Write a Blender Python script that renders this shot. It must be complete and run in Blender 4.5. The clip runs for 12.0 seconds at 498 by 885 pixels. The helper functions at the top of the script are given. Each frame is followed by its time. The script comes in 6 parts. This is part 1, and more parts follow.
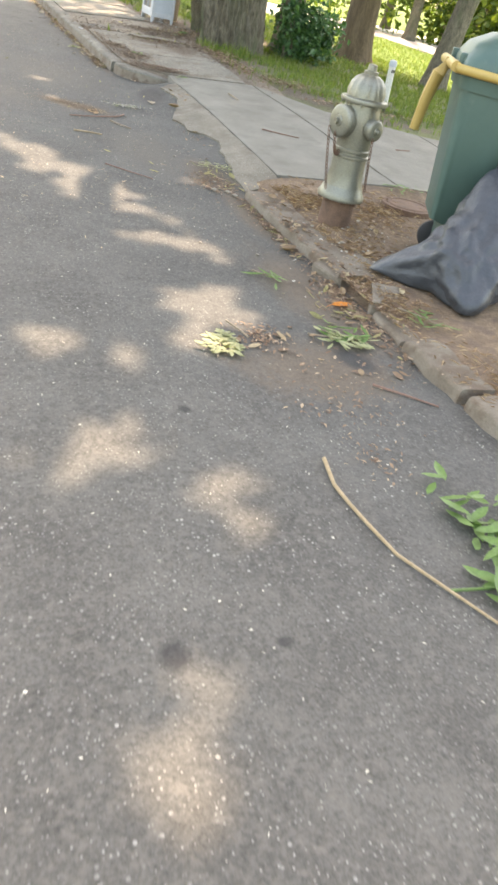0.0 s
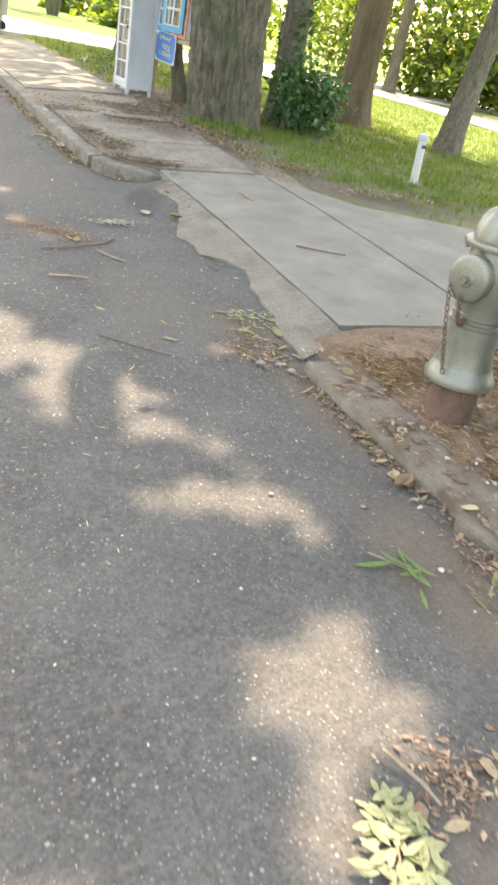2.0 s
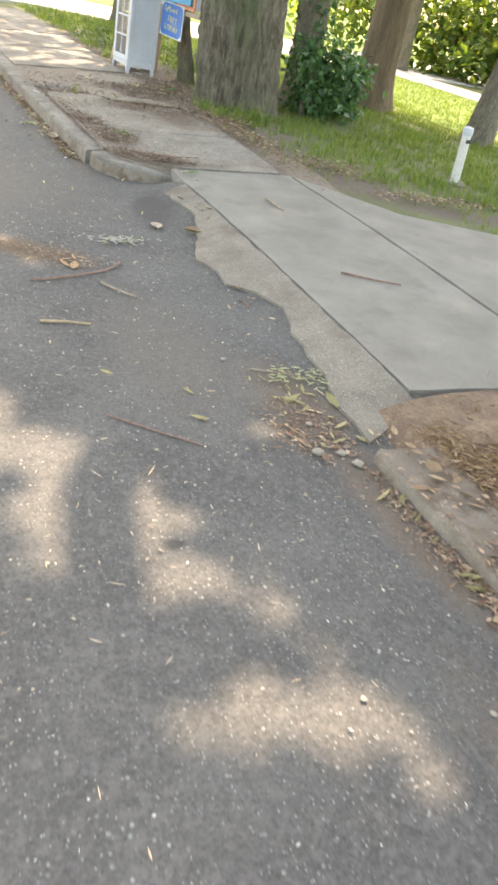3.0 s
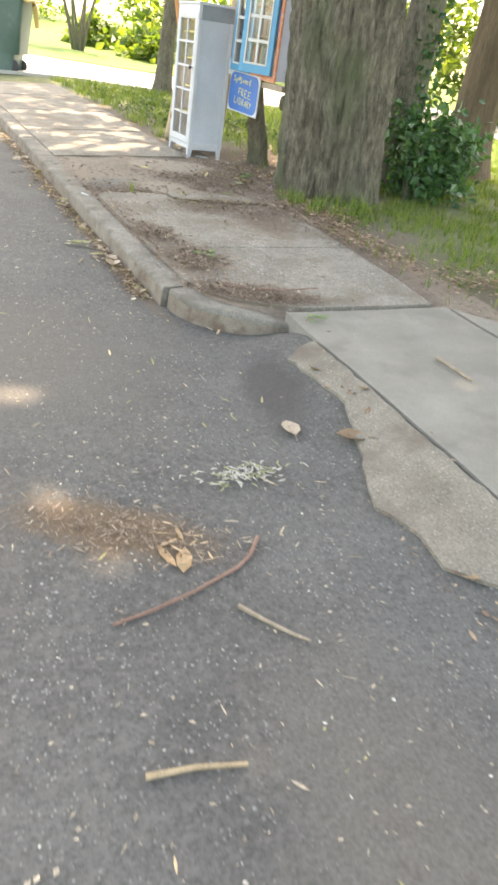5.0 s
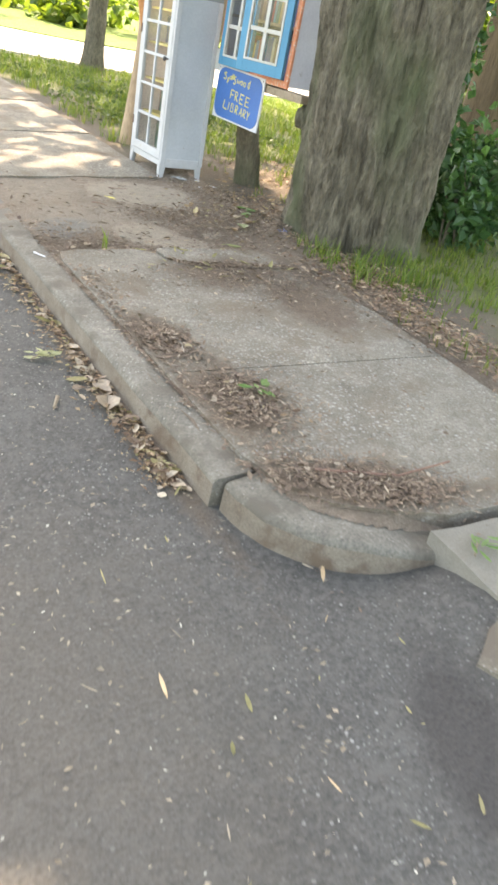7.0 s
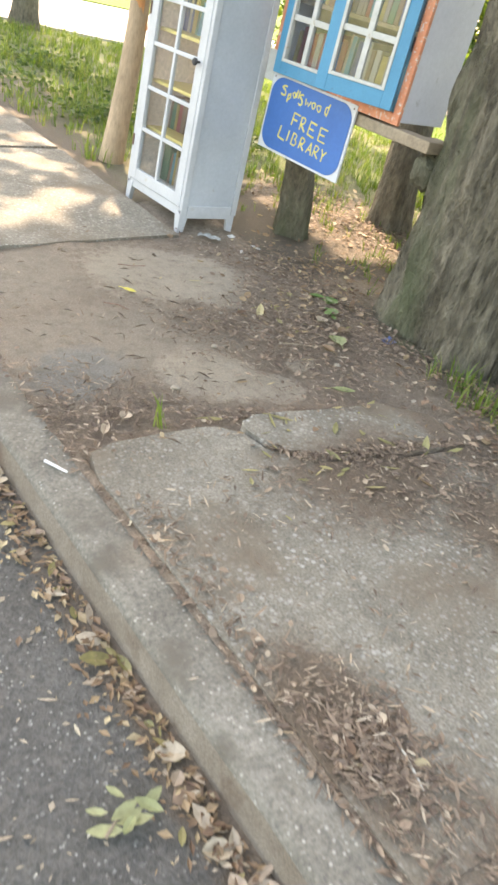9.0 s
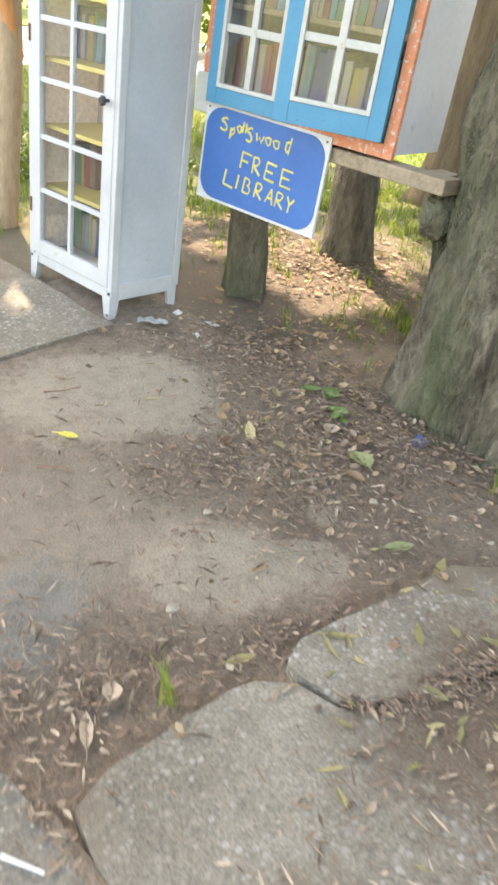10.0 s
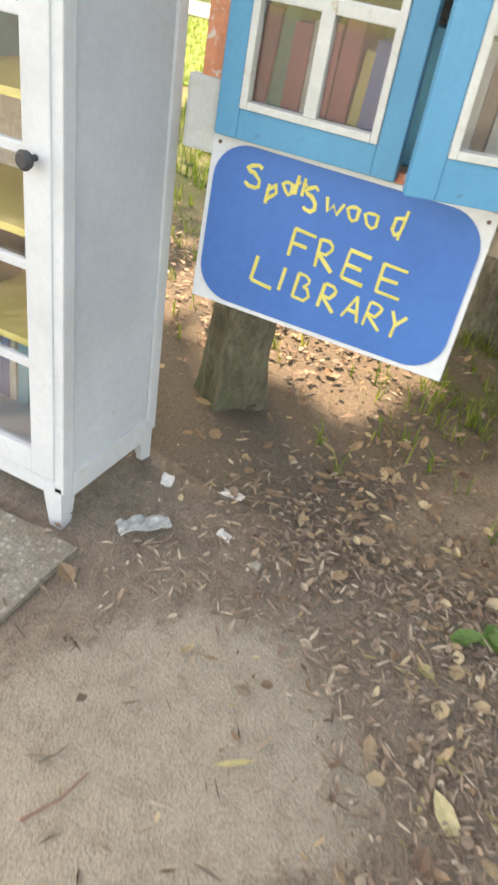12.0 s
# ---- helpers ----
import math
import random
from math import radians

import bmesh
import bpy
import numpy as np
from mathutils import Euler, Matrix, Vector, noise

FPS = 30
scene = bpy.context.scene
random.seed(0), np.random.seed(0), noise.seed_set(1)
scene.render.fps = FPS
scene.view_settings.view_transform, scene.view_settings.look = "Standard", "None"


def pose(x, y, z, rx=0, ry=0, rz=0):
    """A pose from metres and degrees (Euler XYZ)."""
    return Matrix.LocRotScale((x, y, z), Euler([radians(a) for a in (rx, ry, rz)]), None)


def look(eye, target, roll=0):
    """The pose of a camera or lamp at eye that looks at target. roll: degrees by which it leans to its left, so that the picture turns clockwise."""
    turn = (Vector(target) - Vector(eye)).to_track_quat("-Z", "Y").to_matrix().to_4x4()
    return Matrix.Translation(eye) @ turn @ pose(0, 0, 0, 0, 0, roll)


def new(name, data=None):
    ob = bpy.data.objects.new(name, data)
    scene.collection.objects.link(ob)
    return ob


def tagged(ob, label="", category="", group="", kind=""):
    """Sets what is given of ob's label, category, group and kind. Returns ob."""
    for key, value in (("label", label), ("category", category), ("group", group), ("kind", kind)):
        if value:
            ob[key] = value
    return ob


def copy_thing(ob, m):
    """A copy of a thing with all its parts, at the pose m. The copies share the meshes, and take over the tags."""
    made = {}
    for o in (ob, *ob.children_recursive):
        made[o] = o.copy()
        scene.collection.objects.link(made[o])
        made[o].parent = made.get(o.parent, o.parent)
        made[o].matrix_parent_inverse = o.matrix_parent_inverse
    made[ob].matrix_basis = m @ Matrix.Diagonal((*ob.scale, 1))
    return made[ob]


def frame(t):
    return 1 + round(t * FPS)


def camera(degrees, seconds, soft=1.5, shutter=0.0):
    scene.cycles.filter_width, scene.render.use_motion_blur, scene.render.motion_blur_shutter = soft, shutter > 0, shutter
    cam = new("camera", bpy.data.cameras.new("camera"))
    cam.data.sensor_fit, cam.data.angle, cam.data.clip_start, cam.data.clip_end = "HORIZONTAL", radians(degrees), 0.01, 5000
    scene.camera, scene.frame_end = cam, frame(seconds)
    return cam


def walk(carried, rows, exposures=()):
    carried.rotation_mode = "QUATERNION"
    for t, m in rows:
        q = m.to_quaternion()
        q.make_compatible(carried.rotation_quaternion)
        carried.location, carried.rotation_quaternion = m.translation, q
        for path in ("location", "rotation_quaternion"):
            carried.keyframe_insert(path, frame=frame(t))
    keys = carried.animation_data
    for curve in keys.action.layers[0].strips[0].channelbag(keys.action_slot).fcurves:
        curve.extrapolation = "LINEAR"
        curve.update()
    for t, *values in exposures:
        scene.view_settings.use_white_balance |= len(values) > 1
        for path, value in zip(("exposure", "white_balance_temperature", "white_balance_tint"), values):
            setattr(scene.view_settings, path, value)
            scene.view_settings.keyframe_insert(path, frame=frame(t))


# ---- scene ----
# the camera: seconds, place in metres, turn in degrees
cam = camera(36.4, 12.0, soft=2.8, shutter=0.22)
ROWS = [
    (0.0, -0.027, -0.019, 1.542, 57.73, -11.11, -22.20),
    (0.5, 0.100, 0.557, 1.494, 58.66, -10.15, -22.90),
    (1.0, 0.160, 1.160, 1.541, 59.05, -10.46, -24.91),
    (1.5, 0.282, 1.698, 1.534, 60.51, -9.38, -26.91),
    (2.0, 0.360, 2.236, 1.586, 61.13, -9.33, -25.47),
    (2.5, 0.485, 2.750, 1.580, 59.47, -10.06, -26.02),
    (4.5, 0.874, 5.038, 1.534, 59.60, -9.40, -23.86),
    (5.0, 0.952, 5.521, 1.545, 62.47, -7.39, -24.38),
    (5.5, 0.952, 6.065, 1.582, 63.14, -7.24, -25.13),
    (6.0, 1.004, 6.542, 1.583, 61.79, -8.06, -27.38),
    (6.5, 1.083, 7.074, 1.596, 61.00, -9.04, -28.79),
    (8.5, 1.464, 9.303, 1.657, 61.61, -12.06, -36.51),
    (9.0, 1.559, 9.832, 1.671, 58.83, -12.55, -36.68),
    (9.5, 1.831, 10.284, 1.627, 58.26, -10.86, -40.88),
    (10.0, 2.031, 10.801, 1.676, 59.85, -7.68, -46.20),
    (10.5, 2.238, 11.271, 1.649, 59.82, -5.22, -50.57),
    (11.0, 2.380, 11.709, 1.678, 58.90, -4.90, -54.77),
    (11.5, 2.531, 12.007, 1.724, 56.51, -6.78, -61.75),
    (12.0, 2.826, 12.269, 1.689, 55.32, -7.91, -61.58),
]

walk(cam, [(t, pose(x, y, z, rx, ry, rz)) for t, x, y, z, rx, ry, rz in ROWS], exposures=[(0.0, 2.97, 9400, 10), (2.5, 3.06, 9400, 10), (4.5, 2.98, 9400, 10), (5.0, 3.15, 9400, 10), (9.0, 3.18, 9400, 10), (10.3, 3.28, 9500, 10), (11.0, 3.06, 9900, 11), (11.5, 3.12, 10200, 12), (12.0, 3.2, 10400, 13)])

# daylight: a high summer sun ahead of the walk, broken by the crowns overhead
SUN_ELEV, SUN_AZ = radians(60), radians(62)          # azimuth counted from +x towards +y
SUN_DIR = Vector((math.cos(SUN_ELEV) * math.cos(SUN_AZ), math.cos(SUN_ELEV) * math.sin(SUN_AZ), math.sin(SUN_ELEV)))
world = bpy.data.worlds.new("sky")
scene.world = world
world.use_nodes = True
wn = world.node_tree.nodes
sky = wn.new("ShaderNodeTexSky")
sky.sky_type, sky.sun_disc = "NISHITA", False
sky.sun_elevation, sky.sun_rotation = SUN_ELEV, math.pi / 2 - SUN_AZ
sky.dust_density = 2.5
wn["Background"].inputs["Strength"].default_value = 0.15
world.node_tree.links.new(sky.outputs[0], wn["Background"].inputs["Color"])
sun = new("sun", bpy.data.lights.new("sun", "SUN"))
sun.data.energy, sun.data.angle, sun.data.color = 1.7, radians(0.6), (1.0, 0.91, 0.90)
sun.matrix_world = look(SUN_DIR * 60, (0, 0, 0))


# ---- materials ----
def nodes_of(name):
    m = bpy.data.materials.new(name)
    m.use_nodes = True
    nt = m.node_tree
    return m, nt, nt.nodes["Principled BSDF"]


def noise_tex(nt, scale, detail=5.0, rough=0.6, vec=None):
    n = nt.nodes.new("ShaderNodeTexNoise")
    n.inputs["Scale"].default_value, n.inputs["Detail"].default_value, n.inputs["Roughness"].default_value = scale, detail, rough
    if vec is not None:
        nt.links.new(vec, n.inputs["Vector"])
    return n.outputs["Fac"]


def ramp(nt, fac, stops):
    r = nt.nodes.new("ShaderNodeValToRGB")
    e = r.color_ramp.elements
    while len(e) < len(stops):
        e.new(0.5)
    for el, (p, c) in zip(e, stops):
        el.position, el.color = p, (*c, 1) if len(c) == 3 else c
    nt.links.new(fac, r.inputs[0])
    return r.outputs[0]


def mix(nt, fac, a, b, kind="MIX"):
    m = nt.nodes.new("ShaderNodeMix")
    m.data_type, m.blend_type = "RGBA", kind
    for sock, v in ((m.inputs[0], fac), (m.inputs[6], a), (m.inputs[7], b)):
        if isinstance(v, (int, float)):
            sock.default_value = v
        elif isinstance(v, tuple):
            sock.default_value = (*v, 1)
        else:
            nt.links.new(v, sock)
    return m.outputs[2]


def place_vec(nt, world_space=True, stretch=None):
    c = nt.nodes.new("ShaderNodeNewGeometry").outputs["Position"] if world_space else nt.nodes.new("ShaderNodeTexCoord").outputs["Object"]
    if stretch:
        mp = nt.nodes.new("ShaderNodeMapping")
        mp.inputs["Scale"].default_value = stretch
        nt.links.new(c, mp.inputs[0])
        c = mp.outputs[0]
    return c


def bump(nt, bsdf, height, strength=0.3, dist=0.01):
    b = nt.nodes.new("ShaderNodeBump")
    b.inputs["Strength"].default_value, b.inputs["Distance"].default_value = strength, dist
    nt.links.new(height, b.inputs["Height"])
    nt.links.new(b.outputs[0], bsdf.inputs["Normal"])


def patch_mask(nt, v, ragged, ellipses, rim=0.6):
    """1 inside ragged-edged stains (x, y, rx, ry, turn) on the ground, fading out at their rims."""
    n1, n2 = noise_tex(nt, 6.0, 6.0, 0.7, v), noise_tex(nt, 38.0, 3.0, 0.6, v)
    total = None
    for x, y, rx, ry, turn in ellipses:
        mp = nt.nodes.new("ShaderNodeMapping")
        mp.vector_type = "TEXTURE"
        mp.inputs["Location"].default_value, mp.inputs["Rotation"].default_value, mp.inputs["Scale"].default_value = (x, y, 0), (0, 0, radians(turn)), (rx, ry, 1e4)
        nt.links.new(v, mp.inputs[0])
        ln = nt.nodes.new("ShaderNodeVectorMath")
        ln.operation = "LENGTH"
        nt.links.new(mp.outputs[0], ln.inputs[0])
        d = ln.outputs["Value"]
        if total is not None:
            mn = nt.nodes.new("ShaderNodeMath")
            mn.operation = "MINIMUM"
            nt.links.new(total, mn.inputs[0])
            nt.links.new(d, mn.inputs[1])
            d = mn.outputs[0]
        total = d
    for fac, k in ((n1, ragged), (n2, ragged * 0.7)):
        ma = nt.nodes.new("ShaderNodeMath")
        ma.operation = "MULTIPLY_ADD"
        nt.links.new(fac, ma.inputs[0])
        ma.inputs[1].default_value = k
        nt.links.new(total, ma.inputs[2])
        total = ma.outputs[0]
    lim = 0.5 * 1.7 * ragged
    mr = nt.nodes.new("ShaderNodeMapRange")
    mr.inputs["From Min"].default_value, mr.inputs["From Max"].default_value = 0.85 + rim / 2 + lim, 0.85 - rim / 2 + lim
    nt.links.new(total, mr.inputs["Value"])
    return mr.outputs[0]


def rough_surface(name, dark, light, scale=6.0, grain=150.0, roughness=0.85, spots=None, bump_s=0.3, bump_d=0.006, stretch=None, world_space=True, metal=0.0, stain=None, island=0.0, speckle=0.6, patches=(), mottle=0.0, flecks=None):
    """Two-scale colour variation, fine bump, optional spots (scale, low, high, colour) and a stain (scale, low, high, colour)."""
    m, nt, b = nodes_of(name)
    v = place_vec(nt, world_space, stretch)
    col = ramp(nt, noise_tex(nt, scale, 6.0, 0.65, v), [(0.3, dark), (0.7, light)])
    g = noise_tex(nt, grain, 3.0, 0.7, v)
    col = mix(nt, speckle, col, ramp(nt, g, [(0.3, (0.55, 0.55, 0.55)), (0.7, (1.25, 1.25, 1.25))]), "MULTIPLY")
    if spots:
        vo = nt.nodes.new("ShaderNodeTexVoronoi")
        vo.inputs["Scale"].default_value = spots[0]
        nt.links.new(v, vo.inputs["Vector"])
        near = ramp(nt, vo.outputs["Distance"], [(spots[1], (1, 1, 1)), (spots[2], (0, 0, 0))])
        near = mix(nt, 1.0, near, ramp(nt, noise_tex(nt, 1.3, 4.0, 0.6, v), [(0.35, (0.35, 0.35, 0.35)), (0.65, (1, 1, 1))]), "MULTIPLY")
        pick = ramp(nt, vo.outputs["Color"], [(spots[4], (0, 0, 0)), (spots[4] + 0.08, (1, 1, 1))])
        col = mix(nt, mix(nt, 1.0, near, pick, "MULTIPLY"), col, spots[3])
    if flecks:
        # a second, coarser and sparser size of stone, clustered
        vo = nt.nodes.new("ShaderNodeTexVoronoi")
        vo.inputs["Scale"].default_value = flecks[0]
        nt.links.new(v, vo.inputs["Vector"])
        near = ramp(nt, vo.outputs["Distance"], [(flecks[1] * 0.55, (1, 1, 1)), (flecks[1], (0, 0, 0))])
        near = mix(nt, 1.0, near, ramp(nt, noise_tex(nt, 3.1, 5.0, 0.7, v), [(0.42, (0.1, 0.1, 0.1)), (0.6, (1, 1, 1))]), "MULTIPLY")
        pick = ramp(nt, vo.outputs["Color"], [(flecks[2], (0, 0, 0)), (flecks[2] + 0.1, (1, 1, 1))])
        col = mix(nt, mix(nt, 1.0, near, pick, "MULTIPLY"), col, flecks[3])
    if mottle:
        col = mix(nt, mottle, col, ramp(nt, noise_tex(nt, 26.0, 5.0, 0.75, v), [(0.32, (0.62, 0.6, 0.58)), (0.5, (1, 1, 1)), (0.7, (1.2, 1.2, 1.2))]), "MULTIPLY")
    if stain:
        col = mix(nt, ramp(nt, noise_tex(nt, stain[0], 5.0, 0.6, v), [(stain[1], (0, 0, 0)), (stain[2], (1, 1, 1))]), col, stain[3])
    for colour, ragged, rim, ellipses in patches:
        colour = mix(nt, mottle, colour, ramp(nt, noise_tex(nt, 19.0, 5.0, 0.7, v), [(0.34, (0.74, 0.72, 0.7)), (0.5, (1, 1, 1)), (0.7, (1.1, 1.1, 1.1))]), "MULTIPLY") if mottle else colour
        col = mix(nt, patch_mask(nt, v, ragged, ellipses, rim), col, mix(nt, 0.6, colour, ramp(nt, g, [(0.3, (0.5, 0.5, 0.5)), (0.7, (1.3, 1.3, 1.3))]), "MULTIPLY"))
    if island:
        rnd = nt.nodes.new("ShaderNodeNewGeometry").outputs["Random Per Island"]
        col = mix(nt, 1.0, col, ramp(nt, rnd, [(0.0, (1 - island,) * 3), (1.0, (1 + island,) * 3)]), "MULTIPLY")
    nt.links.new(col, b.inputs["Base Color"])
    b.inputs["Roughness"].default_value, b.inputs["Metallic"].default_value = roughness, metal
    bump(nt, b, g, bump_s, bump_d)
    return m


def leaf_mat(name, stops, through_light=0.35, roughness=0.5, per="island"):
    """Leaves: colour varies leaf by leaf, some light passes through."""
    m, nt, b = nodes_of(name)
    geo = nt.nodes.new("ShaderNodeNewGeometry")
    rnd = geo.outputs["Random Per Island"] if per == "island" else nt.nodes.new("ShaderNodeObjectInfo").outputs["Random"]
    col = ramp(nt, rnd, stops)
    col = mix(nt, 0.5, col, ramp(nt, noise_tex(nt, 60.0, 3.0, 0.6, geo.outputs["Position"]), [(0.3, (0.6, 0.6, 0.6)), (0.7, (1.3, 1.3, 1.3))]), "MULTIPLY")
    nt.links.new(col, b.inputs["Base Color"])
    b.inputs["Roughness"].default_value = roughness
    tr = nt.nodes.new("ShaderNodeBsdfTranslucent")
    nt.links.new(mix(nt, 1.0, col, (1.3, 1.35, 0.6), "MULTIPLY"), tr.inputs["Color"])
    ms = nt.nodes.new("ShaderNodeMixShader")
    ms.inputs[0].default_value = through_light
    nt.links.new(b.outputs[0], ms.inputs[1])
    nt.links.new(tr.outputs[0], ms.inputs[2])
    nt.links.new(ms.outputs[0], nt.nodes["Material Output"].inputs["Surface"])
    return m


ASPHALT = rough_surface("asphalt", (0.063, 0.060, 0.054), (0.106, 0.102, 0.092), 2.2, 85.0, 0.88, (80.0, 0.14, 0.33, (0.27, 0.262, 0.24), 0.62), 0.9, 0.007, speckle=0.95, mottle=0.45, flecks=(46.0, 0.30, 0.68, (0.29, 0.28, 0.26)), stain=(34.0, 0.5, 0.7, (0.11, 0.103, 0.091)), patches=[
    ((0.122, 0.096, 0.072), 1.1, 0.6, [(2.2, 3.5, 0.28, 0.8, 8), (1.8, 2.72, 0.45, 0.32, 0), (2.33, 4.9, 0.14, 0.7, 0), (2.3, 5.75, 0.22, 0.4, 0), (2.3, 10.2, 0.07, 1.2, 0), (2.31, 12.8, 0.07, 1.5, 0)]),
    ((0.108, 0.097, 0.082), 1.3, 1.0, [(1.5, 8.8, 0.6, 0.8, 0), (0.9, 7.6, 0.4, 0.5, 0), (1.9, 6.2, 0.3, 0.6, 0)]),
    ((0.13, 0.088, 0.052), 1.0, 0.6, [(1.54, 7.42, 0.36, 0.14, -32)]),
    ((0.042, 0.04, 0.038), 0.6, 0.6, [(0.587, 1.21, 0.05, 0.06, 0), (0.9, 1.19, 0.03, 0.025, 0), (1.0, 2.4, 0.03, 0.03, 0), (2.02, 2.8, 0.1, 0.14, 20), (1.45, 5.0, 0.04, 0.03, 0)]),
    ((0.058, 0.053, 0.048), 0.9, 0.6, [(2.5, 8.25, 0.16, 0.4, -15)])])
CONCRETE = rough_surface("smooth_concrete", (0.168, 0.153, 0.124), (0.236, 0.218, 0.182), 2.5, 220.0, 0.9, None, 0.25, 0.003, stain=(3.5, 0.52, 0.7, (0.15, 0.135, 0.11)))
APRON = rough_surface("sandy_worn_concrete", (0.155, 0.134, 0.102), (0.24, 0.212, 0.168), 5.0, 110.0, 0.92, (80.0, 0.15, 0.35, (0.36, 0.34, 0.3), 0.6), 0.7, 0.005, speckle=0.9, stain=(3.5, 0.5, 0.66, (0.13, 0.105, 0.08)))
OLD_CONCRETE = rough_surface("weathered_concrete", (0.165, 0.144, 0.113), (0.265, 0.238, 0.193), 4.0, 140.0, 0.92, (62.0, 0.18, 0.42, (0.34, 0.32, 0.28), 0.45), 0.9, 0.007, speckle=0.95, mottle=0.5, flecks=(46.0, 0.40, 0.45, (0.35, 0.333, 0.297)), stain=(2.6, 0.52, 0.68, (0.155, 0.12, 0.085)), patches=[((0.135, 0.098, 0.068), 1.2, 0.6, [(3.35, 11.05, 0.4, 0.28, 0), (2.58, 10.4, 0.16, 0.3, 0), (2.66, 9.8, 0.2, 0.35, 0), (2.75, 9.18, 0.4, 0.14, -25), (3.55, 10.6, 0.25, 0.4, 0), (3.8, 11.0, 0.15, 0.5, 0)])])
KERB = rough_surface("kerb_concrete", (0.135, 0.121, 0.098), (0.235, 0.216, 0.18), 3.0, 90.0, 0.92, (70.0, 0.15, 0.35, (0.38, 0.36, 0.31), 0.6), 0.8, 0.005, speckle=0.85, mottle=0.6, stain=(4.5, 0.48, 0.64, (0.115, 0.10, 0.078)))
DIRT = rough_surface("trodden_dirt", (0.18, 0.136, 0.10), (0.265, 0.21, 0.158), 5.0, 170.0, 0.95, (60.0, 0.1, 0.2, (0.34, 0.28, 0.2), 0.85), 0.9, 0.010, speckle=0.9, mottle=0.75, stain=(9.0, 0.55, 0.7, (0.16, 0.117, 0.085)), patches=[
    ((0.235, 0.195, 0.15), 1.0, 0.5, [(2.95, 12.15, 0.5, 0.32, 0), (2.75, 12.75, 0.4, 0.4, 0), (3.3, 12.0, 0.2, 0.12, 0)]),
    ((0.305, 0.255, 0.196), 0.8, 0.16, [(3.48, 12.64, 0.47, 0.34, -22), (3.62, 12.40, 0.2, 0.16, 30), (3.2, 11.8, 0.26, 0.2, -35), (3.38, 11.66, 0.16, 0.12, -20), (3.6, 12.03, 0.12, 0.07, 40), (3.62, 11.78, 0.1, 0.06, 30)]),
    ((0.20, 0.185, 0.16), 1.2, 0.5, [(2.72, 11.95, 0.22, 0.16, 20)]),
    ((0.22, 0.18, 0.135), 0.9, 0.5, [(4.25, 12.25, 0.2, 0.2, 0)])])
RED_DIRT = rough_surface("rusty_brown_dirt", (0.14, 0.09, 0.055), (0.26, 0.178, 0.115), 5.0, 75.0, 0.95, (45.0, 0.1, 0.22, (0.42, 0.38, 0.3), 0.82), 0.9, 0.012, speckle=0.9, mottle=0.8, stain=(8.0, 0.5, 0.64, (0.125, 0.085, 0.06)))
SOIL = rough_surface("lawn_soil", (0.09, 0.10, 0.04), (0.15, 0.165, 0.06), 1.2, 100.0, 0.95, None, 0.8, 0.015, stain=(0.8, 0.55, 0.7, (0.15, 0.125, 0.08)), patches=[
    ((0.13, 0.102, 0.073), 0.9, 0.6, [(5.0, 13.4, 1.9, 1.2, 0), (4.5, 12.5, 0.9, 0.9, 0), (4.3, 10.8, 0.55, 1.6, -10), (4.6, 8.75, 0.6, 0.35, -30), (5.4, 8.25, 0.9, 0.22, -8), (3.6, 15.5, 0.9, 3.0, 0)]),
    ((0.23, 0.182, 0.13), 0.9, 0.4, [(4.5, 12.3, 0.3, 0.22, -30), (4.63, 12.20, 0.35, 0.25, -30)])])
PINK_PAVING = rough_surface("pinkish_paving", (0.30, 0.25, 0.22), (0.40, 0.34, 0.30), 1.5, 60.0, 0.9)
PALE_PAVING = rough_surface("pale_paving", (0.36, 0.34, 0.31), (0.46, 0.44, 0.41), 1.5, 60.0, 0.9)
BARK = rough_surface("grey_brown_bark", (0.098, 0.083, 0.058), (0.235, 0.205, 0.15), 20.0, 60.0, 0.95, None, 1.0, 0.03, (1, 1, 0.34), speckle=0.9, stain=(1.6, 0.5, 0.65, (0.10, 0.115, 0.06)))
BARK_RED = rough_surface("brown_bark", (0.095, 0.066, 0.04), (0.19, 0.137, 0.083), 9.0, 60.0, 0.95, None, 1.0, 0.02, (1, 1, 0.16))
CROWN = leaf_mat("canopy_leaves", [(0.0, (0.03, 0.06, 0.015)), (1.0, (0.08, 0.14, 0.03))])
HEDGE = leaf_mat("sunlit_leaves", [(0.0, (0.05, 0.10, 0.02)), (0.6, (0.13, 0.19, 0.04)), (1.0, (0.22, 0.27, 0.06))], 0.5)
COVER = leaf_mat("ground_cover_leaves", [(0.0, (0.04, 0.075, 0.022)), (0.7, (0.09, 0.13, 0.04)), (1.0, (0.15, 0.18, 0.06))], 0.35)
IVY = leaf_mat("shrub_leaves", [(0.0, (0.03, 0.085, 0.038)), (1.0, (0.09, 0.19, 0.07))], 0.35, 0.4)
GRASS = leaf_mat("grass_blades", [(0.0, (0.07, 0.12, 0.02)), (0.7, (0.15, 0.22, 0.04)), (1.0, (0.23, 0.23, 0.08))], 0.45)
DIRTY_KERB = rough_surface("dirt_stained_concrete", (0.14, 0.108, 0.078), (0.235, 0.2, 0.158), 5.0, 130.0, 0.95, None, 0.7, 0.006, stain=(7.0, 0.5, 0.64, (0.118, 0.084, 0.058)))


# ---- helpers for building ----
def thing(name, label, category, group="", kind="", at=None):
    ob = tagged(new(name), label, category, group, kind)
    ob.empty_display_size = 0.1
    if at is not None:
        ob.matrix_world = at
    return ob


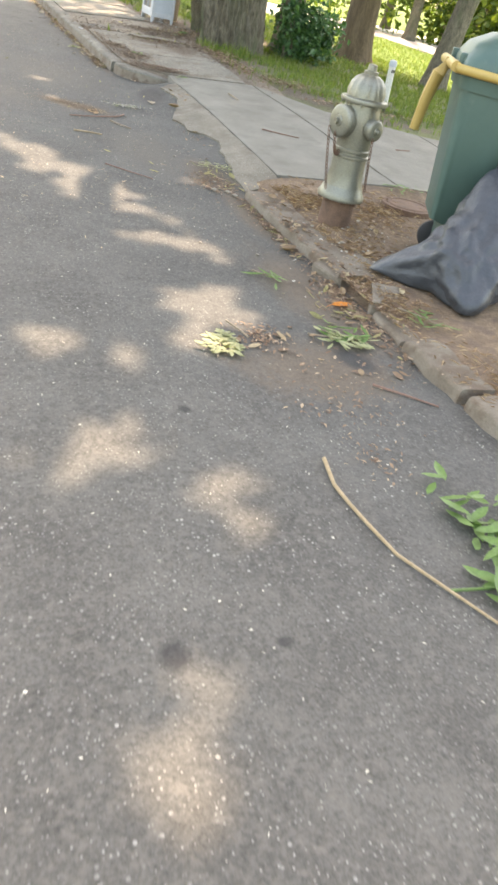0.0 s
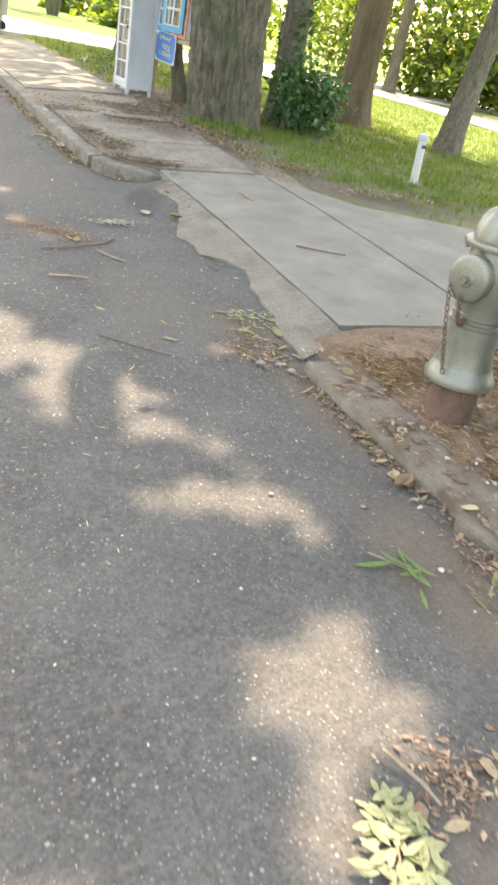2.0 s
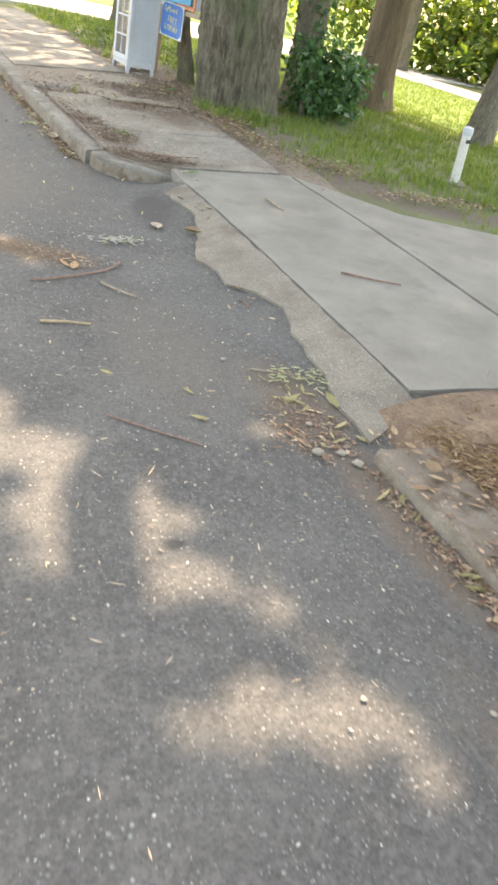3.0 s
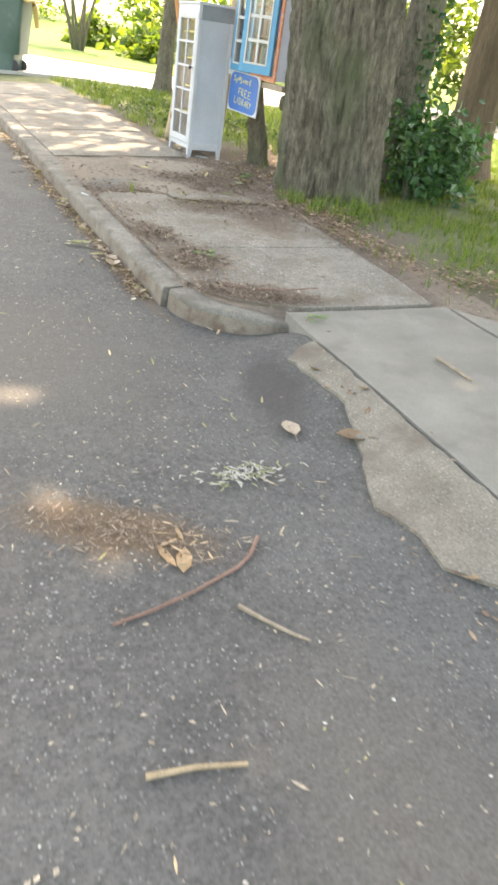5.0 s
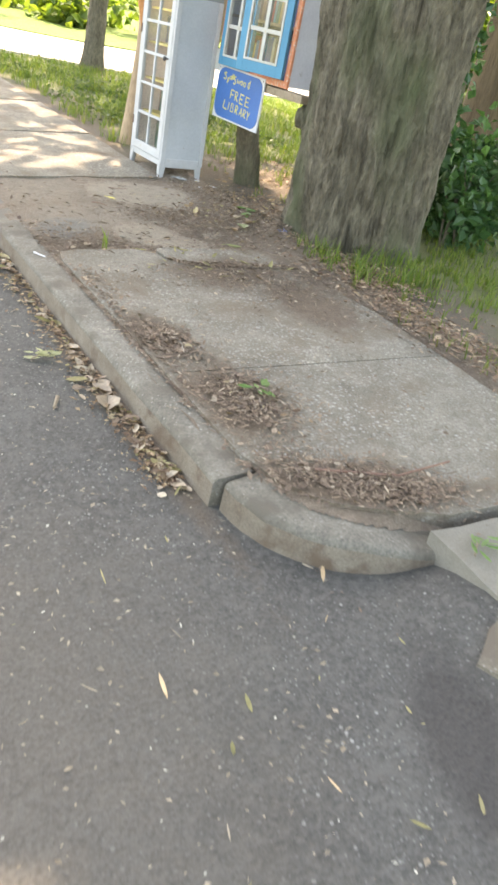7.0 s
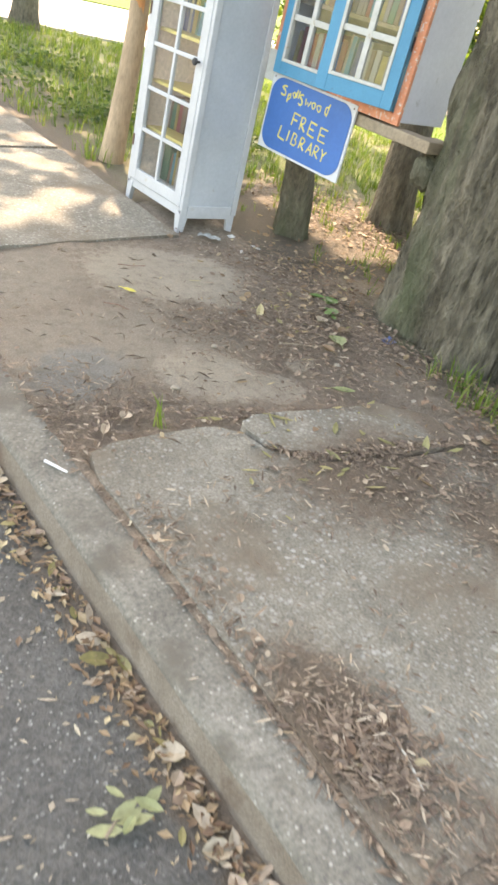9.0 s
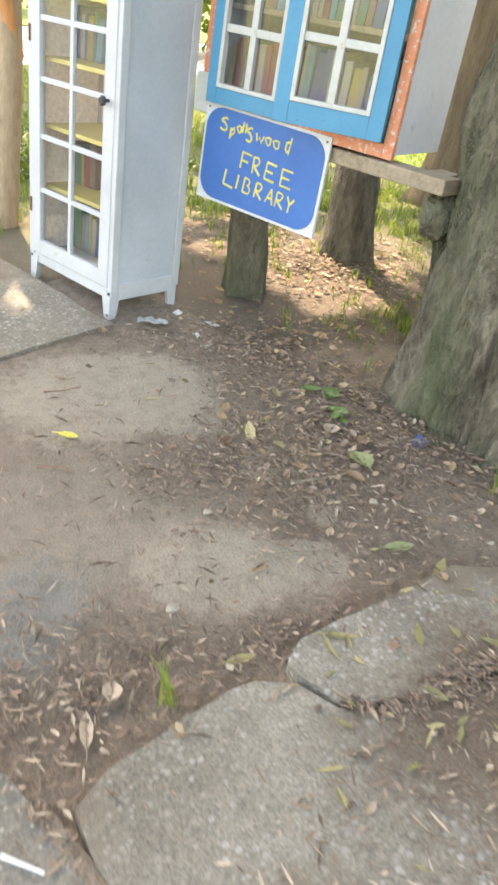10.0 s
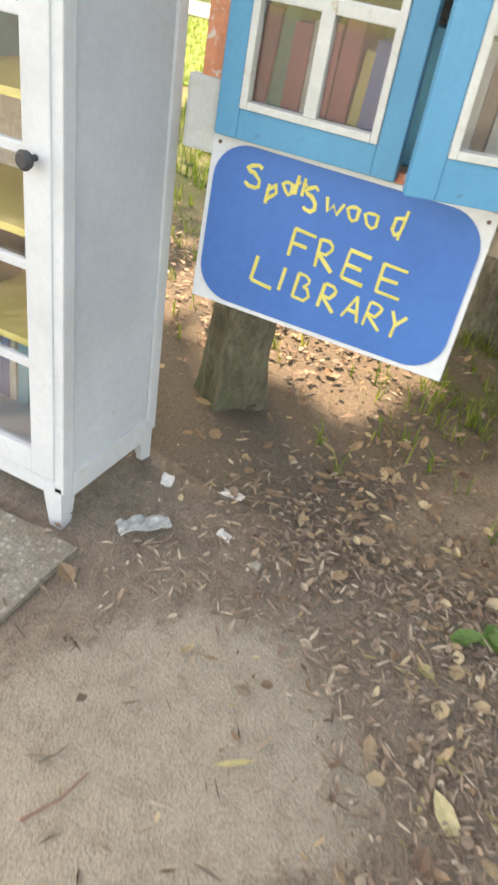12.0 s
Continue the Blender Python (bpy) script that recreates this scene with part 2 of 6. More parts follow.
def link_bm(name, bm, material, smooth=False):
    me = bpy.data.meshes.new(name)
    bm.normal_update()
    if smooth and len(bm.faces) < 4000:
        for e in bm.edges:
            if len(e.link_faces) == 2 and e.calc_face_angle(0) > 0.75:
                e.smooth = False
    bm.to_mesh(me)
    bm.free()
    for mt in material if isinstance(material, (list, tuple)) else [material]:
        me.materials.append(mt)
    if smooth:
        for p in me.polygons:
            p.use_smooth = True
    return new(name, me)


def part(name, bm, material, parent, label="", smooth=False):
    ob = link_bm(name, bm, material, smooth)
    ob.parent = parent
    if label:
        tagged(ob, label)
    return ob


def box(bm, lo, hi, bevel=0.0, m=None):
    made = bmesh.ops.create_cube(bm, size=1.0)["verts"]
    c = [(a + b) / 2 for a, b in zip(lo, hi)]
    s = [abs(b - a) for a, b in zip(lo, hi)]
    bmesh.ops.transform(bm, matrix=Matrix.Translation(c) @ Matrix.Diagonal((*s, 1)), verts=made)
    if m is not None:
        bmesh.ops.transform(bm, matrix=m, verts=made)
    if bevel:
        edges = list({e for v in made for e in v.link_edges})
        bmesh.ops.bevel(bm, geom=edges, offset=bevel, segments=2, affect="EDGES", profile=0.6)
    return bm


def boxed(lo, hi, bevel=0.0, m=None):
    return box(bmesh.new(), lo, hi, bevel, m)


def lathe(profile, seg=32, m=None, bm=None, wobble=None):
    """Turn (radius, height) pairs round z."""
    bm = bm or bmesh.new()
    rings = []
    for r, z in profile:
        ring = []
        for i in range(seg):
            a = 2 * math.pi * i / seg
            rr = r * (wobble(a, z) if wobble else 1)
            p = Vector((rr * math.cos(a), rr * math.sin(a), z))
            ring.append(bm.verts.new(m @ p if m is not None else p))
        rings.append(ring)
    for a, b in zip(rings, rings[1:]):
        for i in range(seg):
            bm.faces.new((a[i], a[(i + 1) % seg], b[(i + 1) % seg], b[i]))
    bm.faces.new(rings[0][::-1])
    bm.faces.new(rings[-1])
    return bm


def tube(path, radii, seg=10, bm=None, squash=1.0):
    """A tapering round bar along points."""
    bm = bm or bmesh.new()
    pts = [Vector(p) for p in path]
    rings = []
    for i, p in enumerate(pts):
        d = (pts[min(i + 1, len(pts) - 1)] - pts[max(i - 1, 0)]).normalized()
        side = d.orthogonal().normalized() if abs(d.z) > 0.9 else d.cross(Vector((0, 0, 1))).normalized()
        up = side.cross(d)
        r = radii[i] if isinstance(radii, (list, tuple)) else radii
        rings.append([bm.verts.new(p + side * (r * math.cos(2 * math.pi * k / seg)) + up * (r * squash * math.sin(2 * math.pi * k / seg))) for k in range(seg)])
    for a, b in zip(rings, rings[1:]):
        for i in range(seg):
            bm.faces.new((a[i], a[(i + 1) % seg], b[(i + 1) % seg], b[i]))
    bm.faces.new(rings[0][::-1])
    bm.faces.new(rings[-1])
    return bm


# ---- the lie of the land ----
def soft_plus(v):
    return 0.5 * (v + math.sqrt(v * v + 0.3))


def smooth(a, b, v):
    v = min(1.0, max(0.0, (v - a) / (b - a)))
    return v * v * (3 - 2 * v)


def road_z(y):
    return 0.11 * (1 + math.tanh((y - 6.3) / 2.2)) + 0.022 * soft_plus(y - 9) - 0.012 * soft_plus(y - 17)


def walk_z(x, y):
    k = 0.06 + 0.03 * smooth(5, 8.5, y) + 0.03 * smooth(8.5, 9.4, y)
    return road_z(y) + k + 0.05 * max(0.0, min(x, 4.0) - 2.4) - 0.03 * max(0.0, min(x, 8.0) - 4.0)


def slab_end(x):
    """How far the broken pavement reaches before the trodden dirt begins."""
    return 11.50 - 0.05 * smooth(2.9, 3.1, x) - 0.1 * smooth(3.4, 3.7, x) - 0.6 * smooth(3.75, 3.85, x)


def worn(x, y):
    """The dirt lies lower beside the broken slab edge."""
    return 0.026 * smooth(12.0, 11.62, y) * smooth(4.0, 3.75, x) * smooth(2.4, 2.6, x)


def sheet(name, material, x0, x1, y0, y1, step, height, label, category, kind="structure", thick=0.0, rough=0.0, keep=None):
    """A sheet of ground that follows height(x, y); with thick it gets sides down to that depth."""
    nx, ny = max(1, round((x1 - x0) / step)), max(1, round((y1 - y0) / step))
    bm = bmesh.new()
    grid = {}
    for i in range(nx + 1):
        for j in range(ny + 1):
            x, y = x0 + (x1 - x0) * i / nx, y0 + (y1 - y0) * j / ny
            grid[i, j] = bm.verts.new((x, y, height(x, y) + rough * noise.noise((x * 4, y * 4, 0))))
    for i in range(nx):
        for j in range(ny):
            x, y = x0 + (x1 - x0) * (i + 0.5) / nx, y0 + (y1 - y0) * (j + 0.5) / ny
            if keep is None or keep(x, y):
                bm.faces.new((grid[i, j], grid[i + 1, j], grid[i + 1, j + 1], grid[i, j + 1]))
    for v in [v for v in bm.verts if not v.link_faces]:
        bm.verts.remove(v)
    if thick:
        rim = [e for e in bm.edges if len(e.link_faces) == 1]
        ext = bmesh.ops.extrude_edge_only(bm, edges=rim)["geom"]
        for v in ext:
            if isinstance(v, bmesh.types.BMVert):
                v.co.z -= thick
    ob = link_bm(name, bm, material, True)
    return tagged(ob, label, category, "", kind)


def slab(name, material, outline, height, label, top=0.0, thick=0.12, chip=0.0, cells=0.12, parent=None, seed=0, nose=0.012):
    """A flat slab with an outline of (x, y) corners, its edges chipped, its top following height."""
    rnd = random.Random(seed)
    pts = []
    n = len(outline)
    for i in range(n):
        a, b = Vector(outline[i]), Vector(outline[(i + 1) % n])
        steps = max(1, int((b - a).length / cells))
        nor = Vector((b.y - a.y, a.x - b.x)).normalized()
        for s in range(steps):
            p = a.lerp(b, s / steps)
            pts.append(p - nor * (chip * (rnd.random() if s else 0.3)))
    bm = bmesh.new()
    ring = [bm.verts.new((p.x, p.y, height(p.x, p.y) + top)) for p in pts]
    f = bm.faces.new(ring)
    if f.normal.z < 0 or sum(pts[i].x * pts[(i + 1) % len(pts)].y - pts[(i + 1) % len(pts)].x * pts[i].y for i in range(len(pts))) < 0:
        f.normal_flip()
    res = bmesh.ops.inset_individual(bm, faces=[f], thickness=nose, depth=0.0)
    for v in ring:
        v.co.z -= nose * 0.6
    rim = [e for e in bm.edges if len(e.link_faces) == 1]
    for v in bmesh.ops.extrude_edge_only(bm, edges=rim)["geom"]:
        if isinstance(v, bmesh.types.BMVert):
            v.co.z -= thick
    bmesh.ops.triangulate(bm, faces=[q for q in bm.faces if len(q.verts) > 4])
    ob = link_bm(name, bm, material)
    if parent is not None:
        ob.parent = parent
        return ob
    return tagged(ob, label, "pavement", "", "structure")


# one sheet of earth under everything, out to the horizon
def land(x, y):
    if x < 2.46 or (x < 3.85 and y < 13.4 and not (x > 2.62 and 5.7 < y < 9.0)):
        return road_z(min(max(y, -9), 40)) - 0.12
    if 2.62 < x < 3.85 and 5.7 < y < 9.0:
        return road_z(y) - 0.03
    lift = walk_z(min(x, 30), min(max(y, -9), 40)) - 0.03
    if x > 4.0 and y > 8.5:
        lift += 0.03 * smooth(4.0, 4.6, x)
    return lift


def land_keep_axis():
    xs = [-400, -120, -40, -12, -4] + [0.5 + 0.5 * i for i in range(4)] + [2.44, 2.48] + [2.6 + 0.12 * i for i in range(40)] + [7.6, 8.4, 9.4, 11, 13, 16, 20, 26, 40, 120, 400]
    ys = [-400, -100, -30, -9, -4, -1] + [0.2 * i for i in range(0, 80)] + [16.5, 17.2, 18, 19, 20, 22, 25, 30, 40, 120, 400]
    return xs, ys


def build_land():
    xs, ys = land_keep_axis()
    bm = bmesh.new()
    v = [[bm.verts.new((x, y, land(x, y) + (0.02 * noise.noise((x * 2, y * 2, 3)) if 4.2 < x < 16 and y > 9 else 0))) for y in ys] for x in xs]
    for i in range(len(xs) - 1):
        for j in range(len(ys) - 1):
            bm.faces.new((v[i][j], v[i + 1][j], v[i + 1][j + 1], v[i][j + 1]))
    return tagged(link_bm("ground", bm, SOIL, True), "brown earth and thin lawn under the trees", "ground", "", "structure")


build_land()


def kerb_x(y):
    """The street side of the kerb."""
    return 2.33 + 0.03 * smooth(11, 16, y)


def road_edge(y):
    if y < 5.4:
        return 2.40 if y > 2.6 else 2.34
    if y < 8.9:
        return 2.86
    if y < 9.5:
        return 2.90 - 0.54 * smooth(8.85, 9.35, y)
    return kerb_x(y) + 0.02


def ramp_up(x, y):
    """The asphalt rises to meet the driveway slab."""
    return smooth(5.35, 5.75, y) * smooth(9.0, 8.6, y) * (walk_z(2.82, y) - road_z(y) - 0.004) * min(1.0, max(0.0, (x - 2.40) / 0.41)) ** 1.7


def build_road():
    bm = bmesh.new()
    ys = [-60, -20, -8] + [-3 + 0.12 * i for i in range(180)] + [19.5, 22, 26, 34, 60, 120]
    us = [0, 0.3, 0.5, 0.65, 0.75, 0.82, 0.88, 0.93, 0.945, 0.955, 0.963, 0.97, 0.977, 0.984, 0.992, 1.0]
    rows = []
    for y in ys:
        e = road_edge(y) + 0.03
        row = []
        for u in us:
            x = -9 + (e + 9) * u
            z = road_z(min(max(y, -9), 40)) + 0.012 * math.exp(-((x - 0.5) / 2) ** 2) + 0.004 * noise.noise((x * 3, y * 3, 0)) + ramp_up(x, y)
            row.append(bm.verts.new((x, y, z)))
        rows.append(row)
    for a, b in zip(rows, rows[1:]):
        for i in range(len(us) - 1):
            bm.faces.new((a[i], a[i + 1], b[i + 1], b[i]))
    return tagged(link_bm("road", bm, ASPHALT, True), "worn grey asphalt road with pale stone specks", "road", "", "structure")


build_road()


def kerb_piece(name, path, label, top=0.145, width=0.15, chip=0.0, parent=None, seed=1, material=None, fade=0):
    """A length of kerb along (x, y) points, street side on the path's left when walking -y; rounded nose."""
    rnd = random.Random(seed)
    bm = bmesh.new()
    prof = [(0.0, -0.12), (0.012, top - 0.024), (0.017, top - 0.009), (0.028, top - 0.001), (0.05, top), (width, top + 0.006), (width, -0.12)]
    rings = []
    pts = [Vector(p) for p in path]
    for i, p in enumerate(pts):
        d = (pts[min(i + 1, len(pts) - 1)] - pts[max(i - 1, 0)]).normalized()
        inward = Vector((d.y, -d.x))
        ring = []
        wob = chip * rnd.random() + (0.03 * (1 - i / fade) if i < fade else 0.0)
        for u, z in prof:
            q = p + inward * u
            n = 0.006 * noise.noise((q.x * 9, q.y * 9, z * 9))
            ring.append(bm.verts.new((q.x + n, q.y + n, road_z(p.y) + z - (wob if z > 0 else 0) + n)))
        rings.append(ring)
    for a, b in zip(rings, rings[1:]):
        for i in range(len(prof) - 1):
            bm.faces.new((a[i], b[i], b[i + 1], a[i + 1])).material_index = int(i == 0)
    bm.faces.new(rings[0])
    bm.faces.new(rings[-1][::-1])
    bmesh.ops.recalc_face_normals(bm, faces=bm.faces[:])
    ob = link_bm(name, bm, [material or KERB, DIRTY_KERB], True)
    if parent is not None:
        ob.parent = parent
        return ob
    return tagged(ob, label, "kerb", "", "structure")


kerb = thing("kerb", "weathered pale concrete kerb beside the pavement", "kerb", kind="structure")
cuts = [9.36, 12.4, 14.0, 17.0, 20.0, 24.0]
for a, b in zip(cuts, cuts[1:]):
    n = max(4, int((b - a) / 0.12))
    kerb_piece("kerb_stone", [(kerb_x(a + (b - a) * i / n), a + 0.006 + (b - a - 0.012) * i / n) for i in range(n + 1)], "", 0.116, 0.158, 0.005, kerb, int(a))
# the rounded end where the driveway begins
bend = [(2.93, 8.83)]
for i in range(13):
    a = i / 12
    bend.append((2.86 - 0.5 * math.sin(a * math.pi / 2) ** 1.1, 8.84 + 0.50 * (1 - math.cos(a * math.pi / 2))))
kerb_piece("kerb_end", bend, "", 0.116, 0.15, 0.006, kerb, 5, None, 5)
# the broken low kerb by the hydrant
for a, b, t, s, w in [(3.75, 5.3, 0.08, 3, 0.26), (2.95, 3.3, 0.05, 4, 0.13), (2.38, 2.9, 0.09, 8, 0.2), (1.3, 2.33, 0.095, 6, 0.2), (-1.5, 1.26, 0.08, 7, 0.13)]:
    n = max(3, int((b - a) / 0.08))
    kerb_piece("broken_kerb", [(2.40 - 0.06 * smooth(3.4, 2.6, a + (b - a) * i / n) + 0.01 * math.sin(i * 1.7), a + (b - a) * i / n) for i in range(n + 1)], "", t, w, 0.025, kerb, s, DIRTY_KERB)

# dirt packed into the joint behind the kerb
sheet("joint_dirt", DIRT, 2.476, 2.508, 9.8, 11.5, 0.016, lambda x, y: walk_z(x, y) + 0.002 + 0.004 * noise.noise((x * 30, y * 9, 2)), "brown dirt packed into the joint behind the kerb", "dirt")

sheet("joint_dirt", DIRT, 2.5, 3.84, 9.88, 10.08, 0.011, lambda x, y: walk_z(x, y) + 0.0055 + 0.003 * noise.noise((x * 20, y * 20, 2)), "brown dirt packed into the joint between two slabs", "dirt", keep=lambda x, y: abs(y - 10.056 + 0.1133 * (x - 2.4895)) < 0.013)

sheet("joint_dirt", DIRT, 2.44, 3.3, 8.84, 9.5, 0.015, lambda x, y: walk_z(x, y) - 0.006 - 0.055 * smooth(9.04, 8.9, y) * smooth(2.6, 2.84, x) + 0.004 * noise.noise((x * 9, y * 9, 4)), "brown dirt filling the gap behind the kerb end", "dirt", keep=lambda x, y: (x > 2.86 and y > 8.85) or math.hypot(min(0.0, x - 2.88), min(0.0, y - 9.34)) < 0.375)

# pavement slabs and the driveway, with open joints between them
driveway = thing("driveway", "pale smooth concrete driveway slabs with dark joints", "driveway", kind="structure")
slab("slab", CONCRETE, [(2.835, 5.66), (3.905, 5.5), (3.86, 8.82), (2.87, 8.90)], walk_z, "", 0.008, chip=0.008, parent=driveway, seed=1)
slab("slab", CONCRETE, [(3.925, 5.48), (5.45, 5.3), (5.45, 7.6), (4.42, 8.0), (3.88, 8.80)], walk_z, "", 0.008, chip=0.006, parent=driveway, seed=2)
slab("slab", CONCRETE, [(5.47, 5.3), (12.7, 4.6), (12.7, 6.7), (5.47, 7.58)], walk_z, "", 0.008, chip=0.006, parent=driveway, seed=3)
slab("apron", APRON, [(2.47, 5.40), (2.829, 5.6), (2.855, 8.55), (2.76, 8.53), (2.66, 8.46), (2.69, 8.2), (2.70, 7.98), (2.52, 7.5), (2.45, 7.32), (2.51, 7.13), (2.49, 6.97), (2.60, 6.82), (2.66, 6.6), (2.58, 6.35), (2.55, 6.0), (2.47, 5.7)], lambda x, y: road_z(y) + 0.019 + 0.97 * ramp_up(x, y), "", 0.0, chip=0.02, cells=0.06, parent=driveway, seed=4)

pavement = thing("pavement", "old exposed-aggregate concrete pavement strewn with litter", "pavement", kind="structure")
slab("paving_slab", OLD_CONCRETE, [(2.4895, 9.45), (2.535, 9.27), (2.64, 9.12), (2.80, 9.03), (3.0, 8.94), (3.80, 8.87), (3.84, 9.902), (2.4895, 10.055)], walk_z, "", 0.008, chip=0.002, cells=0.08, parent=pavement, seed=5, nose=0.003)
slab("paving_slab", OLD_CONCRETE, [(2.4895, 10.058), (3.84, 9.905), (3.85, 10.4), (3.80, 10.8), (3.79, 11.04), (3.5, 11.085), (3.29, 11.165), (3.15, 11.225), (3.07, 11.30), (3.05, 11.40), (2.985, 11.465), (2.92, 11.485), (2.79, 11.495), (2.63, 11.505), (2.535, 11.48), (2.505, 11.38)], walk_z, "", 0.010, chip=0.004, cells=0.06, parent=pavement, seed=6, nose=0.006)
slab("broken_slab", OLD_CONCRETE, [(3.078, 11.306), (3.158, 11.237), (3.295, 11.176), (3.5, 11.095), (3.79, 11.05), (3.80, 11.25), (3.655, 11.38), (3.445, 11.415), (3.265, 11.455), (3.145, 11.475), (3.08, 11.455), (3.062, 11.41)], walk_z, "", 0.017, chip=0.005, cells=0.05, parent=pavement, seed=7, nose=0.006)
for i, (a, b) in enumerate([(13.03, 14.5), (14.52, 16.0), (16.02, 17.5), (17.52, 19.3)]):
    slab("paving_slab", OLD_CONCRETE, [(2.50, a - 0.02), (3.82, a + 0.02), (3.82, b), (2.50, b)], walk_z, "", 0.006, chip=0.015, cells=0.1, parent=pavement, seed=8 + i)
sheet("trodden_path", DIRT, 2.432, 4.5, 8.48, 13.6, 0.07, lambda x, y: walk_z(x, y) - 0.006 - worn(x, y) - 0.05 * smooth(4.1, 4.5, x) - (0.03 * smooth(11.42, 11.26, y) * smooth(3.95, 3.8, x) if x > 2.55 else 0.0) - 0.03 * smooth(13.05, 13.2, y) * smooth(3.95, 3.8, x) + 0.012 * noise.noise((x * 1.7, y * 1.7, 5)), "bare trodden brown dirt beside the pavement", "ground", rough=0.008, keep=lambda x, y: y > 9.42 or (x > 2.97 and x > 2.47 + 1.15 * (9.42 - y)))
sheet("verge", RED_DIRT, 2.36, 4.3, -2.0, 5.6, 0.07, lambda x, y: walk_z(x, y) + 0.005 - 0.08 * smooth(2.70, 2.5, x) * smooth(3.4, 3.8, y) - 0.07 * smooth(2.56, 2.38, x) * smooth(3.8, 3.4, y) - 0.01 * smooth(5.3, 5.6, y) + 0.03 * noise.noise((x * 1.5, y * 1.5, 8)), "rusty brown dirt verge with scattered bits", "ground", rough=0.012)
sheet("far_driveway", PALE_PAVING, 2.5, 26.0, 20.9, 26.9, 1.0, lambda x, y: walk_z(x, y) + 0.03, "pale sunlit driveway crossing behind the trees", "driveway", thick=0.05)
sheet("garden_path", PINK_PAVING, 12.8, 14.4, -6.0, 24.0, 0.5, lambda x, y: walk_z(x, y) + 0.04, "pinkish garden path beyond the lawn", "path", thick=0.05)


# ---- materials of the things ----
WHITE = rough_surface("old_white_paint", (0.40, 0.41, 0.42), (0.50, 0.51, 0.52), 4.0, 60.0, 0.5, None, 0.12, 0.002, world_space=False, speckle=0.15, stain=(9.0, 0.66, 0.74, (0.42, 0.39, 0.34)))
GREY_WHITE = rough_surface("grey_white_paint", (0.36, 0.385, 0.41), (0.44, 0.465, 0.49), 3.0, 60.0, 0.5, None, 0.12, 0.002, world_space=False, speckle=0.15, stain=(14.0, 0.68, 0.73, (0.33, 0.31, 0.28)))
LILAC = rough_surface("lilac_grey_paint", (0.52, 0.52, 0.58), (0.62, 0.62, 0.67), 3.0, 60.0, 0.5, None, 0.12, 0.002, world_space=False, speckle=0.15, stain=(14.0, 0.66, 0.73, (0.42, 0.41, 0.43)))
SLATE = rough_surface("slate_grey_paint", (0.16, 0.18, 0.19), (0.23, 0.25, 0.26), 5.0, 90.0, 0.6, None, 0.2, 0.002, world_space=False, speckle=0.15)
CREAM = rough_surface("flaking_white_paint", (0.44, 0.43, 0.39), (0.56, 0.55, 0.51), 14.0, 120.0, 0.6, None, 0.3, 0.003, world_space=False, speckle=0.15, stain=(22.0, 0.62, 0.68, (0.4, 0.32, 0.22)))
BLUE = rough_surface("turquoise_paint", (0.04, 0.22, 0.36), (0.058, 0.27, 0.42), 4.0, 90.0, 0.45, None, 0.12, 0.002, world_space=False, speckle=0.15, stain=(18.0, 0.68, 0.72, (0.05, 0.17, 0.27)))
ORANGE = rough_surface("flaking_orange_paint", (0.60, 0.20, 0.10), (0.72, 0.30, 0.17), 12.0, 60.0, 0.7, None, 0.4, 0.003, world_space=False, speckle=0.3, mottle=0.3, stain=(48.0, 0.56, 0.62, (0.62, 0.52, 0.45)))
SIGN_BLUE = rough_surface("sign_blue_paint", (0.024, 0.115, 0.34), (0.034, 0.145, 0.40), 3.0, 50.0, 0.45, None, 0.08, 0.001, world_space=False, speckle=0.15)
SIGN_WHITE = rough_surface("sign_white_paint", (0.54, 0.55, 0.56), (0.63, 0.63, 0.63), 8.0, 70.0, 0.5, None, 0.1, 0.001, world_space=False, speckle=0.15)
YELLOW = rough_surface("yellow_paint", (0.54, 0.45, 0.09), (0.66, 0.57, 0.17), 30.0, 150.0, 0.5, None, 0.2, 0.001, world_space=False, speckle=0.15)
SHELF_YELLOW = rough_surface("shelf_yellow_paint", (0.64, 0.50, 0.14), (0.74, 0.6, 0.2), 12.0, 90.0, 0.6, None, 0.1, 0.001, world_space=False, speckle=0.15)
GREEN = rough_surface("green_plastic", (0.05, 0.095, 0.079), (0.07, 0.125, 0.106), 2.5, 240.0, 0.42, None, 0.1, 0.002, world_space=False, speckle=0.15, stain=(6.0, 0.6, 0.75, (0.10, 0.14, 0.12)))
OCHRE = rough_surface("ochre_plastic", (0.40, 0.27, 0.075), (0.48, 0.33, 0.11), 6.0, 160.0, 0.5, None, 0.1, 0.002, world_space=False, speckle=0.15)
BLACK = rough_surface("black_rubber", (0.022, 0.022, 0.024), (0.04, 0.04, 0.042), 12.0, 160.0, 0.7, None, 0.2, 0.002, world_space=False, speckle=0.15)
BAG = rough_surface("black_plastic_film", (0.032, 0.036, 0.042), (0.055, 0.06, 0.068), 5.0, 40.0, 0.4, None, 0.6, 0.008, world_space=False, speckle=0.15)
SILVER = rough_surface("silver_paint", (0.19, 0.184, 0.145), (0.255, 0.248, 0.2), 5.0, 120.0, 0.4, None, 0.35, 0.003, metal=0.5, speckle=0.4, mottle=0.22, stain=(14.0, 0.64, 0.74, (0.17, 0.15, 0.11)))
RUST = rough_surface("rusty_iron", (0.10, 0.06, 0.042), (0.20, 0.115, 0.075), 10.0, 120.0, 0.85, None, 0.5, 0.004)
TIMBER = rough_surface("weathered_timber", (0.25, 0.19, 0.13), (0.38, 0.30, 0.21), 7.0, 60.0, 0.8, None, 0.4, 0.004, (0.15, 1, 1))
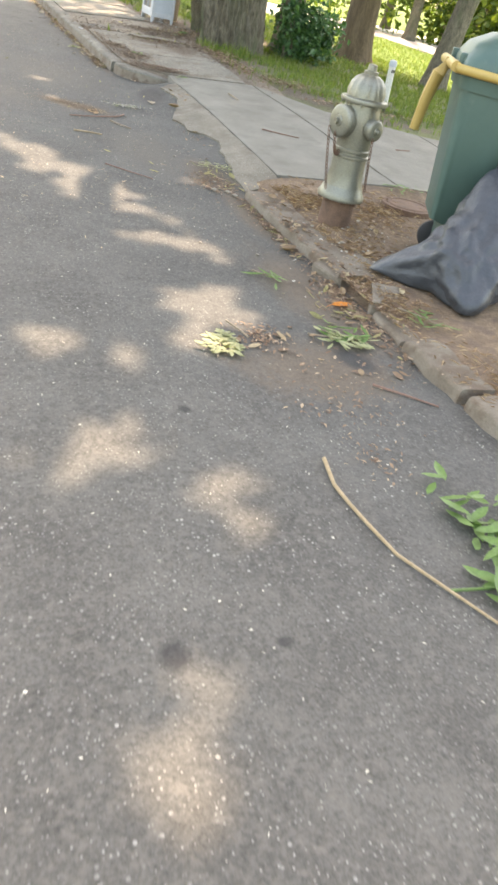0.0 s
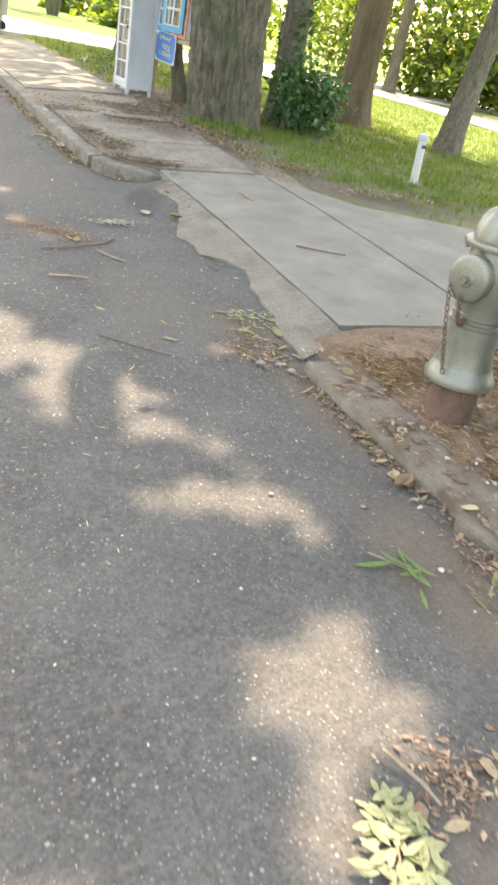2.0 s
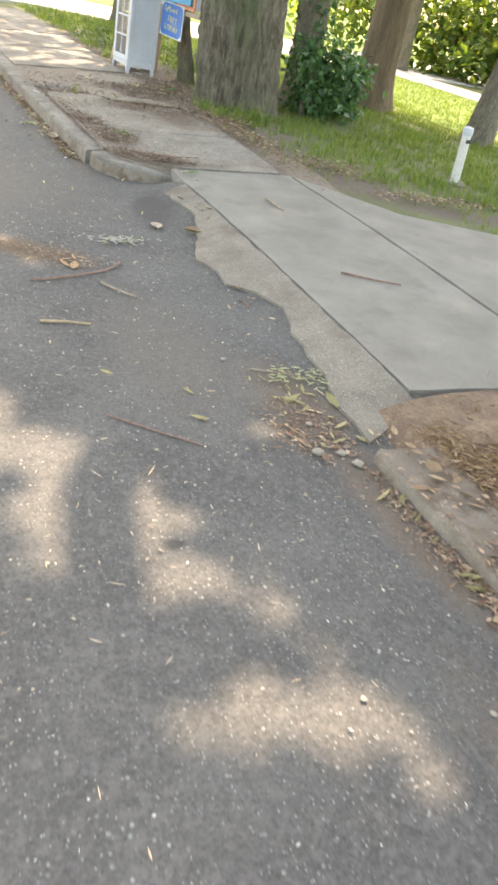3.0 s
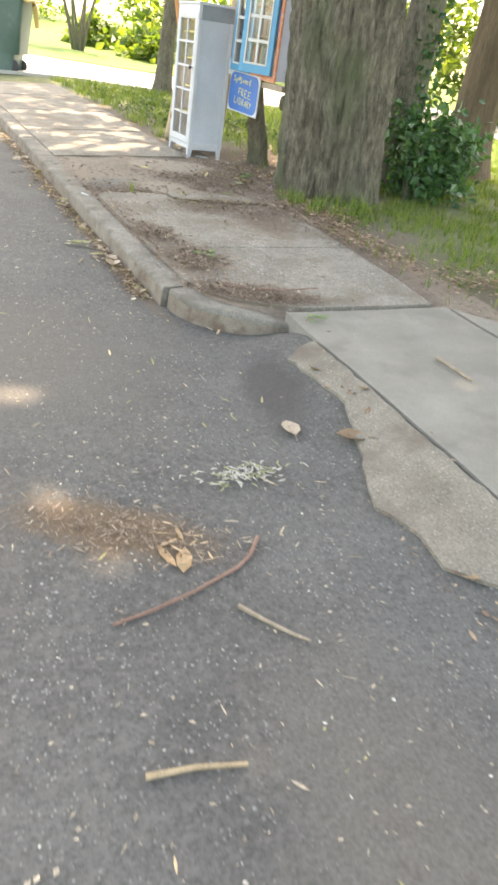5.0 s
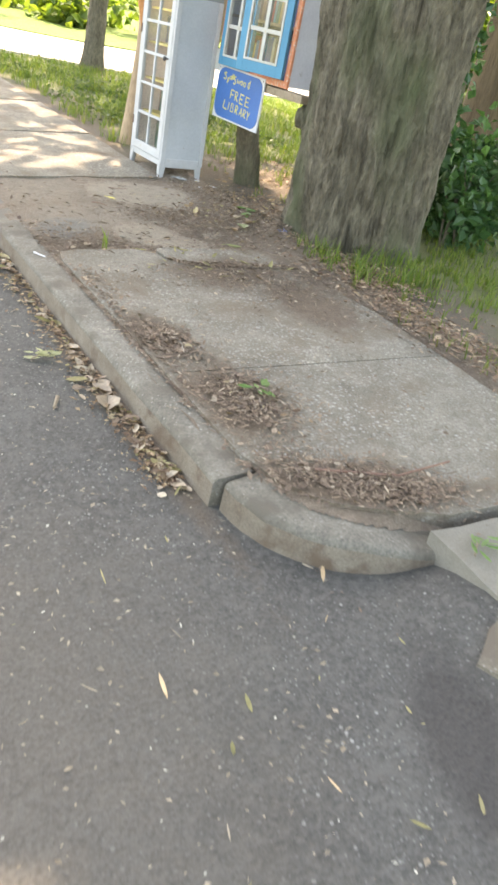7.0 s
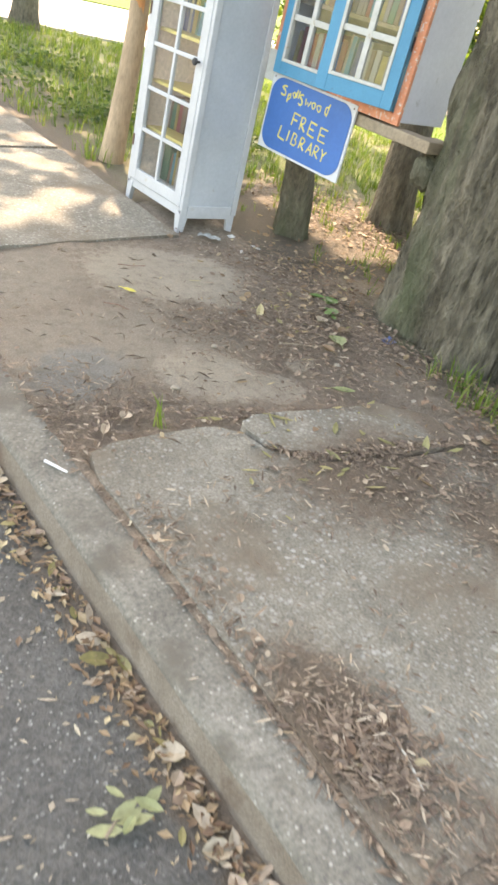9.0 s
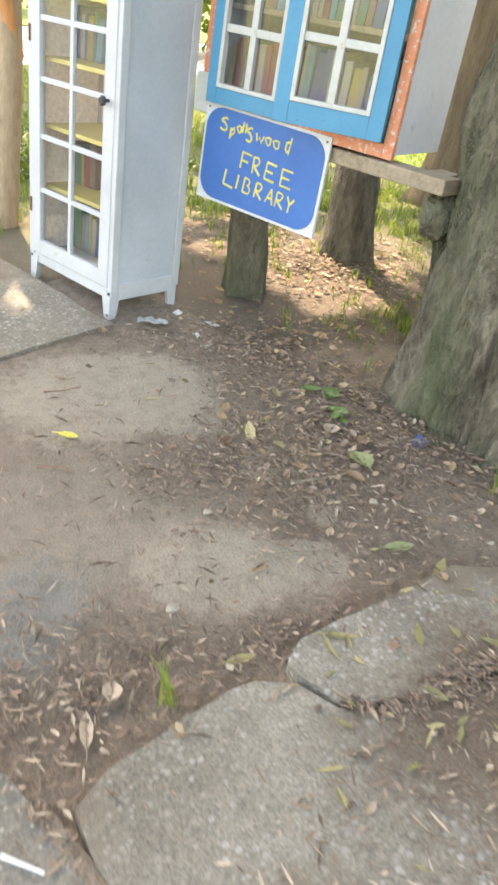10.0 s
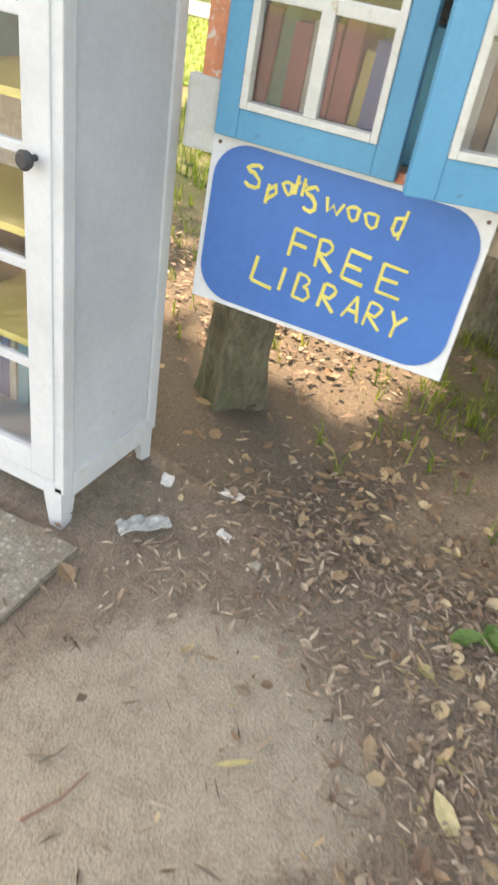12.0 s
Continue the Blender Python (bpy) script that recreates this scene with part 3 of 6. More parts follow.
TAN_BARK = rough_surface("tan_smooth_bark", (0.30, 0.21, 0.13), (0.44, 0.32, 0.21), 7.0, 60.0, 0.8, None, 0.4, 0.006, (1, 1, 0.25))
TERRACOTTA = rough_surface("orange_timber", (0.48, 0.20, 0.07), (0.58, 0.27, 0.11), 7.0, 60.0, 0.7, None, 0.3, 0.004, (1, 1, 0.2))
PINKISH = rough_surface("faded_cabinet_lining", (0.72, 0.60, 0.53), (0.82, 0.70, 0.62), 3.0, 60.0, 0.7, None, 0.1, 0.002)
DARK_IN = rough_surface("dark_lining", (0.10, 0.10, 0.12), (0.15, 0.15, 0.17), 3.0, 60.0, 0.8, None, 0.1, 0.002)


def glass_mat():
    m, nt, b = nodes_of("window_glass")
    b.inputs["Base Color"].default_value = (0.95, 0.97, 0.97, 1)
    b.inputs["Roughness"].default_value = 0.04
    b.inputs["Transmission Weight"].default_value = 1.0
    b.inputs["IOR"].default_value = 1.05
    gl = nt.nodes.new("ShaderNodeBsdfGlossy")
    gl.inputs["Roughness"].default_value = 0.05
    ms = nt.nodes.new("ShaderNodeMixShader")
    ms.inputs[0].default_value = 0.10
    nt.links.new(b.outputs[0], ms.inputs[1])
    nt.links.new(gl.outputs[0], ms.inputs[2])
    nt.links.new(ms.outputs[0], nt.nodes["Material Output"].inputs["Surface"])
    return m


GLASS = glass_mat()
BOOK_COLOURS = [(0.45, 0.06, 0.06), (0.06, 0.14, 0.38), (0.08, 0.28, 0.16), (0.62, 0.58, 0.5), (0.05, 0.05, 0.07), (0.08, 0.42, 0.55), (0.62, 0.46, 0.12), (0.32, 0.2, 0.12), (0.5, 0.42, 0.36)]
BOOKS = [rough_surface("book_cover", tuple(0.42 * q + 0.015 for q in c), tuple(0.6 * q + 0.02 for q in c), 20.0, 200.0, 0.5, None, 0.1, 0.001, world_space=False, speckle=0.15) for c in BOOK_COLOURS]


def book_row(m, length, depth, height, seed, group, lean=0.0):
    """Books standing side by side along local x, spines towards local -y."""
    rnd = random.Random(seed)
    x = 0.0
    while x < length - 0.02:
        w, h, d = rnd.uniform(0.016, 0.04), height * rnd.uniform(0.72, 1.0), depth * rnd.uniform(0.75, 1.0)
        bm = bmesh.new()
        box(bm, (0, 0, 0), (w, d, h), 0.003)
        ob = link_bm("book", bm, rnd.choice(BOOKS))
        ob.matrix_world = m @ Matrix.Translation((x, 0, 0)) @ pose(0, 0, 0, 0, lean * rnd.random(), 0)
        tagged(ob, "upright paperback book on the shelf behind glass", "book", group)
        x += w + 0.002


def glazed_leaf(parent, w, h, cols, rows, stile, bottom, top, mat_frame, mat_bar, bar=0.022, depth=0.03):
    """A glazed door leaf in local x (width) and z (height), front face towards -y; frame bars, glazing bars and panes."""
    part("stile", boxed((0, 0, 0), (stile, depth, h), 0.003), mat_frame, parent)
    part("stile", boxed((w - stile, 0, 0), (w, depth, h), 0.003), mat_frame, parent)
    part("bottom_rail", boxed((stile, 0.001, 0), (w - stile, depth - 0.001, bottom), 0.002), mat_frame, parent)
    part("top_rail", boxed((stile, 0.001, h - top), (w - stile, depth - 0.001, h), 0.002), mat_frame, parent)
    x0, x1, z0, z1 = stile, w - stile, bottom, h - top
    edge = bar * 0.55
    if mat_bar is not mat_frame:
        bm = bmesh.new()
        for lo, hi in (((x0, -0.004, z0), (x0 + edge, depth - 0.008, z1)), ((x1 - edge, -0.004, z0), (x1, depth - 0.008, z1)), ((x0 + edge, -0.004, z0), (x1 - edge, depth - 0.008, z0 + edge)), ((x0 + edge, -0.004, z1 - edge), (x1 - edge, depth - 0.008, z1))):
            box(bm, lo, hi, 0.002)
        part("glazing_bead", bm, mat_bar, parent)
    for c in range(1, cols):
        x = x0 + (x1 - x0) * c / cols
        part("glazing_bar", boxed((x - bar / 2, 0.003, z0), (x + bar / 2, depth - 0.005, z1), 0.003), mat_bar, parent)
    for r in range(1, rows):
        z = z0 + (z1 - z0) * r / rows
        part("glazing_bar", boxed((x0, 0.0045, z - bar / 2), (x1, depth - 0.0065, z + bar / 2), 0.003), mat_bar, parent)
    for c in range(cols):
        for r in range(rows):
            xa, xb = x0 + (x1 - x0) * c / cols, x0 + (x1 - x0) * (c + 1) / cols
            za, zb = z0 + (z1 - z0) * r / rows, z0 + (z1 - z0) * (r + 1) / rows
            p = part("pane", boxed((xa + 0.002, depth * 0.55, za + 0.002), (xb - 0.002, depth * 0.55 + 0.003, zb - 0.002)), GLASS, parent, "clear glass pane")
            p.visible_shadow = False


def bookcase():
    """The white glazed cabinet; local x runs along the door towards its knob side, local y inwards, z up."""
    W, D, H = 0.57, 0.355, 1.37
    ob = thing("glazed_cabinet", "white-painted wooden cabinet with a glazed door, full of books", "cabinet", at=Matrix.Translation((3.857, 13.702, 0.485)) @ Matrix.Rotation(radians(-90), 4, "Z"))
    # four splayed feet
    for x, y in ((0.0, 0.0), (W, 0.0), (0.0, D), (W, D)):
        bm = bmesh.new()
        sx, sy = (1 if x == 0 else -1), (1 if y == 0 else -1)
        pts = [(0, 0), (0.055, 0), (0.055, 0.018), (0.018, 0.018), (0.018, 0.055), (0, 0.055)]
        lo = [bm.verts.new((x + sx * px * (0.62 if px > 0.02 else 1), y + sy * py * (0.62 if py > 0.02 else 1), 0)) for px, py in pts]
        hi = [bm.verts.new((x + sx * px, y + sy * py, 0.115)) for px, py in pts]
        for i in range(6):
            bm.faces.new((lo[i], lo[(i + 1) % 6], hi[(i + 1) % 6], hi[i]))
        bm.faces.new(lo[::-1]), bm.faces.new(hi)
        bmesh.ops.recalc_face_normals(bm, faces=bm.faces[:])
        part("foot", bm, WHITE, ob, "white foot with chipped paint")
    zb, zt = 0.115, 1.235
    part("floor_board", boxed((0.02, 0.035, zb), (W - 0.02, D - 0.014, zb + 0.018)), WHITE, ob)
    for x in (0.0, W - 0.018):
        part("side_panel", boxed((x, 0.037, zb + 0.001), (x + 0.018, D - 0.031, zt), 0.002), GREY_WHITE, ob, "pale grey-white side panel")
    part("side_skirt", boxed((W - 0.012, 0.038, zb - 0.035), (W + 0.006, D - 0.032, zb + 0.03), 0.003), WHITE, ob)
    for x in (-0.006, W - 0.022):
        for y in (0.0, D - 0.03):
            part("corner_post", boxed((x, y, 0.1), (x + 0.028, y + 0.036, zt), 0.004), WHITE, ob)
    for x in (0.0185, W - 0.0225):
        part("lining", boxed((x, 0.04, zb + 0.02), (x + 0.004, D - 0.034, zt - 0.002)), PINKISH, ob, "faded pinkish inner face")
    part("front_rail", boxed((0.023, 0.004, 0.085), (W - 0.023, 0.03, 0.128), 0.003), WHITE, ob)
    part("back_panel", boxed((0.023, D - 0.012, zb), (W - 0.023, D - 0.002, zt)), PINKISH, ob, "faded pinkish back panel")
    part("top_box", boxed((-0.004, 0.032, zt), (W + 0.004, D + 0.004, H - 0.012), 0.004), SLATE, ob, "slate-grey top section")
    part("top_board", boxed((-0.012, -0.006, H - 0.012), (W + 0.012, D + 0.01, H + 0.012), 0.005), WHITE, ob)
    part("top_rail", boxed((0.0, 0.0, zt + 0.004), (W, 0.031, H - 0.012), 0.003), WHITE, ob)
    door = part("door", boxed((0.004, 0.004, 0.004), (0.012, 0.012, 0.03)), WHITE, ob, "white glazed door with ten panes")
    door.location = (0.016, -0.004, 0.132)
    glazed_leaf(door, W - 0.034, 1.17, 2, 5, 0.062, 0.06, 0.05, WHITE, WHITE, 0.02, 0.026)
    knob = lathe([(0.006, 0), (0.006, 0.016), (0.016, 0.022), (0.018, 0.03), (0.012, 0.037)], 16, Matrix.Translation((W - 0.066, 0, 0.69)) @ Matrix.Rotation(radians(90), 4, "X"))
    part("knob", knob, BLACK, door, "small round black knob", True)
    for z in (0.17, 0.82):
        part("hinge", boxed((-0.008, -0.006, z), (0.004, 0.002, z + 0.06), 0.002), RUST, door, "small dark metal hinge")
    for z in (0.40, 0.64, 0.89, 1.12):
        part("shelf", boxed((0.023, 0.06, z), (W - 0.023, D - 0.013, z + 0.016)), SHELF_YELLOW, ob, "bright yellow shelf board")
    return ob


bookcase()
base = Matrix.Translation((3.857, 13.132, 0.485))
for i, z in ((0, 0.134), (1, 0.417), (3, 0.907)):
    # rows of books, spines towards the street
    m = base @ Matrix.Translation((0.19, 0.54 if i != 2 else 0.3, z)) @ Matrix.Rotation(radians(-90), 4, "Z")
    book_row(m, 0.5 if i == 0 else 0.16, 0.14, 0.19 if i else 0.22, 20 + i, "books in the white cabinet", 6.0)


def library():
    """The little library: box on a beam by the tree, two glazed turquoise doors, one ajar. Local x along the front from its far end, y inwards."""
    W, D, H = 0.845, 0.34, 0.965
    yaw = math.degrees(math.atan2(-0.83, 0.066))
    at = Matrix.Translation((4.203, 13.075, 1.325)) @ Matrix.Rotation(radians(yaw), 4, "Z") @ Matrix.Rotation(radians(1.2), 4, "Y")
    ob = thing("little_library", "small free library box with turquoise glazed doors, one ajar", "book box", at=at)
    part("side_panel", boxed((0.0, 0.02, 0), (0.02, D, H), 0.003), LILAC, ob, "pale lilac-grey side panel")
    part("side_panel", boxed((W - 0.02, 0.02, 0), (W, D, H), 0.003), LILAC, ob, "pale lilac-grey side panel")
    part("floor_board", boxed((0.02, 0.02, 0.0), (W - 0.02, D, 0.02)), TIMBER, ob)
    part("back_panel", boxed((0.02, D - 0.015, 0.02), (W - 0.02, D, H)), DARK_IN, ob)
    part("top_board", boxed((-0.03, -0.03, H), (W + 0.03, D + 0.03, H + 0.025), 0.004), GREY_WHITE, ob)
    for z in (0.33, 0.64):
        part("shelf", boxed((0.02, 0.05, z), (W - 0.02, D - 0.016, z + 0.018)), TIMBER, ob)
    part("front_stile", boxed((-0.004, 0.0, -0.012), (0.055, 0.02, H), 0.003), ORANGE, ob, "flaking orange front edge")
    part("front_stile", boxed((W - 0.035, 0.0, -0.014), (W + 0.004, 0.02, H), 0.003), ORANGE, ob, "flaking orange front edge")
    part("front_rail", boxed((0.056, 0.002, -0.014), (W - 0.036, 0.02, 0.03), 0.003), ORANGE, ob, "flaking orange bottom edge")
    part("front_rail", boxed((0.056, 0.002, H - 0.05), (W - 0.036, 0.02, H - 0.001), 0.003), ORANGE, ob)
    part("corner_block", boxed((-0.03, -0.006, -0.03), (0.04, 0.02, 0.11), 0.008), CREAM, ob, "flaking white block")
    h = H - 0.08
    lw = 0.365
    door = part("door", boxed((0, 0.02, 0.0), (0.01, 0.022, 0.02)), BLUE, ob, "closed turquoise door with white glazing bars")
    door.location = (0.05, -0.032, 0.018)
    glazed_leaf(door, lw, h, 2, 4, 0.046, 0.056, 0.05, BLUE, CREAM, 0.026, 0.03)
    ajar = part("door", boxed((0, 0.02, 0.0), (0.01, 0.022, 0.02)), BLUE, ob, "turquoise door standing ajar, white glazing bars")
    # hinged on the far stile, free edge swung outwards
    ajar.matrix_basis = Matrix.Translation((W - 0.03, -0.034, 0.036)) @ Matrix.Rotation(radians(20), 4, "Z") @ Matrix.Translation((-lw - 0.01, 0, 0))
    glazed_leaf(ajar, lw + 0.01, h, 2, 4, 0.052, 0.07, 0.05, BLUE, CREAM, 0.026, 0.03)
    part("latch", boxed((0.30, -0.01, 0.62), (0.345, 0.0, 0.66), 0.004), BLACK, door, "dark metal latch")
    for z, s in ((0.021, 41), (0.349, 42), (0.659, 43)):
        book_row(at @ Matrix.Translation((0.03, 0.10, z)), W - 0.08, 0.16, 0.25, s, "books in the little library", 4.0)
    return ob


library()


# brush strokes of each letter on a grid four wide and eight high: digits in pairs, x then height
STROKES = {"S": "4738170615254341301001", "p": "0600 0415262734231201", "o": "1605122132362616", "t": "1810 0535", "s": "4738170615254341301001", "w": "0611243146", "d": "3830 3615122132", "F": "0800 0848 0434",
           "R": "0800 08283736240404 0440", "E": "0800 0848 0434 0040", "L": "0800 0040", "I": "2820", "B": "0800 0828373624 2434423010 0020", "A": "0028 2840 1333", "Y": "0824 4824 2420"}


def letter(ch, x, z, wide, high, tilt, parent, seed):
    """One hand-painted letter: flat brush strokes a little proud of the board, x and z at its foot."""
    rnd = random.Random(seed)
    bm = bmesh.new()
    c, n = math.cos(radians(tilt)), math.sin(radians(tilt))
    for stroke in STROKES[ch].split():
        pts = []
        for k in range(0, len(stroke) - 1, 2):
            u, v = int(stroke[k]) / 4 * wide, int(stroke[k + 1]) / 8 * high
            pts.append(Vector((x + u * c + v * n + rnd.uniform(-1, 1) * 0.001, z - u * n + v * c + rnd.uniform(-1, 1) * 0.001)))
        half = rnd.uniform(0.0033, 0.0043)
        rails = []
        for i, p in enumerate(pts):
            d = (pts[min(i + 1, len(pts) - 1)] - pts[max(i - 1, 0)]).normalized()
            w = Vector((-d.y, d.x)) * half * rnd.uniform(0.8, 1.15)
            lift = -0.0172 - 0.0004 * rnd.random()
            rails.append([bm.verts.new((q.x, y, q.y)) for q, y in ((p - w, -0.0157), (p - w * 0.8, lift), (p + w * 0.8, lift), (p + w, -0.0157))])
        for a, b in zip(rails, rails[1:]):
            for i in range(3):
                bm.faces.new((a[i], b[i], b[i + 1], a[i + 1]))
    bmesh.ops.recalc_face_normals(bm, faces=bm.faces[:])
    part("letter", bm, YELLOW, parent)


def sign():
    """Board under the library; local x along its width, z up, face towards -y."""
    w, h = 0.575, 0.352
    yaw = math.degrees(math.atan2(-0.575, 0.047))
    at = Matrix.Translation((4.212, 13.05, 0.99)) @ Matrix.Rotation(radians(yaw), 4, "Z") @ Matrix.Rotation(radians(2.2), 4, "Y")
    ob = thing("library_sign", "blue hand-painted board with yellow words, white rim", "sign", at=at)
    part("board", boxed((0, -0.012, 0), (w, 0.0, h), 0.002), SIGN_WHITE, ob, "white-painted board")
    bm = bmesh.new()
    r, pts = 0.075, []
    for cx, cz, a0 in ((w - r - 0.012, h - r - 0.01, 0), (r + 0.012, h - r - 0.01, 90), (r + 0.012, r + 0.012, 180), (w - r - 0.012, r + 0.012, 270)):
        for k in range(9):
            a = radians(a0 + 90 * k / 8)
            pts.append((cx + r * math.cos(a), cz + r * math.sin(a)))
    f = [bm.verts.new((x, -0.0155, z)) for x, z in pts]
    k = [bm.verts.new((x, -0.0121, z)) for x, z in pts]
    bm.faces.new(f)
    for i in range(len(f)):
        bm.faces.new((f[i], k[i], k[(i + 1) % len(f)], f[(i + 1) % len(f)]))
    bmesh.ops.recalc_face_normals(bm, faces=bm.faces[:])
    part("blue_field", bm, SIGN_BLUE, ob, "rounded blue field")
    face = Matrix.Rotation(radians(90), 4, "X")
    for i, (ch, x, z, wide, high) in enumerate((("S", 0.082, 0.268, 0.03, 0.046), ("p", 0.132, 0.245, 0.022, 0.052), ("o", 0.163, 0.270, 0.026, 0.036), ("t", 0.186, 0.279, 0.014, 0.038), ("t", 0.201, 0.281, 0.014, 0.035), ("s", 0.211, 0.256, 0.024, 0.048),
                                               ("w", 0.252, 0.262, 0.038, 0.042), ("o", 0.299, 0.258, 0.032, 0.042), ("o", 0.336, 0.256, 0.034, 0.042), ("d", 0.384, 0.256, 0.034, 0.060))):
        letter(ch, x, z, wide, high, 3 * math.sin(i * 2.3) + 3, ob, i)
    for i, (ch, x, wide) in enumerate((("F", 0.202, 0.046), ("R", 0.262, 0.036), ("E", 0.322, 0.046), ("E", 0.396, 0.05))):
        letter(ch, x, 0.156 - 0.004 * i, wide, 0.059, 4 - 2 * (i % 2), ob, 20 + i)
    for i, (ch, x, wide) in enumerate((("L", 0.133, 0.048), ("I", 0.188, 0.02), ("B", 0.230, 0.034), ("R", 0.288, 0.034), ("A", 0.342, 0.034), ("R", 0.39, 0.034), ("Y", 0.434, 0.034))):
        letter(ch, x, 0.081 - 0.003 * i, wide, 0.054, 7 - i % 3, ob, 40 + i)
    for x in (0.016, w - 0.016):
        part("screw", lathe([(0.004, 0), (0.004, 0.002)], 10, Matrix.Translation((x, -0.0121, h - 0.018)) @ face), RUST, ob)
    return ob


sign()

# timber that carries the library, nailed to the tree
beam = thing("support_beam", "weathered timber beam under the library, fixed to the tree", "beam", at=Matrix.Translation((4.285, 12.0, 1.236)) @ Matrix.Rotation(radians(87), 4, "Z"))
part("plank", boxed((0.0, -0.055, 0.0), (0.92, 0.04, 0.05), 0.006), TIMBER, beam)
part("plank", boxed((0.06, -0.16, 0.006), (0.15, -0.056, 0.046), 0.006), TIMBER, beam)
bm = bmesh.new()
bmesh.ops.create_icosphere(bm, subdivisions=3, radius=1.0)
for v in bm.verts:
    v.co = Vector((v.co.x * 0.055, v.co.y * 0.06, v.co.z * 0.085)) * (1 + 0.35 * noise.noise(v.co * 1.6))
bmesh.ops.translate(bm, vec=(0.055, -0.05, -0.075), verts=bm.verts[:])
part("block", bm, BARK, beam, "rounded dark wooden block", True)


def hydrant():
    at = Matrix.Translation((2.84, 4.65, 0.10)) @ Matrix.Diagonal((0.94, 0.94, 1.0, 1.0))
    ob = thing("fire_hydrant", "old silver-painted fire hydrant with hanging cap chains", "hydrant", at=at)
    part("stand_pipe", lathe([(0.128, -0.05), (0.124, 0.05), (0.118, 0.215)], 28), RUST, ob, "bare rusty iron pipe", True)
    part("base_flange", lathe([(0.145, 0.205), (0.172, 0.213), (0.175, 0.236), (0.158, 0.262), (0.142, 0.30)], 36), SILVER, ob, "", True)
    for i in range(8):
        a = 2 * math.pi * (i + 0.4) / 8
        part("bolt", lathe([(0.013, 0.19), (0.013, 0.206)], 6, Matrix.Translation((0.152 * math.cos(a), 0.152 * math.sin(a), 0.0))), RUST, ob)
    part("barrel", lathe([(0.142, 0.30), (0.131, 0.35), (0.126, 0.40), (0.124, 0.485), (0.133, 0.49), (0.133, 0.505), (0.123, 0.51), (0.123, 0.525), (0.131, 0.53), (0.131, 0.545), (0.124, 0.55), (0.126, 0.60), (0.136, 0.66), (0.138, 0.74), (0.13, 0.79), (0.125, 0.83)], 36), SILVER, ob, "", True)
    part("bonnet_flange", lathe([(0.13, 0.825), (0.163, 0.832), (0.168, 0.845), (0.163, 0.858), (0.13, 0.866)], 36), SILVER, ob, "", True)
    for i in range(8):
        a = 2 * math.pi * (i + 0.2) / 8
        part("bolt", lathe([(0.011, 0.812), (0.011, 0.832)], 6, Matrix.Translation((0.148 * math.cos(a), 0.148 * math.sin(a), 0.0))), SILVER, ob)
    part("bonnet", lathe([(0.132, 0.866), (0.13, 0.90), (0.117, 0.945), (0.092, 0.98), (0.062, 1.0), (0.05, 1.004)], 48, wobble=lambda a, z: 1 + 0.05 * math.cos(12 * a) * (0.875 < z < 0.99)), SILVER, ob, "", True)
    part("operating_nut", lathe([(0.05, 1.0), (0.05, 1.022), (0.034, 1.026), (0.03, 1.06), (0.02, 1.064)], 20), SILVER, ob)

    def nozzle(name, direction, r, reach, z):
        m = Matrix.Translation((0, 0, z)) @ Vector(direction).to_track_quat("Z", "Y").to_matrix().to_4x4()
        n = part(name, lathe([(r * 0.98, 0.08), (r * 0.98, 0.12), (r * 1.08, 0.128), (r * 1.08, reach - 0.05), (r * 1.0, reach - 0.045)], 28, m), SILVER, ob, "", True)
        part("cap", lathe([(r * 1.02, reach - 0.046), (r * 1.16, reach - 0.04), (r * 1.16, reach - 0.01), (r * 1.1, reach - 0.004), (r * 0.92, reach + 0.001), (r * 0.42, reach + 0.004), (r * 0.36, reach + 0.012), (r * 0.22, reach + 0.013), (r * 0.2, reach + 0.035)], 28, m), SILVER, n, "", True)
        return m

    nozzle("pumper_nozzle", (-0.97, -0.25, 0), 0.088, 0.198, 0.71)
    nozzle("hose_nozzle", (0.2, -0.98, 0), 0.058, 0.195, 0.695)
    nozzle("hose_nozzle", (0, 1, 0), 0.052, 0.195, 0.70)

    def chain(a, b, sag):
        bm = bmesh.new()
        n = 16
        for i in range(n):
            t = (i + 0.5) / n
            p = Vector(a).lerp(Vector(b), t) + Vector((0, 0, -sag * math.sin(math.pi * t)))
            m = Matrix.Translation(p) @ (Vector(b) - Vector(a)).to_track_quat("X", "Z").to_matrix().to_4x4() @ Matrix.Rotation(radians(90 * (i % 2) + 20), 4, "X")
            ring = [m @ Vector((0.017 * math.cos(k * math.pi / 4), 0.0095 * math.sin(k * math.pi / 4), 0)) for k in range(8)]
            tube(ring + [ring[0]], 0.0032, 5, bm)
        return bm

    part("chain", chain((-0.215, 0.02, 0.66), (-0.168, -0.05, 0.275), 0.02), RUST, ob, "rusty hanging chain")
    part("chain", chain((-0.20, -0.05, 0.64), (-0.128, -0.04, 0.52), 0.06), RUST, ob, "rusty hanging chain")
    part("chain", chain((0.02, -0.20, 0.65), (0.10, -0.15, 0.29), 0.02), RUST, ob, "rusty hanging chain")
    return ob


hydrant()


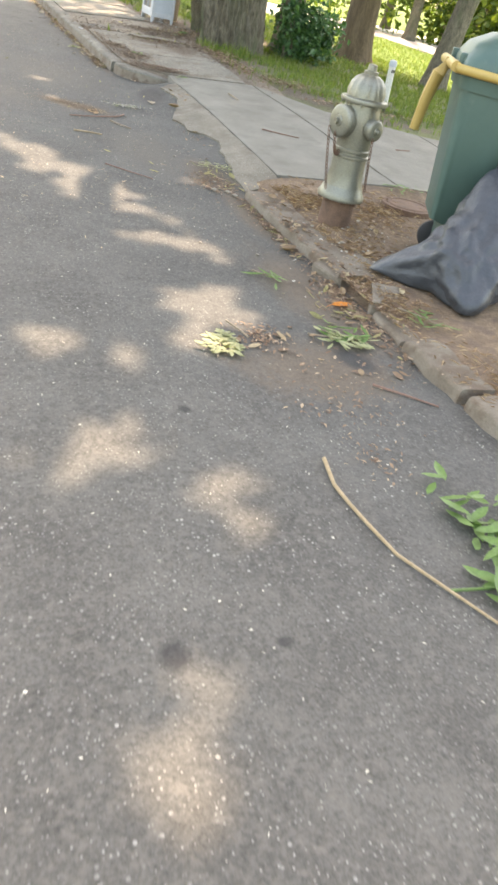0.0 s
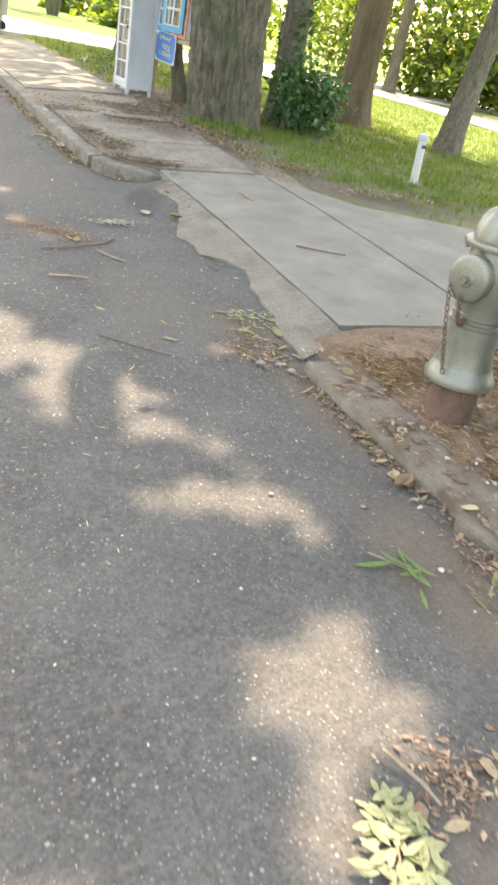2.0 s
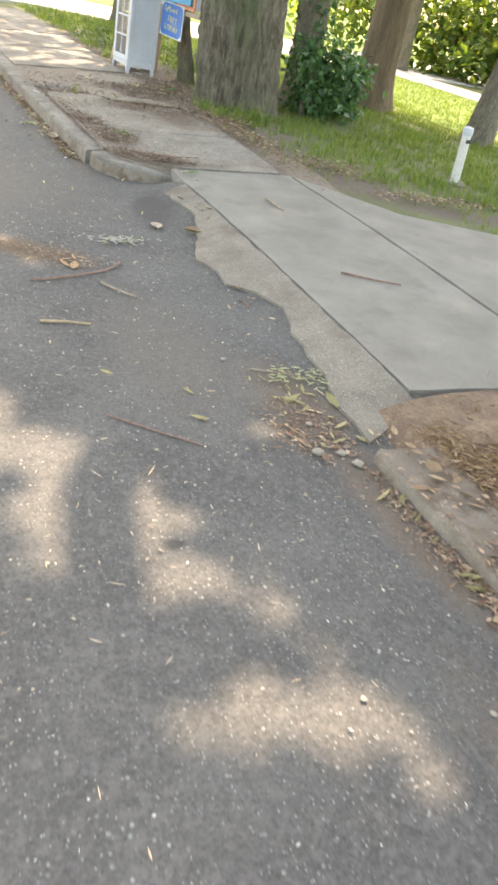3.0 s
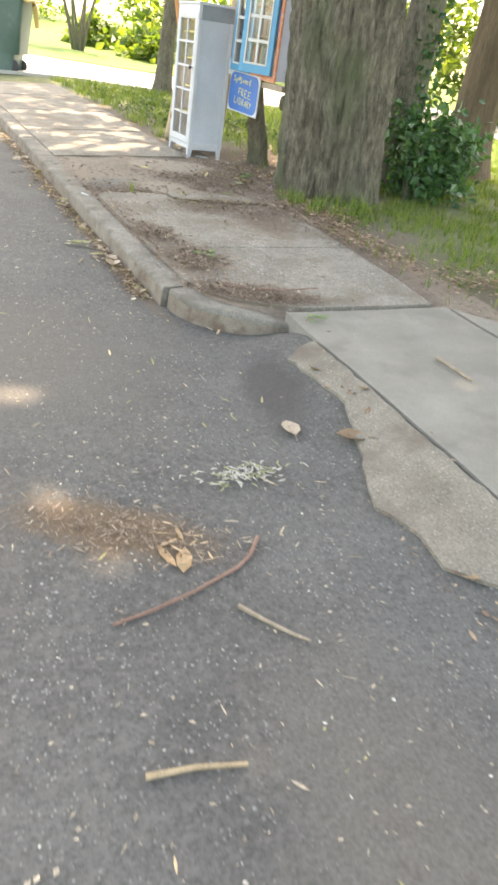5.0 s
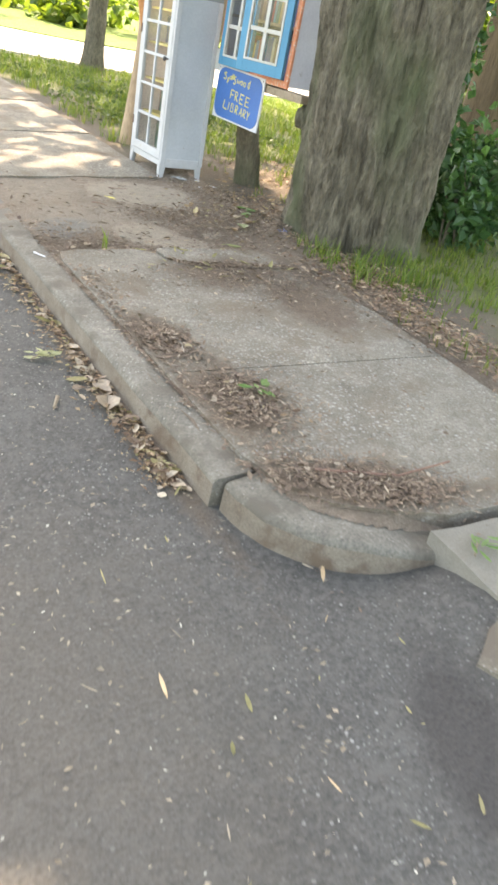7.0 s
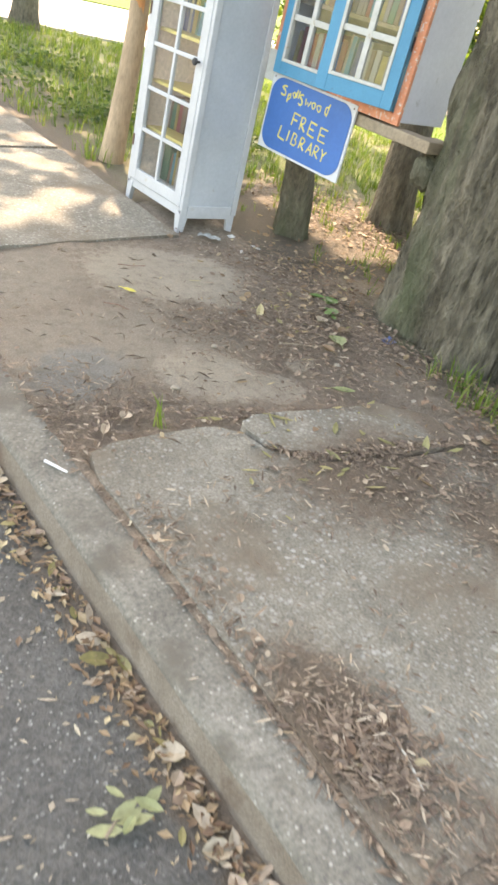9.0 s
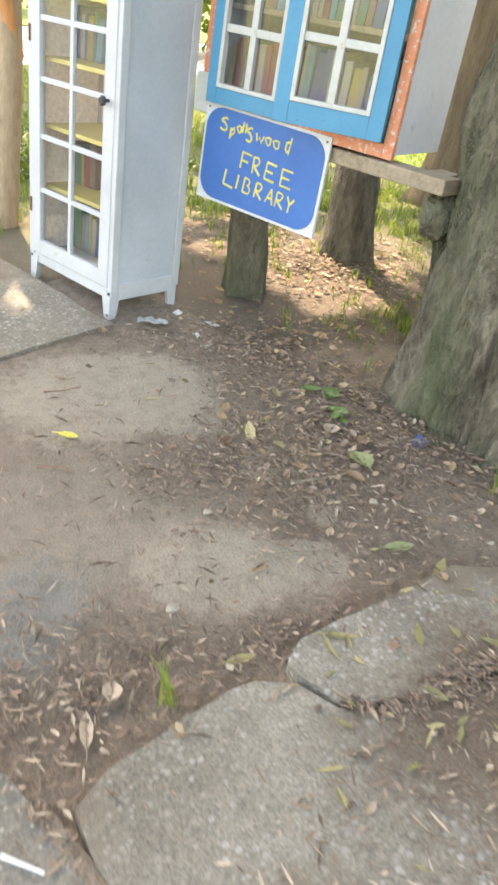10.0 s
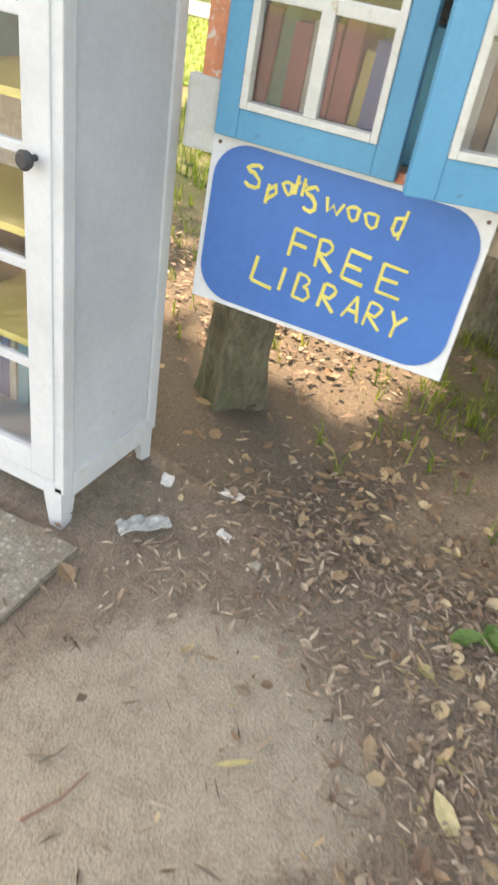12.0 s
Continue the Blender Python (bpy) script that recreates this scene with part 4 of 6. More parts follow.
def wheelie_bin():
    """Local -x is the back with wheels and handle."""
    at = Matrix.Translation((3.40, 4.00, 0.135)) @ Matrix.Scale(1.05, 4) @ Matrix.Rotation(radians(-30), 4, "Z") @ Matrix.Rotation(radians(1.5), 4, "Y")
    ob = thing("rubbish_bin", "dark green wheeled plastic bin with ochre lift bar", "bin", at=at)

    def shell(levels):
        bm = bmesh.new()
        rings = []
        for z, x0, x1, hw, r in levels:
            ring = []
            for cx, cy, a0 in ((x1 - r, hw - r, 0), (x0 + r, hw - r, 90), (x0 + r, -hw + r, 180), (x1 - r, -hw + r, 270)):
                for k in range(5):
                    a = radians(a0 + 22.5 * k)
                    ring.append(bm.verts.new((cx + r * math.cos(a), cy + r * math.sin(a), z)))
            rings.append(ring)
        for a, b in zip(rings, rings[1:]):
            for i in range(len(a)):
                bm.faces.new((a[i], a[(i + 1) % len(a)], b[(i + 1) % len(a)], b[i]))
        bm.faces.new(rings[0][::-1]), bm.faces.new(rings[-1])
        return bm

    part("body", shell([(0.0, -0.13, 0.24, 0.22, 0.05), (0.25, -0.15, 0.26, 0.235, 0.05), (0.27, -0.235, 0.262, 0.238, 0.05), (0.9, -0.30, 0.315, 0.285, 0.06), (0.99, -0.31, 0.325, 0.29, 0.06)]), GREEN, ob, "", True)
    part("rim", shell([(0.99, -0.325, 0.335, 0.305, 0.06), (1.08, -0.34, 0.345, 0.312, 0.06)]), GREEN, ob, "", True)
    lid = part("lid", shell([(1.085, -0.345, 0.36, 0.325, 0.06), (1.14, -0.345, 0.365, 0.325, 0.08), (1.22, -0.30, 0.33, 0.285, 0.1), (1.285, -0.2, 0.25, 0.2, 0.12), (1.31, -0.08, 0.14, 0.1, 0.08)]), GREEN, ob, "domed dark green lid", True)
    part("hinge_tab", boxed((-0.37, -0.24, 1.05), (-0.32, -0.18, 1.16), 0.008), GREEN, lid)
    part("hinge_tab", boxed((-0.37, 0.18, 1.05), (-0.32, 0.24, 1.16), 0.008), GREEN, lid)
    part("lift_bar", tube([(-0.385, -0.33, 1.09), (-0.385, 0.33, 1.09)], 0.028, 12), OCHRE, ob, "ochre plastic bar", True)
    part("lift_bar", tube([(-0.385, -0.33, 1.085), (0.36, -0.335, 1.075)], 0.024, 12), OCHRE, ob, "ochre plastic bar", True)
    part("lever_arm", tube([(-0.385, 0.0, 1.10), (-0.43, 0.0, 1.02), (-0.455, 0.0, 0.88), (-0.47, 0.0, 0.70)], [0.05, 0.048, 0.044, 0.036], 12, squash=0.6), OCHRE, ob, "ochre plastic lever hanging down", True)
    for y in (-0.19, 0.19):
        w = part("wheel", lathe([(0.04, -0.024), (0.084, -0.024), (0.096, -0.014), (0.096, 0.014), (0.084, 0.024), (0.04, 0.024)], 24, Matrix.Translation((-0.125, y, 0.08)) @ Matrix.Rotation(radians(90), 4, "X")), BLACK, ob, "black rubber wheel", True)
    part("axle", tube([(-0.125, -0.21, 0.08), (-0.125, 0.21, 0.08)], 0.012, 8), RUST, ob)
    part("sticker", boxed((-0.02, -0.276, 0.42), (0.2, -0.262, 0.54), 0.001, Matrix.Rotation(radians(0), 4, "Z")), SIGN_WHITE, ob, "pale worn sticker")
    return ob


wheelie_bin()


def bin_bag():
    bm = bmesh.new()
    bmesh.ops.create_icosphere(bm, subdivisions=5, radius=1.0)
    for v in bm.verts:
        d = v.co.normalized()
        p = Vector((d.x * 0.30, d.y * 0.27, d.z * 0.24))
        # pulled corners: towards the hydrant, up to the tied neck, and down to the kerb
        for way, reach, sharp in ((Vector((-0.80, 0.60, -0.38)), 0.34, 7), (Vector((0.22, 0.30, 0.93)), 0.36, 5), (Vector((-0.45, -0.80, -0.48)), 0.20, 6), (Vector((0.8, -0.5, 0.1)), 0.15, 5)):
            c = max(0.0, d.dot(way.normalized()))
            p += way.normalized() * reach * c ** sharp
        fold = noise.noise(d * 3.2 + Vector((3, 1, 2))) * 0.035 + abs(noise.noise(Vector((d.x * 6, d.y * 6, d.z * 3)))) * 0.03
        p += d * (fold - 0.02)
        p.z = max(p.z, -0.185 + 0.01 * noise.noise(p * 9))
        v.co = p
    ob = thing("rubbish_bag", "full black plastic rubbish bag slumped against the bin", "bag", at=Matrix.Translation((3.13, 3.48, 0.305)))
    part("bag_body", bm, BAG, ob, smooth=True)
    neck = tube([(0.10, 0.14, 0.40), (0.12, 0.17, 0.47), (0.17, 0.19, 0.53), (0.2, 0.17, 0.56)], [0.06, 0.028, 0.05, 0.085], 18)
    for v in neck.verts:
        v.co += noise.noise_vector(v.co * 14) * 0.018
    part("tied_neck", neck, BAG, ob, "twisted tied neck", True)
    return ob


bin_bag()


POST_X, POST_Y = 5.97, 9.25


def marker_post():
    at = Matrix.Translation((POST_X, POST_Y, walk_z(POST_X, POST_Y))) @ pose(0, 0, 0, 2.0, -4.0, 0)
    ob = thing("marker_post", "short white-painted round post in the grass", "post", at=at)
    part("shaft", lathe([(0.046, -0.06), (0.044, 0.2), (0.043, 0.44), (0.044, 0.47)], 20), CREAM, ob, "", True)
    part("cap", lathe([(0.049, 0.455), (0.051, 0.49), (0.044, 0.52), (0.018, 0.53)], 20), GREY_WHITE, ob, "grey rounded cap", True)
    for k in range(3):
        part("dark_bar", boxed((-0.026 + 0.019 * k, -0.047, 0.385), (-0.014 + 0.019 * k, -0.040, 0.42)), BLACK, ob)
    part("footing", lathe([(0.13, -0.05), (0.12, 0.015), (0.09, 0.02)], 14, wobble=lambda a, z: 1 + 0.2 * math.sin(3 * a)), OLD_CONCRETE, ob, "rough concrete footing")
    return ob


marker_post()

# a round iron meter lid in the verge
lid = thing("meter_lid", "round rusty iron lid set in the verge", "manhole", at=Matrix.Translation((3.72, 5.05, walk_z(3.72, 5.05) + 0.014)))
part("disc", lathe([(0.17, -0.04), (0.17, 0.004), (0.155, 0.008), (0.15, 0.003), (0.02, 0.006)], 28), RUST, lid)
part("frame", lathe([(0.21, -0.05), (0.21, 0.0), (0.18, 0.003), (0.175, -0.03)], 28), RUST, lid)


# ---- trees, shrubs and grass ----
LAWN = rough_surface("mown_grass", (0.09, 0.15, 0.025), (0.17, 0.24, 0.05), 3.0, 90.0, 0.95, None, 0.9, 0.02)
RNG = np.random.default_rng(11)


def leaf_mesh(name, centers, size, material, flat=0.0, seed=0, slim=0.5, droop=0.0, parent=None, label=""):
    """Many small pointed leaves, two folded triangles each, at the given places."""
    rng = np.random.default_rng(seed)
    c = np.asarray(centers, dtype=float)
    n = len(c)
    d = rng.normal(size=(n, 3))
    d[:, 2] = d[:, 2] * (1 - flat) - droop
    d /= np.linalg.norm(d, axis=1)[:, None]
    up = rng.normal(size=(n, 3)) * (1 - flat) + np.array([0, 0, 1.0])
    s = np.cross(d, up)
    s /= np.linalg.norm(s, axis=1)[:, None] + 1e-9
    nor = np.cross(s, d)
    L = size * rng.uniform(0.6, 1.35, n)[:, None]
    v = np.empty((n, 4, 3))
    v[:, 0] = c - d * L * 0.5
    v[:, 1] = c + s * L * slim * 0.5 + nor * L * 0.08
    v[:, 2] = c + d * L * 0.5 - nor * L * 0.1
    v[:, 3] = c - s * L * slim * 0.5 + nor * L * 0.08
    idx = np.arange(n)[:, None] * 4
    faces = np.concatenate([idx + np.array([0, 1, 2]), idx + np.array([0, 2, 3])], 1).reshape(-1, 3)
    me = bpy.data.meshes.new(name)
    me.from_pydata(v.reshape(-1, 3).tolist(), [], faces.tolist())
    me.materials.append(material)
    ob = new(name, me)
    if parent is not None:
        ob.parent = parent
    if label:
        tagged(ob, label)
    return ob


def blob_points(center, radii, n, seed, clumps=14, spread=0.32):
    """Points bunched into clumps on and in an uneven ball."""
    rng = np.random.default_rng(seed)
    k = rng.normal(size=(clumps, 3))
    k /= np.linalg.norm(k, axis=1)[:, None]
    k *= rng.uniform(0.45, 0.95, clumps)[:, None]
    p = k[rng.integers(0, clumps, n)] + rng.normal(size=(n, 3)) * spread * rng.uniform(0.5, 1, n)[:, None]
    return np.asarray(center) + p * np.asarray(radii)


def trunk_mesh(base, top, r0, r1, flare=1.5, seg=56, rows=46, ridge=0.03, freq=11, seed=0, bend=0.0):
    """A trunk with root flare and long bark ridges cut into the surface."""
    bm = bmesh.new()
    base, top = Vector(base), Vector(top)
    rings = []
    for j in range(rows + 1):
        t = (j / rows) ** 1.35
        c = base.lerp(top, t) + Vector((bend * math.sin(t * math.pi), 0, 0))
        h = (top.z - base.z) * t
        r = (r0 + (r1 - r0) * t) * (1 + (flare - 1) * math.exp(-h / 0.28))
        ring = []
        for i in range(seg):
            a = 2 * math.pi * i / seg
            root = 1 + 0.16 * math.exp(-h / 0.25) * math.cos(5 * a + seed) + 0.05 * math.cos(2 * a + seed * 2)
            q = noise.noise((math.cos(a) * freq * r0 * 2, math.sin(a) * freq * r0 * 2, h * 3.2 + seed * 7))
            q2 = noise.noise((math.cos(a) * freq * r0 * 5, math.sin(a) * freq * r0 * 5, h * 3.5 + seed * 3))
            rr = r * root + ridge * (abs(q) * 2 - 0.6) + ridge * 0.5 * q2
            ring.append(bm.verts.new((c.x + rr * math.cos(a), c.y + rr * math.sin(a), c.z)))
        rings.append(ring)
    for a, b in zip(rings, rings[1:]):
        for i in range(seg):
            bm.faces.new((a[i], a[(i + 1) % seg], b[(i + 1) % seg], b[i]))
    bm.faces.new(rings[-1])
    return bm


def ground_z(x, y):
    return land(x, y) if x >= 4.0 or y > 13.4 else walk_z(x, y)


def limbs(parent, start, ends, r, material, seed=0):
    rnd = random.Random(seed)
    for e in ends:
        a, b = Vector(start), Vector(e)
        pts = []
        for k in range(8):
            t = k / 7
            p = a.lerp(b, t) + Vector((rnd.uniform(-1, 1), rnd.uniform(-1, 1), 0)) * 0.18 * math.sin(t * math.pi)
            p.z += 0.8 * math.sin(t * math.pi) * 0.6
            pts.append(p)
        part("limb", tube(pts, [r * (1 - 0.8 * k / 7) for k in range(8)], 9), material, parent, smooth=True)


def crown_over(x0, x1, y0, y1, depth, size, low, high, gaps, seed, ragged=False):
    """Leaves overhead whose shade falls on the stretch x0..x1, y0..y1; light breaks through the gaps (x, y, rx, ry, turn)."""
    rng = np.random.default_rng(seed)
    n = int((x1 - x0) * (y1 - y0) * depth / (size * size * 0.28))
    g = np.stack([rng.uniform(x0, x1, n), rng.uniform(y0, y1, n)], 1)
    keep = np.ones(n, bool)
    if ragged:
        # an uneven, rounded outline
        mx, my, hx, hy = (x0 + x1) / 2, (y0 + y1) / 2, (x1 - x0) / 2, (y1 - y0) / 2
        e = (np.abs((g[:, 0] - mx) / hx) ** 5 + np.abs((g[:, 1] - my) / hy) ** 5) ** 0.2
        wave = 0.05 * np.sin(g[:, 0] * 2.1 + 1) + 0.05 * np.sin(g[:, 1] * 1.7) + 0.03 * np.sin(g[:, 0] * 5 + g[:, 1] * 4)
        keep &= (e + wave * 0.8 + rng.uniform(0, 0.06, n) < 0.985) | ((g[:, 1] > 12.4) & (g[:, 0] > 1.6) & (g[:, 0] < 7.6))
    if ragged:
        keep &= ~((g[:, 0] > 4.7) & (g[:, 1] > 12.45) & (rng.uniform(0, 1, n) < 0.82))
    for gx, gy, rx, ry, turn in gaps:
        c, s = math.cos(radians(turn)), math.sin(radians(turn))
        dx, dy = g[:, 0] - gx, g[:, 1] - gy
        u, w = (dx * c + dy * s) / (1.04 * rx + 0.075), (-dx * s + dy * c) / (1.04 * ry + 0.075)
        rag = 1 + 0.25 * np.sin(5 * np.arctan2(w, u) + gx * 9) + rng.uniform(-0.18, 0.18, n)
        keep &= np.hypot(u, w) > rag
    g = g[keep]
    h = rng.uniform(low, high, len(g))
    p = np.empty((len(g), 3))
    p[:, 0] = g[:, 0] + h * SUN_DIR.x / SUN_DIR.z
    p[:, 1] = g[:, 1] + h * SUN_DIR.y / SUN_DIR.z
    p[:, 2] = h
    return p


# gaps in the foliage: where the sun reaches the asphalt
GAPS = [(0.83, 5.95, 0.26, 0.09, -60), (1.02, 5.6, 0.34, 0.19, -60), (1.3, 5.2, 0.28, 0.18, -55), (1.08, 5.02, 0.12, 0.1, 0), (1.45, 4.77, 0.24, 0.045, -12), (1.42, 4.30, 0.2, 0.09, -10), (1.66, 4.27, 0.14, 0.10, -55), (1.8, 4.08, 0.11, 0.04, -40),
        (1.37, 3.42, 0.17, 0.11, 20), (1.53, 3.52, 0.1, 0.12, -50), (1.5, 3.25, 0.15, 0.15, 0), (1.25, 3.0, 0.1, 0.18, 20), (0.84, 2.8, 0.07, 0.1, 0), (0.55, 3.0, 0.13, 0.1, 0), (0.58, 2.2, 0.19, 0.16, 10), (0.42, 2.1, 0.1, 0.1, 0), (0.7, 2.22, 0.09, 0.07, 0),
        (0.9, 1.84, 0.10, 0.06, 20), (1.06, 1.95, 0.03, 0.07, -20), (0.98, 1.68, 0.05, 0.08, 10), (0.66, 1.05, 0.04, 0.07, 0), (0.47, 0.87, 0.1, 0.11, 0), (0.58, 0.83, 0.07, 0.06, 0),
        (2.1, 5.5, 0.07, 0.05, 0), (1.81, 7.25, 0.07, 0.05, 20), (1.42, 7.17, 0.04, 0.03, 0), (1.37, 8.28, 0.09, 0.05, 0), (1.757, 8.39, 0.03, 0.03, 0), (1.3, 7.52, 0.05, 0.04, 0), (0.1, 6.6, 0.4, 0.15, -30), (-0.2, 4.2, 0.3, 0.2, 0),
        (3.25, 13.32, 0.2, 0.07, 15), (2.85, 13.45, 0.2, 0.09, 25), (3.62, 13.18, 0.1, 0.04, 10), (2.6, 13.2, 0.1, 0.05, 0), (5.9, 13.6, 0.35, 0.12, 20), (5.3, 13.1, 0.2, 0.06, 10), (5.0, 12.85, 0.16, 0.05, 10), (5.6, 12.75, 0.14, 0.04, 30), (6.6, 13.5, 0.3, 0.15, 0), (4.9, 14.0, 0.2, 0.1, 0), (5.2, 13.3, 0.3, 0.1, 10), (5.5, 12.95, 0.25, 0.06, 15), (6.2, 13.2, 0.3, 0.12, 0), (5.0, 13.6, 0.3, 0.15, 0), (7.4, 12.6, 0.4, 0.2, 0), (5.25, 12.75, 0.2, 0.05, 15)]

GAPS += [(4.7 + 2.3 * RNG.uniform(), 12.35 + 1.9 * RNG.uniform(), 0.05 + 0.13 * RNG.uniform(), 0.03 + 0.05 * RNG.uniform(), 40 * RNG.uniform()) for _ in range(30)]

GAPS += [(2.4 + 1.35 * RNG.uniform(), 13.05 + 0.55 * RNG.uniform(), 0.03 + 0.07 * RNG.uniform(), 0.01 + 0.03 * RNG.uniform(), 40 * RNG.uniform()) for _ in range(16)]


def oak():
    ob = thing("oak_tree", "large old tree with deeply ridged grey-brown bark", "tree")
    x, y = 4.69, 11.70
    z = ground_z(x, y) - 0.08
    part("trunk", trunk_mesh((x, y, z), (x - 0.75, y - 0.6, 7.2), 0.435, 0.40, 1.04, 180, 130, 0.04, 26, 1), BARK, ob, "thick ridged trunk", True)
    limbs(ob, (x - 0.52, y - 0.42, 5.2), [(2.6, 6.0, 9.6), (4.0, 10.5, 9.8), (7.0, 18.0, 9.8), (4.0, 19.5, 9.6), (9.0, 12.0, 9.6), (6.0, 8.0, 9.6)], 0.2, BARK, 3)
    a = crown_over(-1.6, 9.2, -1.6, 13.6, 8.5, 0.25, 8.6, 10.4, GAPS, 5, True)
    b = crown_over(1.2, 8.0, 13.55, 20.6, 3.6, 0.12, 5.3, 6.2, [], 6)
    shade = b - np.outer(b[:, 2] / SUN_DIR.z, np.array(SUN_DIR))
    b = b[[noise.noise((q[0] * 3.0, q[1] * 2.4, 4.0)) + 0.7 * noise.noise((q[0] * 6.5, q[1] * 5.0, 1.0)) > -0.2 for q in shade]]
    leaf_mesh("crown", a, 0.25, CROWN, 0.55, 7, 0.6, parent=ob, label="broad green crown with gaps")
    leaf_mesh("thin_crown", b, 0.12, CROWN, 0.55, 8, 0.6, parent=ob, label="thin sunlit edge of the crown")
    return ob


oak()


def plain_tree(label, x, y, r, top, seed, material=BARK, lean=(0, 0), crown=None, height=6.0):
    ob = thing("tree", label, "tree")
    z = ground_z(x, y) - 0.06
    part("trunk", trunk_mesh((x, y, z), (x + lean[0], y + lean[1], height), r, r * 0.75, 1.5, 48, 40, 0.012, 24, seed), material, ob, "", True)
    if crown:
        limbs(ob, (x + lean[0] * 0.6, y + lean[1] * 0.6, height * 0.62), [(c[0], c[1], c[2]) for c in crown], r * 0.4, material, seed)
        pts = np.concatenate([blob_points(c[:3], c[3:6], c[6], seed + i) for i, c in enumerate(crown)])
        leaf_mesh("crown", pts, 0.17, HEDGE, 0.3, seed, 0.5, 0.3, ob, "loose green foliage")
    return ob


plain_tree("brown-barked tree with flared base on the lawn", 8.0, 13.9, 0.30, 0, 2, BARK_RED, (0.25, 0.1), [(9.2, 15.2, 5.4, 1.5, 1.5, 0.7, 900)])
plain_tree("slim leaning grey-brown tree on the lawn", 8.55, 11.95, 0.18, 0, 3, BARK, (1.05, 0.2), [(9.4, 12.4, 3.2, 0.7, 0.7, 0.5, 500), (10.5, 13.0, 4.0, 1.0, 1.0, 0.7, 600)], 5.5)
plain_tree("slim grey tree beside the pale driveway", 6.05, 20.5, 0.14, 0, 4, BARK, (0.3, 0.1))
plain_tree("small tree trunk standing behind the book box", 5.75, 13.35, 0.12, 0, 5, BARK, (0.0, 0.2))
ivy_tree = plain_tree("grey trunk overgrown with dark ivy", 5.95, 12.55, 0.19, 0, 6, BARK, (0.15, 0.1))
iv = []
for i in range(900):
    a, h = RNG.uniform(0, 6.28), RNG.uniform(0.5, 3.4)
    if noise.noise((math.cos(a) * 1.5, math.sin(a) * 1.5, h * 1.6)) > -0.05:
        iv.append((5.95 + 0.05 * h + 0.23 * math.cos(a), 12.55 + 0.03 * h + 0.23 * math.sin(a), h))
leaf_mesh("ivy", iv, 0.075, IVY, 0.2, 8, 0.8, 0.4, ivy_tree, "dark green ivy leaves")


def stem_post():
    ob = thing("tree_stump", "slim mossy tree stem carrying the book box", "stump")
    part("stem", trunk_mesh((4.68, 13.15, 0.40), (4.44, 13.0, 1.32), 0.085, 0.08, 1.45, 40, 34, 0.014, 26, 9), BARK, ob, "", True)
    return ob


stem_post()

lean = thing("leaning_trunk", "tan smooth leaning trunk braced with an orange pole", "tree")
part("stem", tube([(4.12, 14.4, 0.42), (4.15, 14.4, 0.75), (4.18, 14.4, 1.07), (4.195, 14.4, 1.35), (4.19, 14.4, 1.7), (4.24, 14.45, 2.3), (4.35, 14.5, 3.2)], [0.085, 0.07, 0.064, 0.06, 0.058, 0.055, 0.05], 14), TAN_BARK, lean, "", True)
part("pole", tube([(4.22, 14.38, 1.3), (4.10, 14.36, 1.75), (3.96, 14.34, 2.4)], 0.035, 10), TERRACOTTA, lean, "orange-brown pole", True)
stem2 = thing("tan_trunk", "tan smooth trunk rising behind the white cabinet", "tree")
part("stem", tube([(4.40, 13.85, 0.45), (4.43, 13.80, 1.2), (4.52, 13.72, 1.9), (4.6, 13.6, 2.6), (4.7, 13.5, 3.4)], [0.11, 0.1, 0.1, 0.1, 0.09], 14), TAN_BARK, stem2, "", True)


def shrub(label, center, radii, n, size, seed, material=IVY, stems=6):
    ob = thing("shrub", label, "shrub")
    rnd = random.Random(seed)
    zg = ground_z(center[0], center[1])
    for i in range(stems):
        p = Vector((center[0] + rnd.uniform(-0.1, 0.1), center[1] + rnd.uniform(-0.1, 0.1), zg - 0.03))
        q = Vector(center) + Vector((rnd.uniform(-0.6, 0.6) * radii[0], rnd.uniform(-0.6, 0.6) * radii[1], rnd.uniform(0.1, 0.7) * radii[2]))
        part("stem", tube([p, p.lerp(q, 0.5) + Vector((0, 0, 0.1)), q], [0.012, 0.009, 0.005], 6), BARK, ob)
    pts = blob_points(center, radii, n, seed, 22, 0.34)
    pts = pts[pts[:, 2] > zg + 0.02]
    leaf_mesh("foliage", pts, size, material, 0.25, seed, 0.62, 0.25, ob)
    return ob


shrub("dark green leafy shrub at the foot of the trees", (5.95, 11.95, 0.85), (0.42, 0.42, 0.45), 1500, 0.10, 31)
shrub("dark green leafy shrub at the foot of the trees", (5.62, 11.75, 0.75), (0.22, 0.22, 0.4), 500, 0.09, 32)
shrub("dark green leafy shrub at the foot of the trees", (6.4, 12.3, 0.75), (0.35, 0.35, 0.4), 800, 0.10, 33)


def band(name, label, pts_list, size, material, seed, category="foliage"):
    ob = leaf_mesh(name, np.concatenate(pts_list), size, material, 0.2, seed, 0.6, 0.2)
    return tagged(ob, label, category, "", "stuff")


# the wooded edge of the garden, and the greenery beyond the far drive
rnd = random.Random(4)
wood = []
for i in range(58):
    t = i / 57
    x, y = 14.0 + 12 * t + rnd.uniform(-1, 1.5), 24.5 - 15.5 * t + rnd.uniform(0, 2.5)
    wood.append(blob_points((x, y, rnd.uniform(0.9, 3.8)), (1.5, 1.5, 1.3), 330, 100 + i, 12))
for i in range(22):
    wood.append(blob_points((rnd.uniform(20, 34), rnd.uniform(17, 34), rnd.uniform(4, 7)), (2.2, 2.2, 1.6), 240, 400 + i, 12))
band("garden_hedge", "sunlit tangled hedge and undergrowth behind the lawn", wood, 0.26, HEDGE, 41)
far = []
